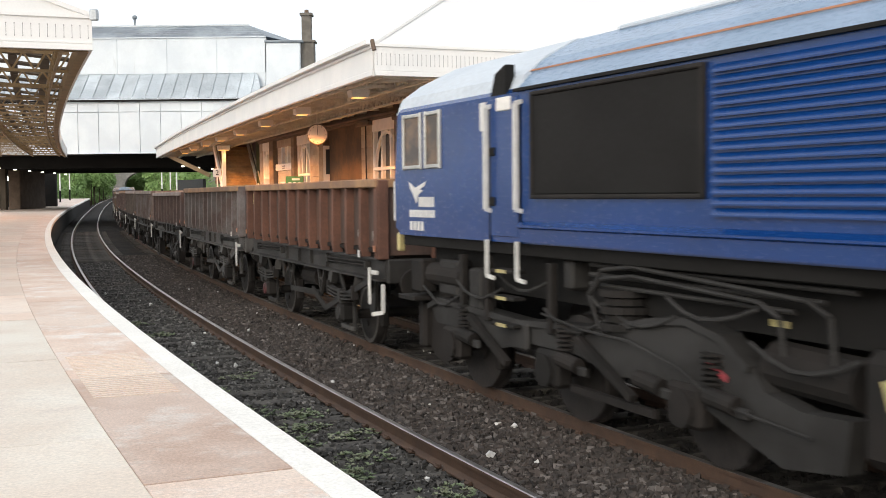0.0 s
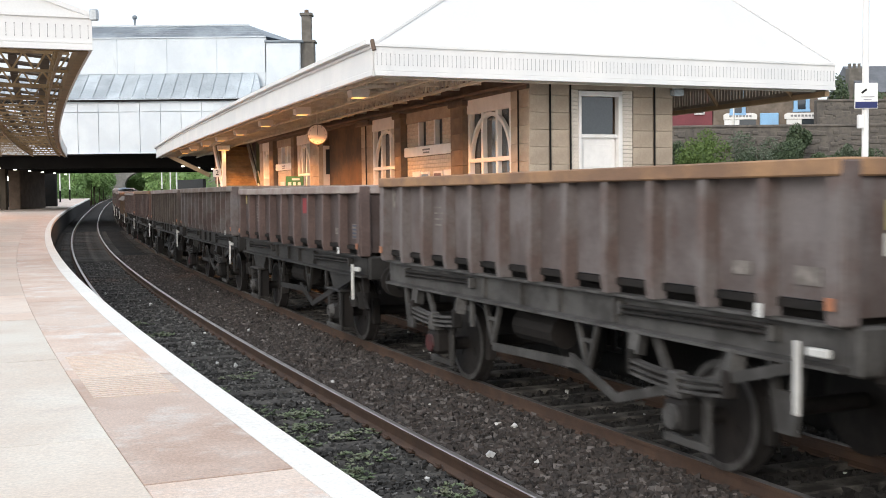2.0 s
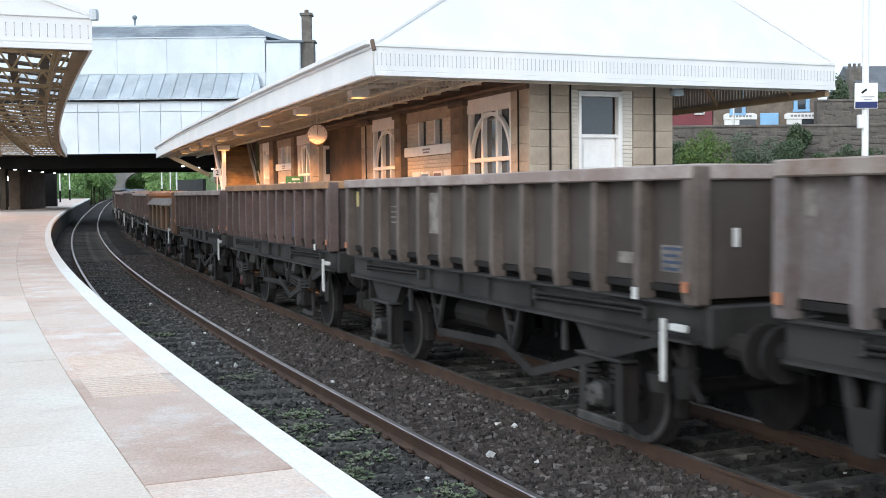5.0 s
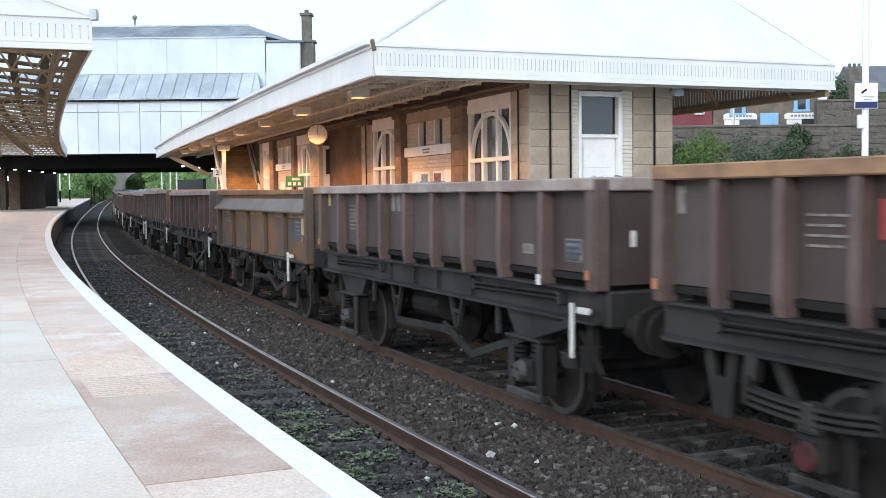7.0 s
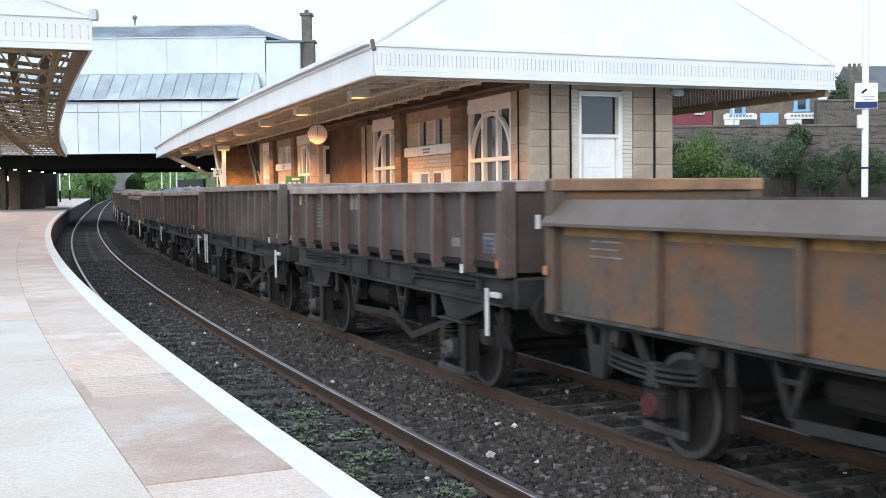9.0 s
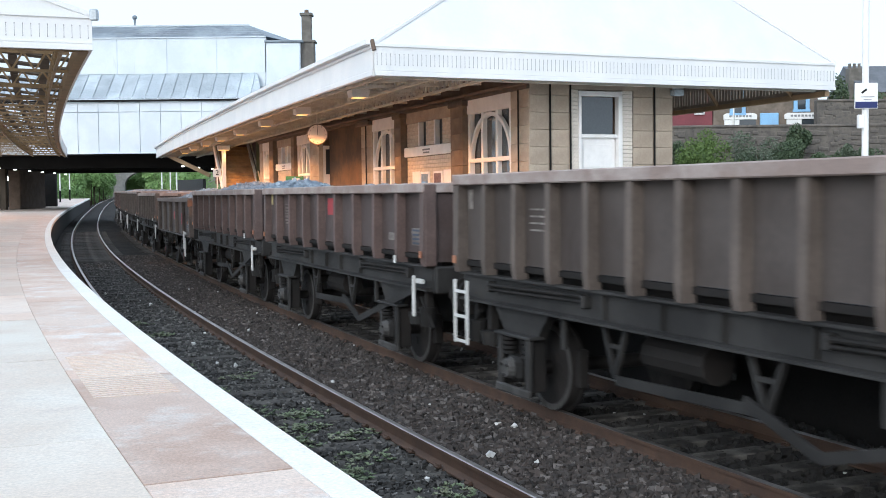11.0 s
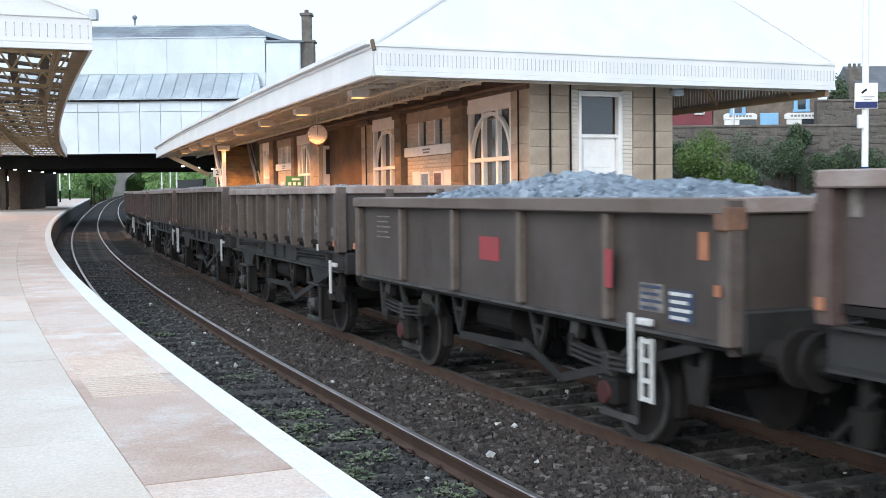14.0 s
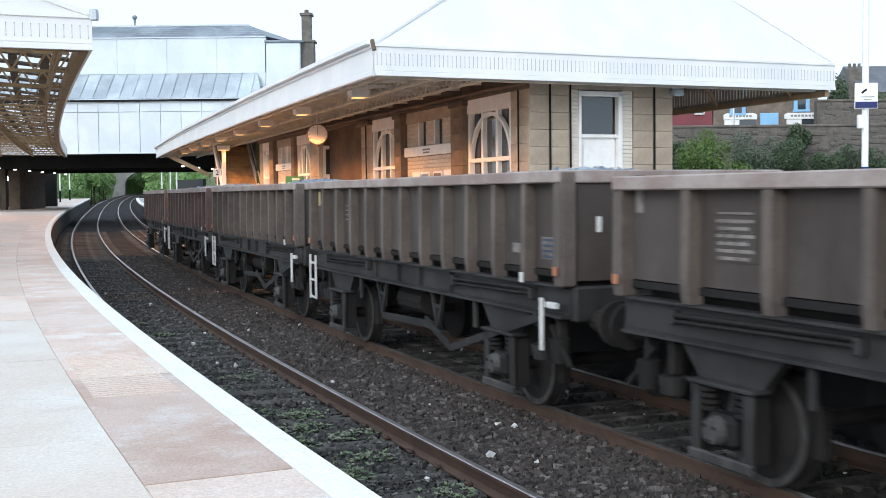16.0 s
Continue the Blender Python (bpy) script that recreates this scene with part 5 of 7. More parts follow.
def stairs():
    top = empty("footbridge_stair", "timber stair to the footbridge with pale handrails, sodium lit", "stairs")
    o = Vector((-10.1, 58.0, at(57, 8, PLAT).z))
    d = (at(62, 8.1) - at(58, 8.1)).normalized()
    d.z = 0
    r = Vector((d.y, -d.x, 0))
    q = Matrix((r, d, Vector((0, 0, 1)))).transposed().to_3x3()
    for i in range(22):
        part("tread", boxbm(o + d * (0.28 * i + 0.14) + Vector((0, 0, 0.18 * i + 0.165)), (1.78, 0.31, 0.035), q, 0.008), M_STAIRWOOD, top)
        part("riser", boxbm(o + d * (0.28 * i) + Vector((0, 0, 0.18 * i + 0.07)), (1.78, 0.025, 0.13), q), M_STAIRWOOD, top)
    for sgn in (-1, 1):
        a = o + r * sgn * 0.95
        part("stringer", barbm(a + Vector((0, 0, 0.12)), a + d * 6.2 + Vector((0, 0, 4.10)), 0.09, 0.42), M_FRAME, top)
        part("handrail", barbm(a + Vector((0, 0, 1.0)), a + d * 6.2 + Vector((0, 0, 4.98)), 0.06, 0.07), M_TRUSS, top)
    part("enclosure_wall", boxbm(o + d * 6.6 + r * 0.3 + Vector((0, 0, 3.6)), (2.3, 0.2, 3.4), q), M_MAROON2, top, "dim maroon boarded wall")
    part("enclosure_side", boxbm(o + d * 4.4 + r * 1.15 + Vector((0, 0, 2.6)), (0.12, 4.4, 5.2), q), M_MAROON2, top)
    lp = empty("stair_lamp_post", "pale lamp post with square lantern at the stair foot", "lamp post")
    c = o - d * 0.9 - r * 1.25
    part("pole", boxbm(c + Vector((0, 0, 1.75)), (0.19, 0.19, 3.5), q, 0.02), M_FRAME, lp)
    part("lantern", boxbm(c + Vector((0, 0, 3.62)), (0.62, 0.3, 0.24), q, 0.03), M_LAMPBODY, lp)
    part("lens", boxbm(c + Vector((0, 0, 3.49)), (0.5, 0.22, 0.03), q), M_SODIUM, lp, "glowing orange lens")
    sg = empty("platform_number_sign", "small white sign plate with platform number two", "sign")
    p = c - r * 0.36 - d * 0.12 + Vector((0, 0, 2.35))
    part("plate", boxbm(p, (0.4, 0.04, 0.42), q, 0.01), M_FRAME, sg)
    cu = bpy.data.curves.new("number", "FONT")
    cu.body, cu.size, cu.align_x, cu.align_y, cu.extrude = "2", 0.36, "CENTER", "CENTER", 0.004
    tx = new("number", cu)
    tx.data.materials.append(M_BLACK)
    tx.parent = sg
    tx.matrix_basis = Matrix.Translation(p - d * 0.03) @ q.to_4x4() @ Matrix.Rotation(radians(90), 4, "X")
    part("post", boxbm(p + Vector((0, 0, -1.2)), (0.06, 0.03, 2.4), q), M_FRAME, sg)
    light_at(c - d * 0.1 + Vector((0, 0, 3.4)) + r * 0.2, 210)
    gs = empty("exit_sign", "green lit station sign panel standing on the platform", "sign")
    p = Vector((-5.65, 43.0, 2.93))
    part("panel", boxbm(p, (0.68, 0.1, 0.42), None, 0.01), mat("sign_green", (0.03, 0.16, 0.06), (0.03, 0.13, 0.05), rough=0.4, bump=0), gs)
    for k in range(3):
        part("lettering", boxbm(p + Vector((-0.18 + 0.18 * k, -0.053, -0.08)), (0.11, 0.006, 0.12)), M_LABEL, gs)
    part("lettering", boxbm(p + Vector((0.05, -0.053, 0.09)), (0.3, 0.006, 0.07)), M_LABEL, gs)
    part("post", boxbm(p + Vector((0, 0, -0.98)), (0.08, 0.06, 1.6)), M_BLACK, gs)


def sign_pole():
    top = empty("sign_pole", "tall white lamp post with a small notice plate", "post")
    b = Vector((7.52, 20.0, PLAT + 0.08))
    part("pole", cylbm(b, b + Vector((0, 0, 6.5)), 0.058, 16), M_FRAME, top)
    part("base_flange", cylbm(b, b + Vector((0, 0, 0.05)), 0.14, 16), M_FRAME, top)
    pl = part("notice_plate", boxbm(b + Vector((-0.02, -0.09, 2.95)), (0.41, 0.02, 0.45), None, 0.006), M_FRAME, top, "white plate with a dark blue foot")
    part("blue_band", boxbm(b + Vector((-0.02, -0.103, 2.79)), (0.39, 0.006, 0.11)), mat("navy_band", (0.02, 0.03, 0.13), rough=0.4, bump=0), pl)
    rot = Euler((0, radians(-35), 0)).to_matrix()
    part("pictogram", boxbm(b + Vector((-0.06, -0.103, 3.03)), (0.11, 0.006, 0.035), rot), M_BLACK, pl)
    for k in range(2):
        part("lettering", boxbm(b + Vector((0.0, -0.103, 2.93 - 0.05 * k)), (0.24 - 0.1 * k, 0.006, 0.012)), M_SLOT, pl)
    part("junction_box", boxbm(b + Vector((-0.1, -0.04, 2.50)), (0.1, 0.1, 0.24), None, 0.01), M_FRAME, top)
    part("band", cylbm(b + Vector((0, 0, 1.66)), b + Vector((0, 0, 1.70)), 0.061, 16), M_BLUE, top)


# ---- locomotive: local x runs from its trailing end towards its nose ----
def locomotive():
    top = empty("diesel_locomotive", "deep blue diesel freight locomotive with pale roof and louvred side", "locomotive")
    L0, L1, hw = 0.20, 20.9, 1.32
    prof = [(-hw, 1.78), (-hw, 3.30), (-hw + 0.06, 3.36), (-hw + 0.30, 3.62), (-0.6, 3.84), (0.6, 3.84), (hw - 0.30, 3.62), (hw - 0.06, 3.36), (hw, 3.30), (hw, 1.78)]
    bm = bmesh.new()
    extrude(bm, [p for p in prof if p[1] < 3.4], 0, L0 + 0.2, L1 - 0.2)
    body = part("body", bm, M_BLUE, top)
    bm = bmesh.new()
    extrude(bm, [(-hw, 3.32), (-hw + 0.06, 3.38), (-hw + 0.30, 3.63), (-0.6, 3.86), (0.6, 3.86), (hw - 0.30, 3.63), (hw - 0.06, 3.38), (hw, 3.32)], 0, L0 + 3.3, L1 - 3.3)
    part("cant_panel", bm, M_BLUE2, top, "grey-blue cant rail panel")
    # cab ends: rounded roof in steps
    for end, sg in ((L0, 1), (L1, -1)):
        bm = bmesh.new()
        rings = []
        for k, (dx, zr) in enumerate(((0.02, 0.80), (0.10, 0.93), (0.35, 0.99), (0.8, 1.0), (3.3, 1.02))):
            ring = [(-hw + 0.02, 3.28), (-hw + 0.10, 3.28 + 0.20 * zr), (-hw + 0.36, 3.28 + 0.40 * zr), (-0.6, 3.28 + 0.58 * zr), (0.6, 3.28 + 0.58 * zr), (hw - 0.36, 3.28 + 0.40 * zr), (hw - 0.10, 3.28 + 0.20 * zr), (hw - 0.02, 3.28)]
            sc = 0.93 if k == 0 else 1.0
            rings.append([bm.verts.new((end + sg * dx, y * sc, z)) for y, z in ring])
        for a, b in zip(rings, rings[1:]):
            for j in range(len(a)):
                bm.faces.new((a[j], b[j], b[(j + 1) % len(a)], a[(j + 1) % len(a)]))
        bm.faces.new(rings[0])
        bm.faces.new(rings[-1][::-1])
        part("cab_roof", bm, M_ROOFGREY, top, "pale grey cab roof")
        bm = bmesh.new()
        poly = [(end + sg * 0.22, 1.78), (end + sg * 0.02, 1.86), (end, 2.45), (end + sg * 0.10, 3.28), (end + sg * 0.3, 3.28)]
        extrude(bm, poly, 1, -hw + 0.03, hw - 0.03)
        nose = part("cab_end", bm, M_BLUE, top)
        part("corner_rail", barbm((end - sg * 0.03, -hw + 0.05, 1.95), (end - sg * 0.03, -hw + 0.05, 2.45), 0.04), M_LABEL, nose, "white handrail")
        part("warning_panel", boxbm((end + sg * 0.02, -hw + 0.1, 1.68), (0.08, 0.1, 0.24), None, 0.02), M_YELLOW, nose, "yellow warning paint")
    part("roof_stripe", barbm((L0 + 0.6, -hw + 0.17, 3.52), (L1 - 0.6, -hw + 0.17, 3.52), 0.012, 0.016), M_ORANGE, top, "thin orange stripe")
    part("roof_top", boxbm(((L0 + L1) / 2, 0, 3.86), (12.5, 1.3, 0.06), None, 0.02), M_ROOFGREY, top)
    for x in (5.9, 8.2):
        part("exhaust_dome", boxbm((x + 0.7, -0.1, 3.95), (1.5, 0.9, 0.22), None, 0.06), M_BLACK, top)
    sy = -hw
    # cab windows
    for a, b in ((0.58, 1.16), (1.24, 1.70)):
        w = part("cab_window", boxbm(((a + b) / 2, sy - 0.005, 2.92), (b - a - 0.06, 0.02, 0.58)), M_CABGLASS, top, "cab side window")
        bm = bmesh.new()
        for x in (a + 0.03, b - 0.03):
            box(bm, (x, sy - 0.015, 2.92), (0.045, 0.04, 0.68), None, 0.008)
        for z in (2.61, 3.23):
            box(bm, ((a + b) / 2, sy - 0.015, z), (b - a - 0.10, 0.04, 0.045), None, 0.008)
        part("window_frame", bm, M_SILVER, w, "bright metal frame")
    # door with handrails
    dr = part("cab_door", boxbm((3.24, sy - 0.004, 2.55), (0.60, 0.02, 1.42), None, 0.004), M_BLUE, top)
    for x in (2.92, 3.58):
        part("door_seam", boxbm((x, sy - 0.008, 2.5), (0.014, 0.022, 1.44)), M_BLACK, dr)
        bm = bmesh.new()
        bar(bm, (x + (0.02), sy - 0.07, 2.12), (x + 0.02, sy - 0.07, 3.18), 0.045)
        bar(bm, (x + 0.02, sy - 0.07, 2.12), (x + 0.02, sy, 2.10), 0.045)
        bar(bm, (x + 0.02, sy - 0.07, 3.18), (x + 0.02, sy, 3.20), 0.045)
        part("handrail", bm, M_LABEL, dr, "white handrail")
        bm = bmesh.new()
        bar(bm, (x, sy - 0.05, 1.80), (x, sy - 0.05, 1.42), 0.035)
        bar(bm, (x, sy - 0.05, 1.42), (x + 0.16, sy - 0.05, 1.40), 0.035)
        part("step_rail", bm, M_LABEL, dr, "white step rail")
    for z in (2.2, 2.72):
        part("door_hinge", boxbm((2.99, sy - 0.02, z), (0.13, 0.03, 0.09), None, 0.01), M_BLACK, dr)
    for z in (1.48, 1.2, 0.92):
        part("foot_step", boxbm((3.2, sy + 0.05, z), (0.5, 0.16, 0.04), None, 0.01), M_UNDER, dr)
        part("step_edge", boxbm((3.2, sy - 0.035, z), (0.2, 0.012, 0.035)), M_YELLOW, dr)
    part("light_patch", boxbm((3.25, sy - 0.016, 3.20), (0.30, 0.03, 0.14), None, 0.01), M_LAMPBODY, dr)
    bm = bmesh.new()
    extrude(bm, [(2.95, 3.30), (3.05, 3.52), (3.28, 3.60), (3.28, 3.30)], 1, sy - 0.01, sy + 0.1)
    part("rain_hood", bm, M_BLACK, top)
    part("gutter_strip", boxbm((10.8, sy - 0.02, 3.315), (14.6, 0.05, 0.03)), M_BLACK, top)
    part("notice", boxbm((2.76, sy - 0.006, 3.10), (0.13, 0.012, 0.30)), M_LABEL, top, "small pale notice")
    # lettering block and emblem as plain bars and shapes
    bm = bmesh.new()
    extrude(bm, [(0.72, 2.44), (0.92, 2.36), (1.25, 2.44), (1.20, 2.38), (1.05, 2.34), (1.15, 2.33), (1.02, 2.28), (0.95, 2.17), (0.86, 2.28), (0.78, 2.34)], 1, sy - 0.006, sy - 0.001)
    part("emblem", bm, M_LABEL, top, "white winged emblem")
    for x0, x1, z, h in ((1.02, 1.48, 2.19, 0.12), (0.74, 1.50, 2.05, 0.09), (0.74, 1.18, 1.90, 0.11)):
        n = int((x1 - x0) / 0.09)
        for i in range(n):
            part("lettering", boxbm((x0 + (i + 0.5) * (x1 - x0) / n, sy - 0.004, z), (0.068, 0.008, h), None), M_LABEL, top)
    # big black grille
    gr = part("radiator_grille", boxbm((5.18, sy - 0.012, 2.75), (2.6, 0.04, 0.96), None, 0.01), M_BLACK, top, "large black radiator grille")
    bm = bmesh.new()
    for x in (3.86, 6.50):
        box(bm, (x, sy - 0.02, 2.75), (0.05, 0.06, 1.0), None, 0.01)
    for z in (2.25, 3.25):
        box(bm, (5.18, sy - 0.02, z), (2.69, 0.06, 0.04), None, 0.01)
    part("grille_frame", bm, M_UNDER, gr)
    # louvres
    for i in range(14):
        z = 2.13 + i * 0.083
        bm = bmesh.new()
        extrude(bm, [(sy + 0.005, z - 0.035), (sy - 0.045, z - 0.035), (sy - 0.045, z - 0.022), (sy - 0.006, z + 0.03), (sy + 0.005, z + 0.03)], 0, 6.62, 12.4)
        part("louvre", bm, M_BLUE, body)
    bm = bmesh.new()
    extrude(bm, [(sy + 0.01, 2.01), (sy - 0.012, 2.005), (sy - 0.085, 1.965), (sy - 0.085, 1.945), (sy - 0.05, 1.93), (sy - 0.05, 1.80), (sy + 0.01, 1.80)], 0, 3.62, 13.6)
    part("waist_band", bm, M_BLUE, top, "raised blue waist band")
    part("solebar", boxbm(((L0 + L1) / 2, 0, 1.72), (L1 - L0 - 0.4, 2 * hw - 0.12, 0.14), None, 0.01), M_BLACK, top)
    part("underframe", boxbm(((L0 + L1) / 2, 0, 1.45), (L1 - L0 - 1.2, 2.0, 0.5)), M_BLACK, top)
    for i in range(3):
        part("pipe_run", cylbm((4.6, -1.15, 1.62 - 0.09 * i), (7.9 - 0.3 * i, -1.15, 1.60 - 0.09 * i), 0.022, 8), M_BOGIE, top)
    for x, z, w_, h_ in ((1.55, 1.30, 0.5, 0.42), (2.25, 1.2, 0.3, 0.5), (4.25, 1.50, 0.16, 0.3)):
        part("equipment_case", boxbm((x, -1.08, z), (w_, 0.22, h_), None, 0.03), M_BOGIE, top)
    for x in (2.0, 2.62, 3.98):
        part("bracket", boxbm((x, -1.2, 1.25), (0.09, 0.08, 0.7), None, 0.01), M_UNDER, top)
    rng = random.Random(2)
    for i in range(7):
        x = 0.9 + i * 1.0
        pts = [(x + 0.22 * j, -1.22 - 0.02 * (i % 2), 1.15 + 0.14 * (i % 3) - 0.16 * math.sin(math.pi * j / 5) + rng.uniform(-0.02, 0.02)) for j in range(6)]
        bm = bmesh.new()
        for p, q in zip(pts, pts[1:]):
            cyl(bm, p, q, 0.018, 6)
        part("cable", bm, M_BOGIE, top)
    for j, (za, zb2, xe) in enumerate(((1.64, 1.52, 7.7), (1.56, 1.47, 7.2))):
        pts = [(4.9, -1.24, 1.05 + 0.2 * j), (4.75, -1.26, 1.35), (4.95, -1.26, za - 0.05), (5.4, -1.24, za), (xe - 0.2, -1.22, zb2), (xe, -1.2, zb2 - 0.1), (xe + 0.05, -1.2, 1.1)]
        bm = bmesh.new()
        for p, q in zip(pts, pts[1:]):
            cyl(bm, p, q, 0.02, 8)
        part("hose", bm, M_BOGIE, top, "worn grey hose")
    pts = [(3.9, -1.27, 1.1), (4.6, -1.27, 1.02), (5.4, -1.27, 1.0), (6.1, -1.27, 0.86), (6.6, -1.27, 0.66), (7.6, -1.27, 0.58)]
    bm = bmesh.new()
    for p, q in zip(pts, pts[1:]):
        cyl(bm, p, q, 0.014, 6)
    part("cable", bm, M_BOGIE, top)
    part("tank_mark", boxbm((8.28, -1.262, 0.98), (0.07, 0.012, 0.2), Euler((0, radians(-20), 0)).to_matrix()), M_YELLOW, top, "yellow paint mark")
    part("motor_mark", boxbm((7.0, -1.02, 1.30), (0.2, 0.012, 0.05)), M_YELLOW, top, "yellow paint mark")
    bm = bmesh.new()
    cyl(bm, (1.0, -1.1, 1.32), (1.9, -1.1, 1.32), 0.14, 12)
    part("air_reservoir", bm, M_UNDER, top)
    part("fuel_tank", boxbm((10.45, 0, 0.86), (4.9, 2.5, 0.78), None, 0.08), M_UNDER, top, "grimy fuel tank")
    part("snow_plough", boxbm((0.55, 0, 0.7), (0.2, 2.2, 0.7), None, 0.04), M_UNDER, top)
    part("guard_plate", cylbm((1.0, -1.0, 0.74), (1.0, -0.86, 0.74), 0.52, 28), M_UNDER, top)
    part("equipment_box", boxbm((0.75, -1.14, 1.28), (0.35, 0.2, 0.4), None, 0.02), M_UNDER, top)
    part("end_step", boxbm((0.6, -1.2, 1.0), (0.5, 0.24, 0.06), None, 0.01), M_UNDER, top)
    axles = []
    for c0, sg in ((3.92, 1), (L1 - 3.5, -1)):
        bm = bmesh.new()
        y = -1.12
        poly = [(c0 - 2.9, 0.95), (c0 - 2.6, 1.05), (c0 - 0.6, 0.98), (c0 + 0.9, 1.06), (c0 + 1.7, 1.22), (c0 + 2.2, 1.27), (c0 + 2.62, 1.18), (c0 + 2.95, 0.98), (c0 + 3.12, 0.80), (c0 + 3.5, 0.72), (c0 + 3.95, 0.74), (c0 + 3.9, 0.36), (c0 + 3.3, 0.28), (c0 + 2.85, 0.42),
                (c0 + 2.25, 0.62), (c0 + 1.7, 0.72), (c0 + 1.1, 0.62), (c0 + 0.5, 0.75), (c0 - 0.4, 0.75), (c0 - 1.1, 0.62), (c0 - 1.7, 0.74), (c0 - 2.7, 0.74)]
        extrude(bm, poly, 1, y - 0.06, y + 0.12)
        bg = part("bogie_frame", bm, M_BOGIE, top, "cast grey bogie side frame")
        bm = bmesh.new()
        extrude(bm, poly, 1, 1.0, 1.16)
        part("far_frame", bm, M_BOGIE, bg)
        for dx in (-2.2, 0.0, 2.2):
            bm = bmesh.new()
            cyl(bm, (c0 + dx, y - 0.16, 0.54), (c0 + dx, y + 0.05, 0.54), 0.16, 14)
            box(bm, (c0 + dx, y - 0.03, 0.56), (0.46, 0.2, 0.36), None, 0.04)
            part("axlebox", bm, M_UNDER, bg)
            bm = bmesh.new()
            for k in range(6):
                cyl(bm, (c0 + dx + 0.32, y - 0.07, 0.78 + 0.045 * k), (c0 + dx + 0.32, y - 0.07, 0.80 + 0.045 * k), 0.1, 12)
            part("coil_spring", bm, M_UNDER, bg)
            part("brake_block", boxbm((c0 + dx + 0.58, -0.86, 0.5), (0.1, 0.14, 0.42), None, 0.02), M_UNDER, bg)
        for dx in (-1.2, 1.1):
            bm = bmesh.new()
            bar(bm, (c0 + dx - 0.5, y - 0.12, 0.92), (c0 + dx + 0.4, y - 0.12, 0.5), 0.07)
            part("damper", bm, M_UNDER, bg)
        part("sand_pipe", cylbm((c0 + 2.9, -0.95, 0.5), (c0 + 2.55, -0.85, 0.15), 0.03, 8), M_UNDER, bg)
        part("frame_mark", boxbm((c0 + 2.55, y - 0.068, 0.90), (0.3, 0.012, 0.05), Euler((0, radians(25), 0)).to_matrix()), M_REDPAINT, bg, "red paint mark")
        rib_line = [p for p in poly[:8]]
        bm = bmesh.new()
        for p, q in zip(rib_line, rib_line[1:]):
            bar(bm, (p[0], y - 0.075, p[1] - 0.03), (q[0], y - 0.075, q[1] - 0.03), 0.05, 0.06)
        part("frame_flange", bm, M_BOGIE, bg)
        for k in range(5):
            part("rubber_spring", cylbm((c0 + 1.15, y + 0.06, 1.06 + 0.075 * k), (c0 + 1.15, y + 0.06, 1.12 + 0.075 * k), 0.25 if k % 2 == 0 else 0.21, 16), M_UNDER, bg)
        part("traction_motor", cylbm((c0 + 3.0, -0.95, 0.98), (c0 + 3.9, -0.95, 0.95), 0.19, 14), M_UNDER, bg)
        for dx in (-1.75, 0.45, 1.75, 2.7):
            part("brake_cylinder", cylbm((c0 + dx - 0.16, y - 0.14, 0.70), (c0 + dx + 0.16, y - 0.12, 0.66), 0.075, 12), M_UNDER, bg)
            part("clevis", boxbm((c0 + dx + 0.24, y - 0.12, 0.62), (0.14, 0.06, 0.09), None, 0.015), M_BOGIE, bg)
        part("tie_casting", boxbm((c0 - 0.55, y - 0.09, 0.82), (0.34, 0.08, 0.3), None, 0.03), M_BOGIE, bg)
        part("lower_tie", barbm((c0 + 0.4, y - 0.05, 0.42), (c0 + 1.75, y - 0.05, 0.40), 0.06, 0.07), M_UNDER, bg)
        for dx in (-2.2, 0.0, 2.2):
            bm = bmesh.new()
            cyl(bm, (0, -1.0, 0), (0, 1.0, 0), 0.09, 12)
            ws = part("wheelset", bm, M_WHEEL, top)
            ws.location = (c0 + dx, 0, 0.533)
            for sgn in (-1, 1):
                bm = bmesh.new()
                cyl(bm, (0, sgn * 0.70, 0), (0, sgn * 0.83, 0), 0.533, 32)
                cyl(bm, (0, sgn * 0.68, 0), (0, sgn * 0.71, 0), 0.56, 32)
                cyl(bm, (0, sgn * 0.82, 0), (0, sgn * 0.86, 0), 0.2, 16)
                part("wheel", bm, M_WHEEL, ws)
            axles.append(ws)
    return top, axles


M_SILVER = mat("bright_aluminium", (0.60, 0.60, 0.58), (0.5, 0.5, 0.48), rough=0.35, metal=0.6, bump=0.02)
# opaque pane; its tan stands for the orange-lit building seen through the cab
M_CABGLASS = mat("cab_glass", (0.15, 0.09, 0.05), (0.06, 0.045, 0.035), rough=0.08, big=3, bump=0.0, spec=0.2)
M_BOGIE = mat("cast_bogie_grey", (0.0382, 0.0374, 0.0365), (0.0238, 0.0229, 0.0221), rough=0.7, big=1.5, fine=18, bump=0.3, spec=0.3)


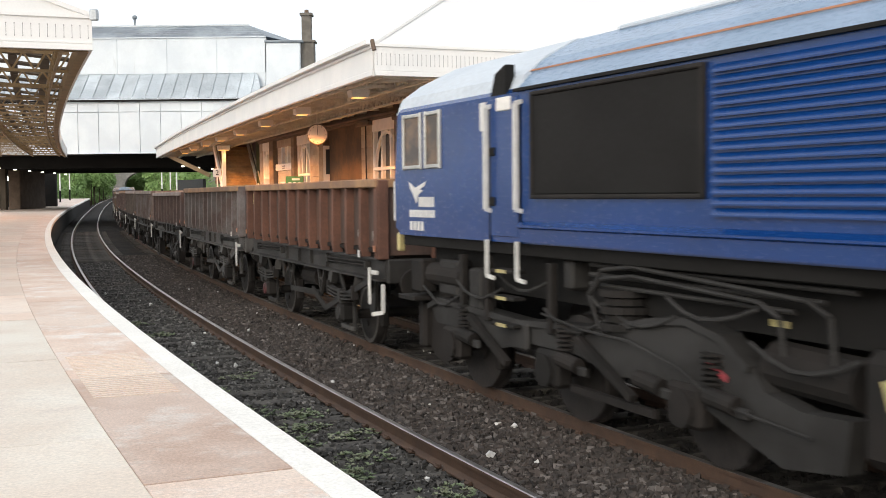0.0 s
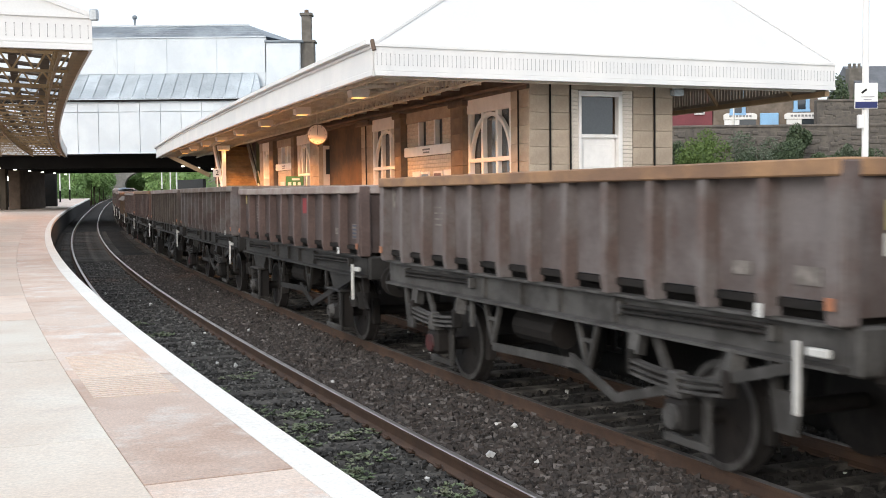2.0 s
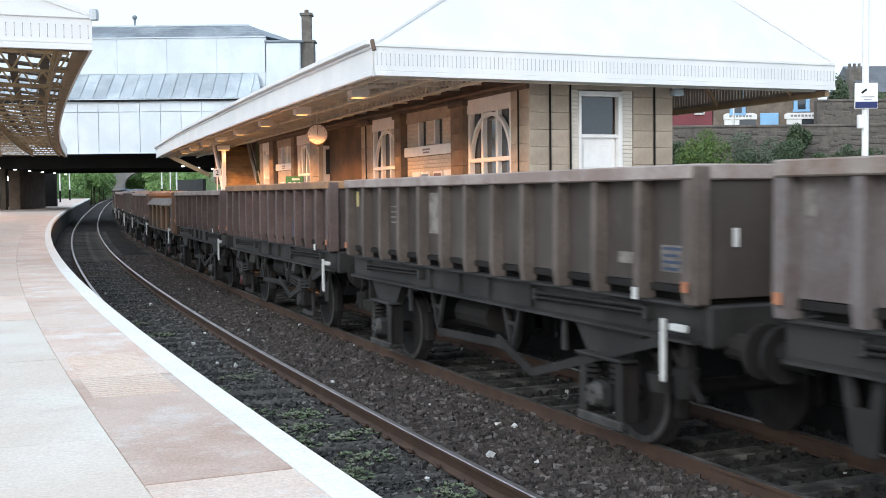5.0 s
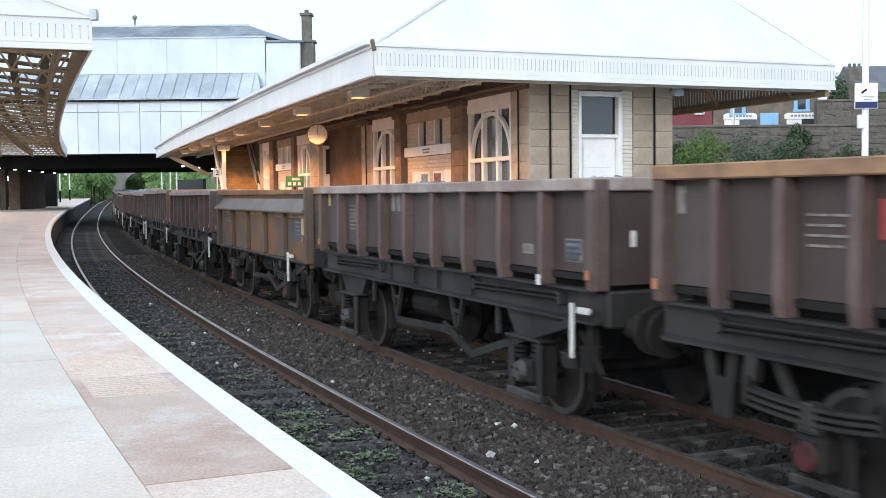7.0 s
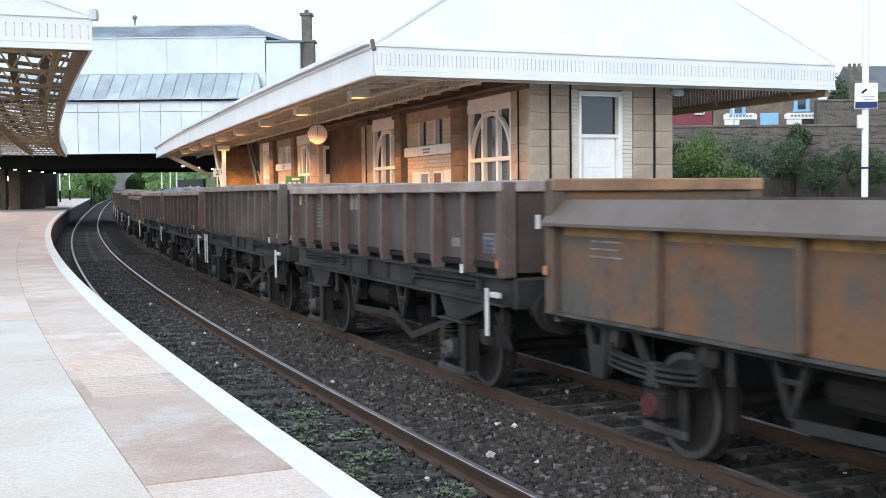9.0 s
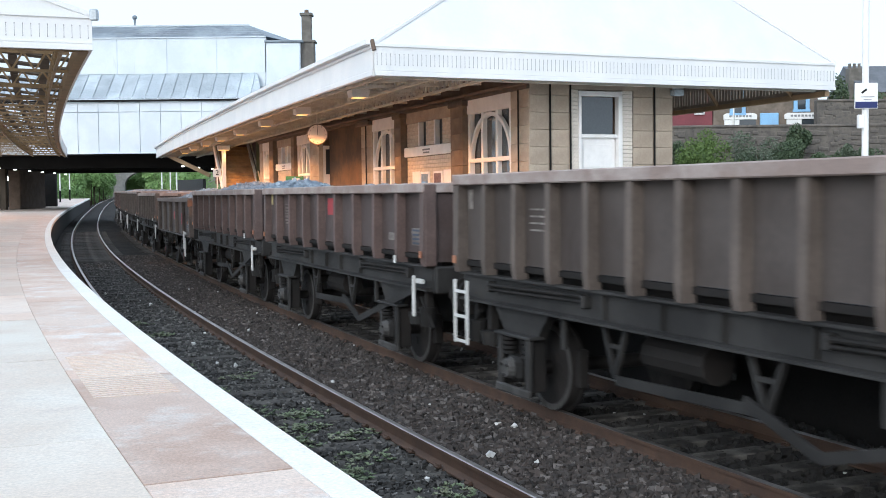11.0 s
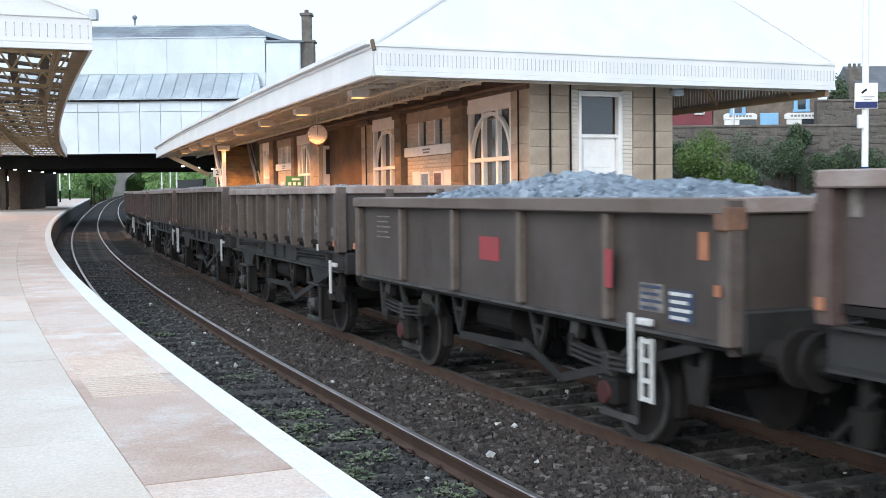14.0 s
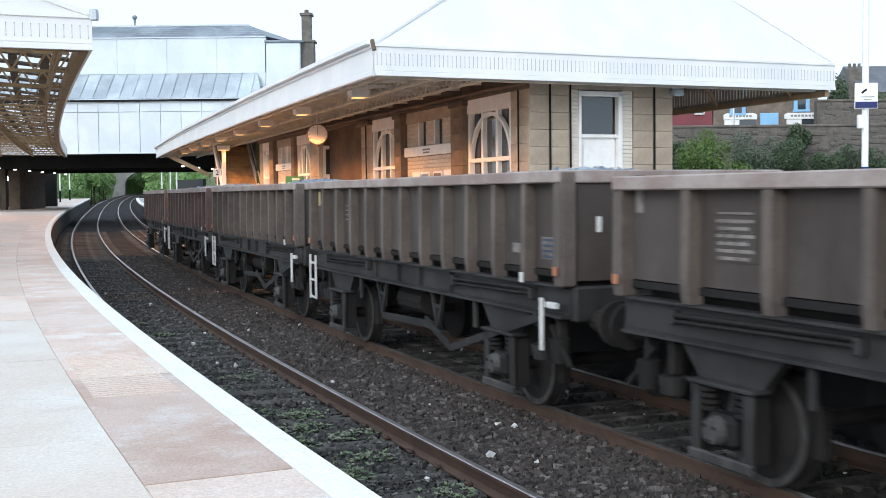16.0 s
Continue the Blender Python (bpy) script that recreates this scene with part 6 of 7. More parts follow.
# ---- loose stone: many small angular pieces in one mesh ----
def stones(name, places, size, material, seed, label, category, parent=None):
    rng = np.random.default_rng(seed)
    n = len(places)
    base = np.array([(-1, -1, -1), (1, -1, -1), (1, 1, -1), (-1, 1, -1), (-1, -1, 1), (1, -1, 1), (1, 1, 1), (-1, 1, 1)], float) * 0.5
    v = np.repeat(base[None], n, 0) * (0.7 + 0.6 * rng.random((n, 8, 1))) + rng.normal(0, 0.08, (n, 8, 3))
    v *= (size * (0.5 + 0.9 * rng.random((n, 1, 1)))) * (0.7 + 0.6 * rng.random((n, 1, 3)))
    a, b, c = (rng.random((3, n)) * 2 * np.pi)
    ca, sa, cb, sb = np.cos(a), np.sin(a), np.cos(b), np.sin(b)
    x, y, z = v[..., 0], v[..., 1], v[..., 2]
    x, y = x * ca[:, None] - y * sa[:, None], x * sa[:, None] + y * ca[:, None]
    y, z = y * cb[:, None] - z * sb[:, None], y * sb[:, None] + z * cb[:, None]
    v = np.stack([x, y, z], 2) + np.asarray(places)[:, None]
    f = np.array([(0, 3, 2, 1), (4, 5, 6, 7), (0, 1, 5, 4), (1, 2, 6, 5), (2, 3, 7, 6), (3, 0, 4, 7)])
    faces = (f[None] + 8 * np.arange(n)[:, None, None]).reshape(-1, 4)
    me = bpy.data.meshes.new(name)
    me.from_pydata(v.reshape(-1, 3).tolist(), [], faces.tolist())
    me.materials.append(material)
    ob = new(name, me)
    if parent:
        ob.parent = parent
    return tagged(ob, label, category, kind="stuff")


def island_mat(name, cols, rough=0.9):
    """Stone whose pieces differ in tone one by one."""
    m = mat(name, cols[0], cols[1], rough=rough, big=6, fine=60, bump=0.3)
    nt = m.node_tree
    n, ln = nt.nodes, nt.links
    g = n.new("ShaderNodeNewGeometry")
    r = n.new("ShaderNodeValToRGB")
    els = r.color_ramp.elements
    els[0].color, els[1].color = (*cols[0], 1), (*cols[-1], 1)
    for k, c in enumerate(cols[1:-1]):
        e = els.new((k + 1) / (len(cols) - 1))
        e.color = (*c, 1)
    ln.new(g.outputs["Random Per Island"], r.inputs[0])
    bs = n["Principled BSDF"]
    old = bs.inputs["Base Color"].links[0].from_socket
    x = n.new("ShaderNodeMix")
    x.data_type = "RGBA"
    x.inputs[0].default_value = 0.75
    ln.new(old, x.inputs[6])
    ln.new(r.outputs[0], x.inputs[7])
    ln.new(x.outputs[2], bs.inputs["Base Color"])
    return m


M_BSTONE = island_mat("ballast_stone", ((0.020, 0.020, 0.019), (0.075, 0.072, 0.068), (0.030, 0.029, 0.027), (0.26, 0.25, 0.235)))
M_BSTONE2 = island_mat("brown_ballast_stone", ((0.0187, 0.0164, 0.0148), (0.0663, 0.0546, 0.0484), (0.0343, 0.0289, 0.0257), (0.0975, 0.0780, 0.0686), (0.0351, 0.0304, 0.0273), (0.2262, 0.2028, 0.1872)))
# blackened copy of the ballast stone: shade beneath the train in its colour
M_BSTONE3 = island_mat("shade_toned_ballast_stone", ((0.0096, 0.0093, 0.0090), (0.0252, 0.0228, 0.0210), (0.0150, 0.0138, 0.0132), (0.0390, 0.0360, 0.0330)))
M_LOADSTONE = island_mat("grey_crushed_stone", ((0.1187, 0.1518, 0.1875), (0.2750, 0.3381, 0.4050), (0.1875, 0.2277, 0.2775), (0.4125, 0.4830, 0.5550)))
M_WEED = mat("weed_leaf", (0.2656, 0.2808, 0.1898), (0.1562, 0.2106, 0.1138), rough=0.7, big=5, fine=40, bump=0.1)
M_LEAF = [island_mat("shrub_leaf", ((0.0440, 0.0760, 0.0360), (0.0880, 0.1240, 0.0640), (0.0640, 0.0960, 0.0480)), 0.7),
          island_mat("bright_shrub_leaf", ((0.0720, 0.1260, 0.0270), (0.1260, 0.1890, 0.0450), (0.0900, 0.1440, 0.0360)), 0.7),
          island_mat("silvery_shrub_leaf", ((0.09, 0.12, 0.075), (0.13, 0.16, 0.11), (0.07, 0.10, 0.06)), 0.7),
          # far trees: green brightened to stand for the hazy distance
          island_mat("haze_bright_tree_leaf", ((0.1650, 0.2850, 0.0900), (0.3000, 0.4500, 0.1650), (0.2250, 0.3450, 0.1275)), 0.7)]
M_BARK = mat("bark", (0.07, 0.05, 0.035), rough=0.95)


def ballast():
    rng = np.random.default_rng(5)

    def field(n, s0, s1, bands, power=1.0):
        out = []
        for _ in range(n):
            s = s0 + (s1 - s0) * rng.random() ** power
            lo, hi, z = bands[rng.integers(len(bands))]
            p = at(s, lo + (hi - lo) * rng.random(), z + 0.03 * rng.random())
            out.append(p)
        return out
    stones("ballast_stones", field(52000, -4, 40, ((0.08, 1.75, -0.165), (0.08, 1.75, -0.165), (0.1, 1.7, -0.16)), 1.3), 0.038, M_BSTONE2, 1, "loose brown-grey ballast between the tracks", "ballast")
    stones("ballast_stones", field(38000, -4, 36, ((-1.45, -0.09, -0.19), (-2.3, -1.56, -0.20), (-1.45, -0.09, -0.19)), 1.25), 0.033, M_BSTONE, 2, "dark grimy ballast of the near track", "ballast")
    stones("ballast_stones", field(14000, -6, 26, ((1.9, 3.24, -0.2), (1.9, 3.24, -0.2), (3.4, 4.1, -0.2)), 1.2), 0.055, M_BSTONE3, 3, "ballast under the train, darkened for its shade", "ballast")
    pale = field(50, -3, 22, ((-1.4, -0.1, -0.15), (0.1, 1.7, -0.13), (1.9, 3.2, -0.16)))
    stones("pale_stones", pale, 0.034, M_LABEL, 4, "scattered pale stones and litter on ballast", "litter")


def sleepers():
    for centre, z in ((TRACK1, -0.205), (TRACK2, -0.185)):
        bm = bmesh.new()
        box(bm, (0, 0, 0), (0.26, 2.5, 0.12), None, 0.015)
        me = mesh_of(bm, "sleeper", M_SLEEPER)
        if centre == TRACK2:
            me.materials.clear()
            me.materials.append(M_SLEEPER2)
        row = empty("sleepers", "half-buried weathered sleepers beneath the rails", "sleepers", kind="structure")
        s = -16.45
        while s < 70:
            ob = new("sleeper", me)
            ob.parent = row
            ob.matrix_basis = frame_at(s, centre, z - random.uniform(0, 0.02))
            s += 0.65
        bm = bmesh.new()
        box(bm, (0, 0, 0), (0.085, 0.06, 0.03), None, 0.01)
        cyl(bm, (-0.05, 0, 0.02), (0.05, 0, 0.02), 0.011, 8)
        me = mesh_of(bm, "rail_clip", M_RAIL)
        s = -8.0
        while s < 30:
            for o in (-0.7525 - 0.11, -0.7525 + 0.11, 0.7525 - 0.11, 0.7525 + 0.11):
                ob = new("rail_clip", me)
                ob.parent = row
                ob.matrix_basis = frame_at(s, centre + o, -0.125)
            s += 0.65


def leaf_cloud(n, centre, radii, size, seed, lumps=7):
    """Triangular leaf places in an uneven cloud of clumps."""
    rng = np.random.default_rng(seed)
    c = np.asarray(centre, float)
    r = np.asarray(radii, float)
    cl = c + rng.normal(0, 0.42, (lumps, 3)) * r
    rad = 0.35 + 0.35 * rng.random(lumps)
    idx = rng.integers(0, lumps, n)
    d = rng.normal(0, 1, (n, 3))
    d /= np.linalg.norm(d, axis=1)[:, None]
    p = cl[idx] + d * (rad[idx] * rng.random(n) ** 0.35)[:, None] * r
    u = rng.normal(0, 1, (n, 3))
    u /= np.linalg.norm(u, axis=1)[:, None]
    w = np.cross(u, rng.normal(0, 1, (n, 3)))
    w /= np.linalg.norm(w, axis=1)[:, None]
    s = size * (0.6 + 0.8 * rng.random((n, 1)))
    return np.stack([p - u * s, p + w * s * 0.55, p + u * s, p - w * s * 0.55], 1)


def leaf_mesh(name, quads, material):
    n = len(quads)
    me = bpy.data.meshes.new(name)
    me.from_pydata(quads.reshape(-1, 3).tolist(), [], (np.arange(4 * n).reshape(n, 4)).tolist())
    me.materials.append(material)
    return me


def shrub(c, radii, k, seed, n=2200, leaf=0.10, name="shrub", label="dense green shrub growing before the stone wall", trunk=None):
    top = empty(name, label, "shrub" if name == "shrub" else "tree", "trackside greenery")
    part("trunk", cylbm((c[0], c[1], trunk if trunk is not None else -0.65), (c[0], c[1], c[2]), 0.12, 8, 0.05), M_BARK, top)
    for j in range(3):
        a = j * 2.1 + seed
        part("limb", cylbm((c[0], c[1], c[2] - radii[2] * 0.6), (c[0] + radii[0] * 0.6 * math.cos(a), c[1] + radii[1] * 0.6 * math.sin(a), c[2] + radii[2] * 0.3), 0.06, 6, 0.02), M_BARK, top)
    ob = new("crown", leaf_mesh("crown", leaf_cloud(n, c, radii, leaf, seed), M_LEAF[k]))
    ob.parent = top
    return top


def weeds():
    rng = random.Random(4)
    for s, o, n in ((12.6, -0.9, 26), (4.6, -0.55, 40), (3.9, -0.75, 34), (3.2, -1.0, 30), (5.4, -1.9, 26), (1.9, -0.95, 34), (2.4, -0.6, 24), (6.4, -1.2, 20), (0.9, -0.35, 18), (14.5, -1.1, 16), (-0.2, -0.6, 20), (5.0, -1.0, 26), (3.4, -0.35, 20), (7.5, -0.6, 14), (1.4, -1.25, 22), (8.6, -1.3, 14), (4.2, -2.0, 20)):
        c = at(s, o, -0.17)
        top = empty("weed", "small green weed growing in the ballast", "weed", "weeds in the ballast", m=Matrix.Translation(c))
        quads = []
        for i in range(n * 2):
            a, r = rng.uniform(0, 6.28), rng.uniform(0, 1) ** 0.8 * 0.30
            b = Vector((r * math.cos(a), r * math.sin(a), rng.uniform(0, 0.05)))
            lift = rng.uniform(0.25, 1.1)
            for j in range(rng.randrange(9, 16)):
                a = rng.uniform(0, 6.28)
                u = Vector((math.cos(a), math.sin(a), rng.uniform(0.3, 1.0) * lift)) * rng.uniform(0.022, 0.055)
                w = Vector((-math.sin(a), math.cos(a), rng.uniform(-0.3, 0.3))) * rng.uniform(0.006, 0.013)
                quads.append([b, b + u * 0.55 + w, b + u - Vector((0, 0, 0.006)), b + u * 0.55 - w])
        ob = new("leaves", leaf_mesh("leaves", np.array([[list(p) for p in q] for q in quads]), M_WEED))
        ob.parent = top


# ---- beyond the island: wall, shrubs, shops ----
M_RUBBLE = mat("dark_rubble_wall", (0.17, 0.15, 0.13), (0.11, 0.10, 0.09), rough=0.95, big=1.6, fine=5, bump=0.9, grime=(0.07, 0.06, 0.055), grime_at=0.55)
M_SHOP = mat("brown_stone_front", (0.22, 0.175, 0.14), (0.16, 0.13, 0.10), rough=0.9, big=1.5, fine=5, bump=0.6, grime=(0.10, 0.08, 0.065), grime_at=0.57)
M_MAROON = mat("maroon_render", (0.22, 0.06, 0.07), (0.18, 0.05, 0.06), rough=0.8, big=0.5, fine=12)
M_SKYBLUE = mat("light_blue_paint", (0.30, 0.55, 0.82), (0.28, 0.50, 0.76), rough=0.5, bump=0.02)
M_ROOFHOUSE = mat("house_slates", (0.16, 0.17, 0.19), (0.12, 0.13, 0.145), rough=0.7, big=0.7, fine=8, bump=0.3)


def blocky_wall(name, x0, x1, y, z0, z1, thick, label):
    top = empty(name, label, "wall", kind="structure")
    part("wall_core", boxbm(((x0 + x1) / 2, y + thick / 2, (z0 + z1) / 2), (x1 - x0, thick, z1 - z0)), M_RUBBLE, top)
    part("wall_coping", boxbm(((x0 + x1) / 2, y + thick / 2, z1 + 0.06), (x1 - x0, thick + 0.14, 0.14), None, 0.03), M_RUBBLE, top)
    rng = random.Random(7)
    cache = [mesh_of(boxbm((0, 0, 0), (0.3 + 0.13 * k, 0.08, 0.2 + 0.03 * (k % 3)), None, 0.03), "stone", M_RUBBLE) for k in range(5)]
    for i in range(280):
        ob = new("stone", cache[rng.randrange(5)])
        ob.parent = top
        ob.location = (rng.uniform(max(11, x0 + 0.5), 30), y - 0.01, rng.uniform(max(3.2, z0 + 0.6), z1 - 0.15))
    return top


def background():
    blocky_wall("retaining_wall", -2, 70, 60.0, -0.8, 5.82, 0.8, "long dark rubble retaining wall behind the shrubs")
    blocky_wall("street_wall", 22.0, 70, 66.0, 5.0, 7.62, 0.6, "grey rubble street wall behind the railway")
    bank = bmesh.new()
    extrude(bank, [(60.5, -0.7), (60.5, 5.6), (140, 6.0), (140, -0.7)], 0, -10, 90)
    tagged(part("street_bank", bank, M_GROUND), "raised street ground behind the retaining wall", "ground", kind="structure")
    sh = empty("stone_shop", "two-storey brown stone shop with light blue windows", "shop")
    Y = 68.0
    part("wall", boxbm((19.55, Y + 4, 7.8), (6.3, 8, 4.8)), M_SHOP, sh)
    bm = bmesh.new()
    extrude(bm, [(Y - 0.3, 10.2), (Y + 4, 11.0), (Y + 8.3, 10.2)], 0, 16.3, 22.8)
    part("roof", bm, M_ROOFHOUSE, sh)
    for x, z, w_, h_ in ((17.85, 7.75, 0.72, 1.35), (21.7, 8.0, 0.72, 1.5)):
        wn_ = part("window", boxbm((x, Y - 0.02, z), (w_, 0.06, h_)), M_GLASS, sh)
        bm = bmesh.new()
        for dx in (-1, 1):
            box(bm, (x + dx * w_ / 2, Y - 0.05, z), (0.22, 0.14, h_ + 0.1), None, 0.01)
        box(bm, (x, Y - 0.05, z - h_ / 2), (w_ + 0.3, 0.16, 0.14), None, 0.01)
        box(bm, (x, Y - 0.05, z), (w_, 0.1, 0.06))
        part("window_frame", bm, M_SKYBLUE, wn_, "light blue frame")
    for x, w_, z in ((18.0, 2.0, 6.93), (21.75, 2.15, 6.93)):
        bm = bmesh.new()
        poly = [(x - w_ / 2, z - 0.17), (x - w_ / 2, z + 0.1), (x - w_ * 0.42, z + 0.2), (x + w_ * 0.42, z + 0.2), (x + w_ / 2, z + 0.1), (x + w_ / 2, z - 0.17)]
        extrude(bm, [(a, b) for a, b in poly], 1, Y - 0.12, Y + 0.02)
        f_ = part("fascia_sign", bm, M_FRAME, sh, "white shop sign")
        for i in range(7):
            part("lettering", boxbm((x - w_ * 0.3 + i * w_ * 0.1, Y - 0.125, z + 0.02), (w_ * 0.07, 0.01, 0.12)), M_SLOT, f_)
        part("shop_window", boxbm((x + 0.35, Y - 0.03, z - 0.55), (w_ * 0.6, 0.06, 0.7)), M_GLASS, sh)
        part("shop_panel", boxbm((x - 0.5, Y - 0.05, z - 0.5), (0.9, 0.08, 0.6)), M_FRAME, sh)
    part("doorway", boxbm((19.75, Y - 0.06, 6.7), (1.1, 0.2, 0.85), None, 0.03), M_SKYBLUE, sh, "light blue door head")
    part("drainpipe", cylbm((17.6, Y - 0.1, 5.6), (17.6, Y - 0.1, 10.4), 0.06, 8), M_SILVER, sh)
    rh = empty("maroon_house", "maroon rendered house beside the stone shop", "house")
    part("wall", boxbm((11.7, Y + 4, 7.6), (9.3, 7.9, 4.4)), M_MAROON, rh)
    part("roof", boxbm((11.7, Y + 4, 9.9), (9.2, 8.3, 0.2)), M_ROOFHOUSE, rh)
    w_ = part("window", boxbm((15.55, Y + 0.0, 7.5), (0.5, 0.1, 0.7)), M_GLASS, rh)
    bm = bmesh.new()
    for dx in (-0.27, 0.27):
        box(bm, (15.55 + dx, Y - 0.04, 7.5), (0.08, 0.1, 0.8))
    for dz in (-0.38, 0, 0.38):
        box(bm, (15.55, Y - 0.04, 7.5 + dz), (0.6, 0.1, 0.08))
    part("window_frame", bm, M_FRAME, w_)
    gh = empty("slate_house", "grey stone house with slate roof beyond the street", "house")
    part("wall", boxbm((39.0, 96, 8.2), (9, 8, 4.6)), M_SHOP, gh)
    bm = bmesh.new()
    extrude(bm, [(91.6, 10.4), (96, 13.0), (100.4, 10.4)], 0, 34.2, 43.8)
    part("roof", bm, M_ROOFHOUSE, gh)
    part("chimney", boxbm((34.4, 94, 10.9), (1.15, 0.9, 3.4), None, 0.03), M_CHIM, gh)
    for k in range(3):
        part("chimney_pot", cylbm((34.0 + 0.4 * k, 94, 12.6), (34.0 + 0.4 * k, 94, 13.0), 0.13, 8), M_CHIM, gh)
    rng = random.Random(11)
    i = 0
    for x in np.arange(9.5, 34, 0.95):
        k = 1 if i in (4, 5) else (2 if i in (7, 12) else 0)
        shrub((float(x), 56.8 + rng.uniform(-1, 1.2), rng.uniform(2.7, 4.1)), (rng.uniform(0.7, 1.1), 1.0, rng.uniform(0.9, 1.4)), k, 20 + i, 5600, 0.055)
        i += 1
    shrub((12.0, 52.5, 3.4), (1.5, 1.2, 1.3), 1, 61, 6500, 0.06, label="bright yellow-green shrub growing before the stone wall")
    shrub((13.9, 53.5, 3.0), (1.2, 1.0, 1.2), 2, 62, 5000, 0.06, label="silvery green shrub growing before the stone wall")
    shrub((18.4, 58.6, 4.5), (0.7, 0.7, 1.2), 0, 63, 3600, 0.07)
    shrub((29.8, 85.0, 9.1), (1.1, 1.0, 1.9), 0, 64, 2500, 0.11, "tree", "dark green tree beyond the street wall", 5.6)
    shrub((32.4, 85.0, 8.6), (1.5, 1.2, 1.3), 0, 65, 1700, 0.15, "tree", "dark green tree beyond the street wall", 5.6)


# ---- beyond the footbridge: cutting, arch bridge, trees, posts ----
# rubble grey made paler, as haze over the distant bridge
M_ARCH = mat("haze_paled_masonry", (0.30, 0.29, 0.27), (0.22, 0.215, 0.20), rough=0.9, big=0.6, fine=4, bump=0.5)


def far_end():
    c = at(300, 2.4)
    d = (at(304, 2.4) - c).normalized()
    r = Vector((d.y, -d.x, 0))
    q = Matrix((r, d, Vector((0, 0, 1)))).transposed().to_3x3()
    ab = empty("arch_bridge", "distant stone arch road bridge over the tracks", "bridge")
    bm = bmesh.new()
    w, hgt = 4.6, 4.8
    z0 = c.z - 1
    outer = [(-22, z0), (-22, c.z + 8.2), (22, c.z + 8.2), (22, z0), (w, z0)]
    arch = [(w * math.cos(math.pi * i / 14), c.z + 2.2 + hgt * 0.75 * math.sin(math.pi * i / 14)) for i in range(15)]
    poly = outer + arch + [(-w, z0)]
    extrude(bm, poly, 1, 0, 6)
    for v in bm.verts:
        v.co = Vector((c.x, c.y, 0)) + r * v.co.x + d * v.co.y + Vector((0, 0, v.co.z))
    part("arch_wall", bm, M_ARCH, ab)
    part("parapet", boxbm(c + Vector((0, 0, 8.6)) + d * 3, (44, 6.4, 0.8), q, 0.05), M_RUBBLE, ab)
    for side, lab in ((-1, "grassy cutting bank beside the line"), (1, "grassy cutting bank beside the line")):
        bm = bmesh.new()
        o0, o1 = (-9.5, -26) if side < 0 else (13.0, 30)
        sweep(bm, [(o0, -0.7), (o1, 8.0), (o1, -0.7)], 168, 306, 8)
        tagged(part("cutting_bank", bm, M_LEAFBANK), lab, "embankment", kind="structure")
    rng = random.Random(3)
    for i in range(26):
        s = rng.uniform(185, 250)
        side = -1 if i % 2 else 1
        o = side * rng.uniform(6.0, 12) + (2.5 if side > 0 else -0.5)
        p = at(s, o, rng.uniform(1.2, 4.2))
        shrub(tuple(p), (2.8, 2.8, 3.0), 3, 100 + i, 1500, 0.26, "tree", "leafy green tree on the cutting side", -0.7)
    for i in range(20):
        p = at(rng.uniform(240, 292), -rng.uniform(3.9, 11), rng.uniform(1.0, 6.5))
        shrub(tuple(p), (2.2, 2.2, 2.4), 3, 170 + i, 1500, 0.24, "tree", "leafy green tree on the cutting side", -0.7)
    for i in range(12):
        p = at(rng.uniform(240, 252), (-1 if i % 2 else 1) * rng.uniform(8, 19) + 4, rng.uniform(3.5, 7.0))
        shrub(tuple(p), (3.0, 2.6, 2.6), 3, 150 + i, 1500, 0.24, "tree", "leafy green tree before the arch bridge", -0.7)
    for i in range(14):
        p = at(311 + rng.uniform(0, 16), -26 + i * 4.2, rng.uniform(3, 6))
        shrub(tuple(p), (3.4, 3.0, 4.0), 3, 200 + i, 1300, 0.34, "tree", "leafy green tree beyond the arch bridge", -0.7)
    q_ = []
    for i in range(60):
        a = at(310 + rng.uniform(0, 18), rng.uniform(-34, 40), rng.uniform(1, 9))
        q_.append(leaf_cloud(420, a, (4.0, 3.5, 3.6), 0.4, 400 + i))
    woods = new("far_woods", leaf_mesh("far_woods", np.concatenate(q_), M_LEAF[3]))
    tagged(woods, "leafy green woodland behind the arch bridge", "woods", kind="stuff")
    hill = bmesh.new()
    sweep(hill, [(-60, -3), (-60, 5), (-20, 4.0), (20, 4.0), (60, 6), (60, -3)], 316, 328, 6)
    tagged(part("far_hillside", hill, M_LEAFBANK), "green hillside closing the view", "hillside", kind="structure")
    first = None
    for s, o in ((112, -4.9), (122, -4.9), (136, -4.9), (150, -4.4), (122, 8.2), (138, 8.2), (152, 7.6)):
        p = at(s, o, PLAT)
        if first is None:
            first = empty("lamp_post", "slim pale platform lamp post with dark foot", "lamp post", "far lamp posts", m=Matrix.Translation(p))
            part("pole", cylbm((0, 0, 0), (0, 0, 5.2), 0.08, 10), M_FRAME, first)
            part("foot", cylbm((0, 0, 0), (0, 0, 1.4), 0.1, 10), M_BLACK, first)
            part("lantern", boxbm((0.2, 0, 5.2), (0.6, 0.25, 0.14), None, 0.03), M_LAMPBODY, first)
        else:
            copy_thing(first, Matrix.Translation(p))
    hut = empty("platform_fence", "grey boundary wall along the far platform", "wall", kind="structure")
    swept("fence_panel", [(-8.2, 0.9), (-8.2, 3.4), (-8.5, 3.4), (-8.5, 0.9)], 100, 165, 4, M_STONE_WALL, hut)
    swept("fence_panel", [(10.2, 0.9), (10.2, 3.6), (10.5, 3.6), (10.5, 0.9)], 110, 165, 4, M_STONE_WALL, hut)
    wr = empty("waiting_shelter", "dim brown platform shelter beneath the footbridge with lit windows", "shelter")
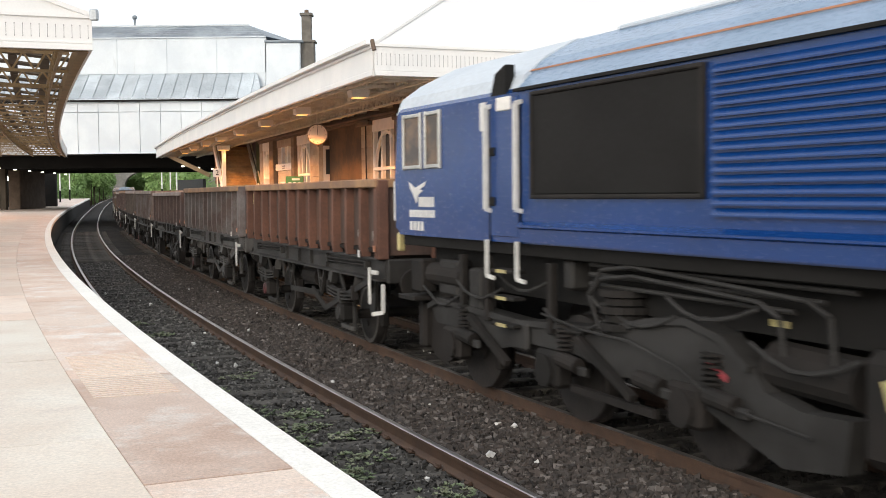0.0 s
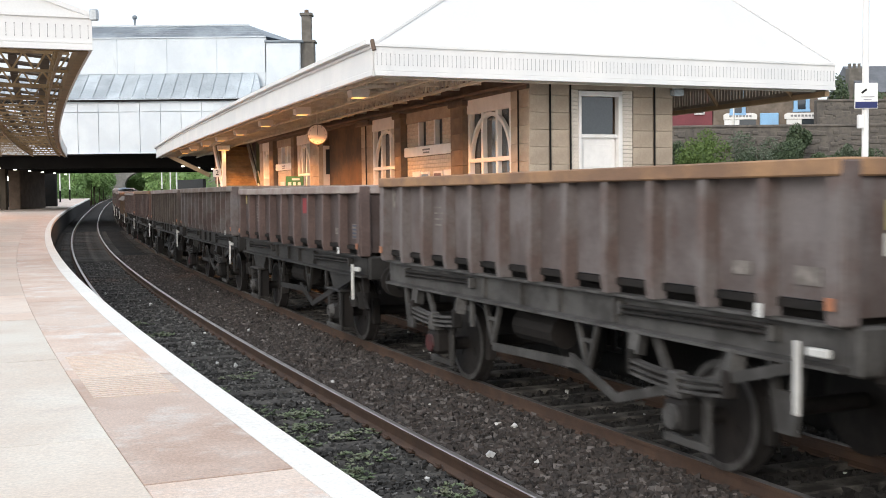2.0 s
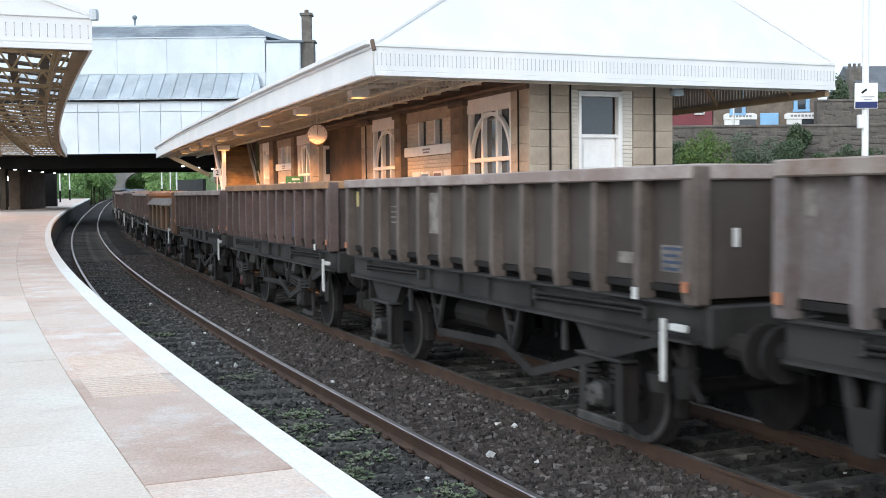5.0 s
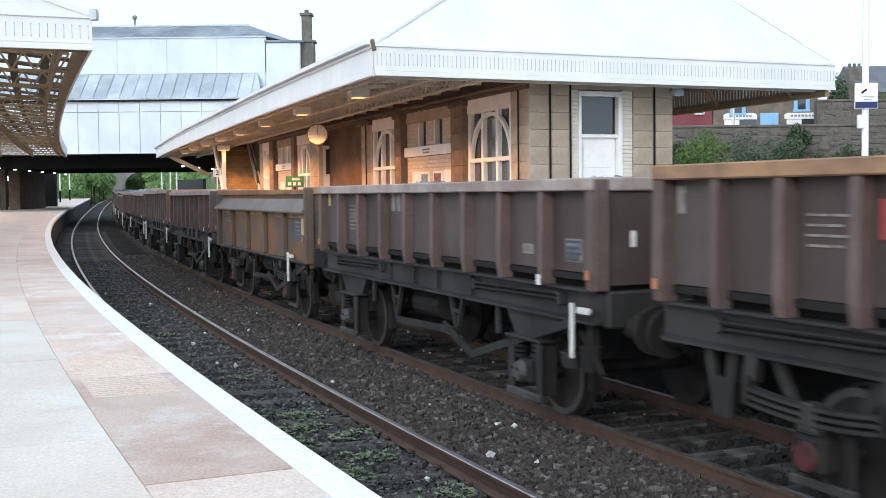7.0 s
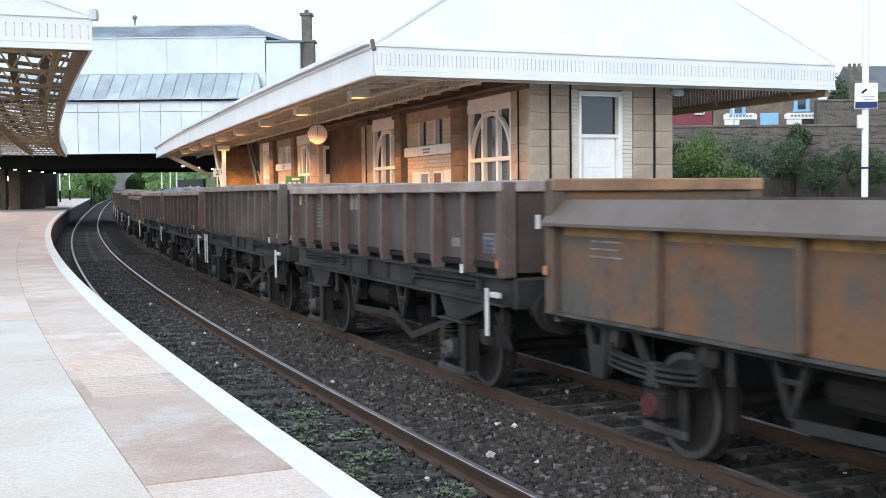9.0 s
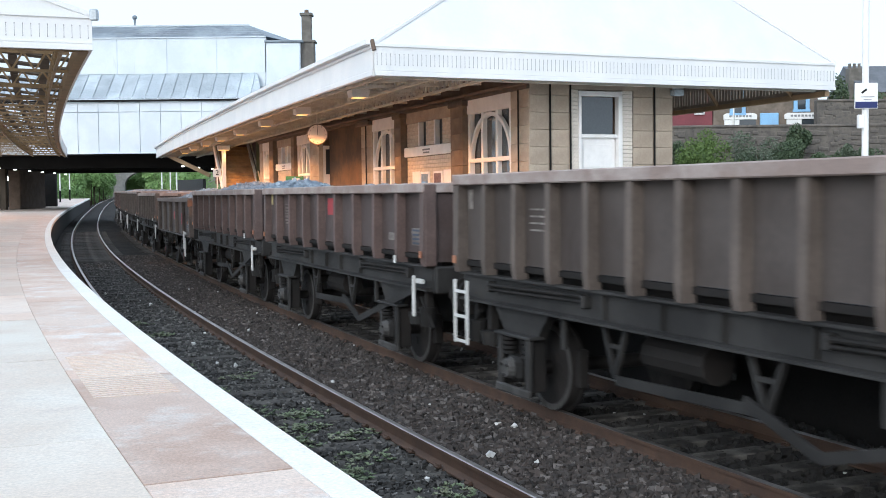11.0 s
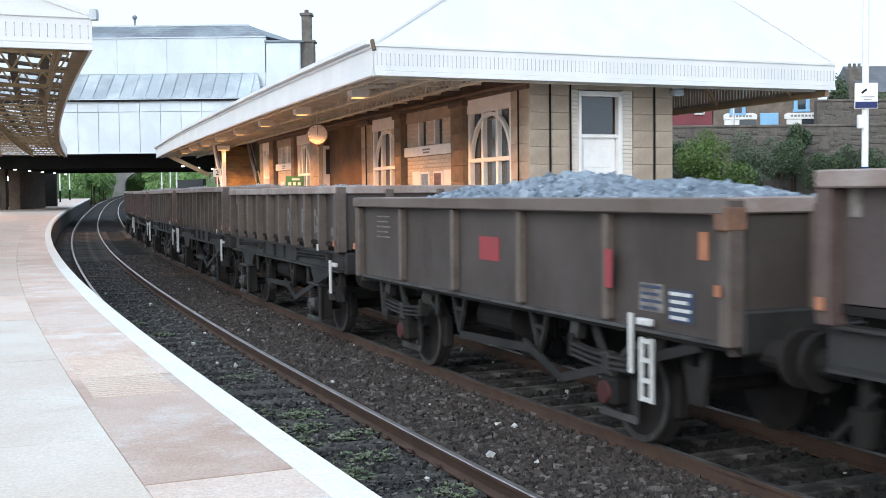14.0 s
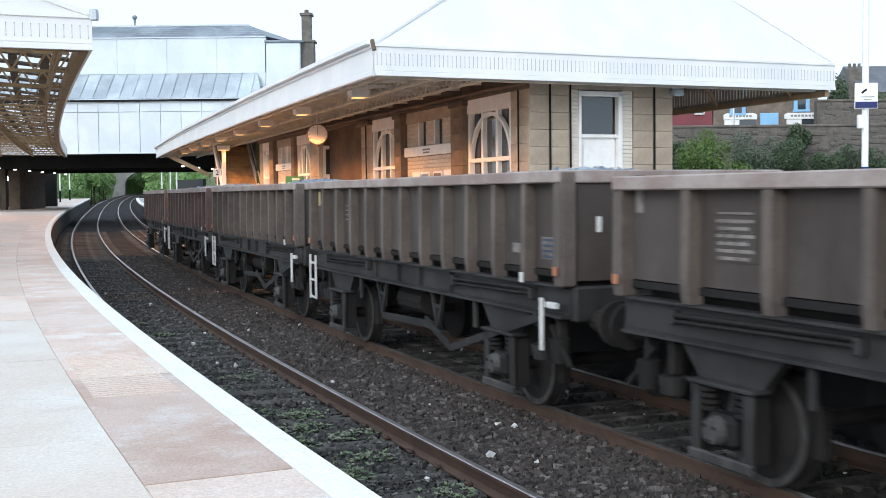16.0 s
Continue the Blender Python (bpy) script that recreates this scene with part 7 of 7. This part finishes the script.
    for s in (76, 84, 92):
        p = at(s, -7.4, PLAT)
        part("column", boxbm(p + Vector((0, 0, 1.9)), (0.45, 0.45, 3.8), None, 0.03), M_SOFFIT, wr)
    p = at(108, -9.6, PLAT)
    part("back_wall", boxbm(p + Vector((0, 0, 1.9)), (12.0, 0.3, 3.8)), M_STONE_WALL, wr)
    for k in range(3):
        part("strip_light", boxbm(p + Vector((0.2 + 1.1 * k, -0.3, 2.75 - 0.05 * k)), (0.75, 0.1, 0.4)), M_COOL, wr, "bright strip light")


M_LEAFBANK = mat("grass_bank", (0.13, 0.20, 0.06), (0.08, 0.13, 0.04), rough=1.0, big=0.4, fine=3, bump=0.8)


# ---- the place ----
station_building()
island_canopy()
near_canopy()
lamps()
clock()
footbridge()
stairs()
sign_pole()
background()
far_end()

# ---- the train ----
PROTO = {}
TRAIN = []
for k_, spec in enumerate(CONSIST):
    TRAIN.append(make_wagon(k_, spec))
for k_, spec in enumerate(CONSIST):
    dress(k_, TRAIN[k_], spec)
LOCO, LOCO_AXLES = locomotive()

# ---- loose stone, sleepers, weeds, paving ----
ballast()
weeds()
sleepers()
build_paving()


def vehicle_pose(s_lead, ln, a):
    """The pose of a vehicle whose leading end is at s_lead, its axles or bogies on the track's curve."""
    p, q = at(s_lead + a, TRACK2), at(s_lead + ln - a, TRACK2)
    d = (p - q).normalized()
    y = Vector((0, 0, 1)).cross(d).normalized()
    m = Matrix((d, y, d.cross(y))).transposed().to_4x4()
    m.translation = p + d * a
    return m


def rolling(ws, r, n=240):
    """A wheelset that turns as its vehicle runs."""
    home = ws.location.copy()
    rows = []
    for i in range(n + 1):
        t = i / 15
        rows.append((t, Matrix.Translation(home) @ Matrix.Rotation(travelled(t) / r, 4, "Y")))
    walk(ws, rows)


def motions():
    steps = [0.5 * i for i in range(33)]
    for k, w in enumerate(TRAIN):
        walk(w, [(t, vehicle_pose(LEAD0 + PITCH * k - travelled(t), 8.65, 1.62)) for t in steps])
        for c in w.children:
            if c.name.startswith("wheelset"):
                rolling(c, 0.46)
    loco_rows = []
    for t in steps:
        m = vehicle_pose(LOCO_END - 21.3 - travelled(t), 21.3, 3.9)
        loco_rows.append((t, m @ Matrix.Translation((-21.3, 0, 0))))
    walk(LOCO, loco_rows)
    for c in LOCO_AXLES:
        rolling(c, 0.533)


motions()
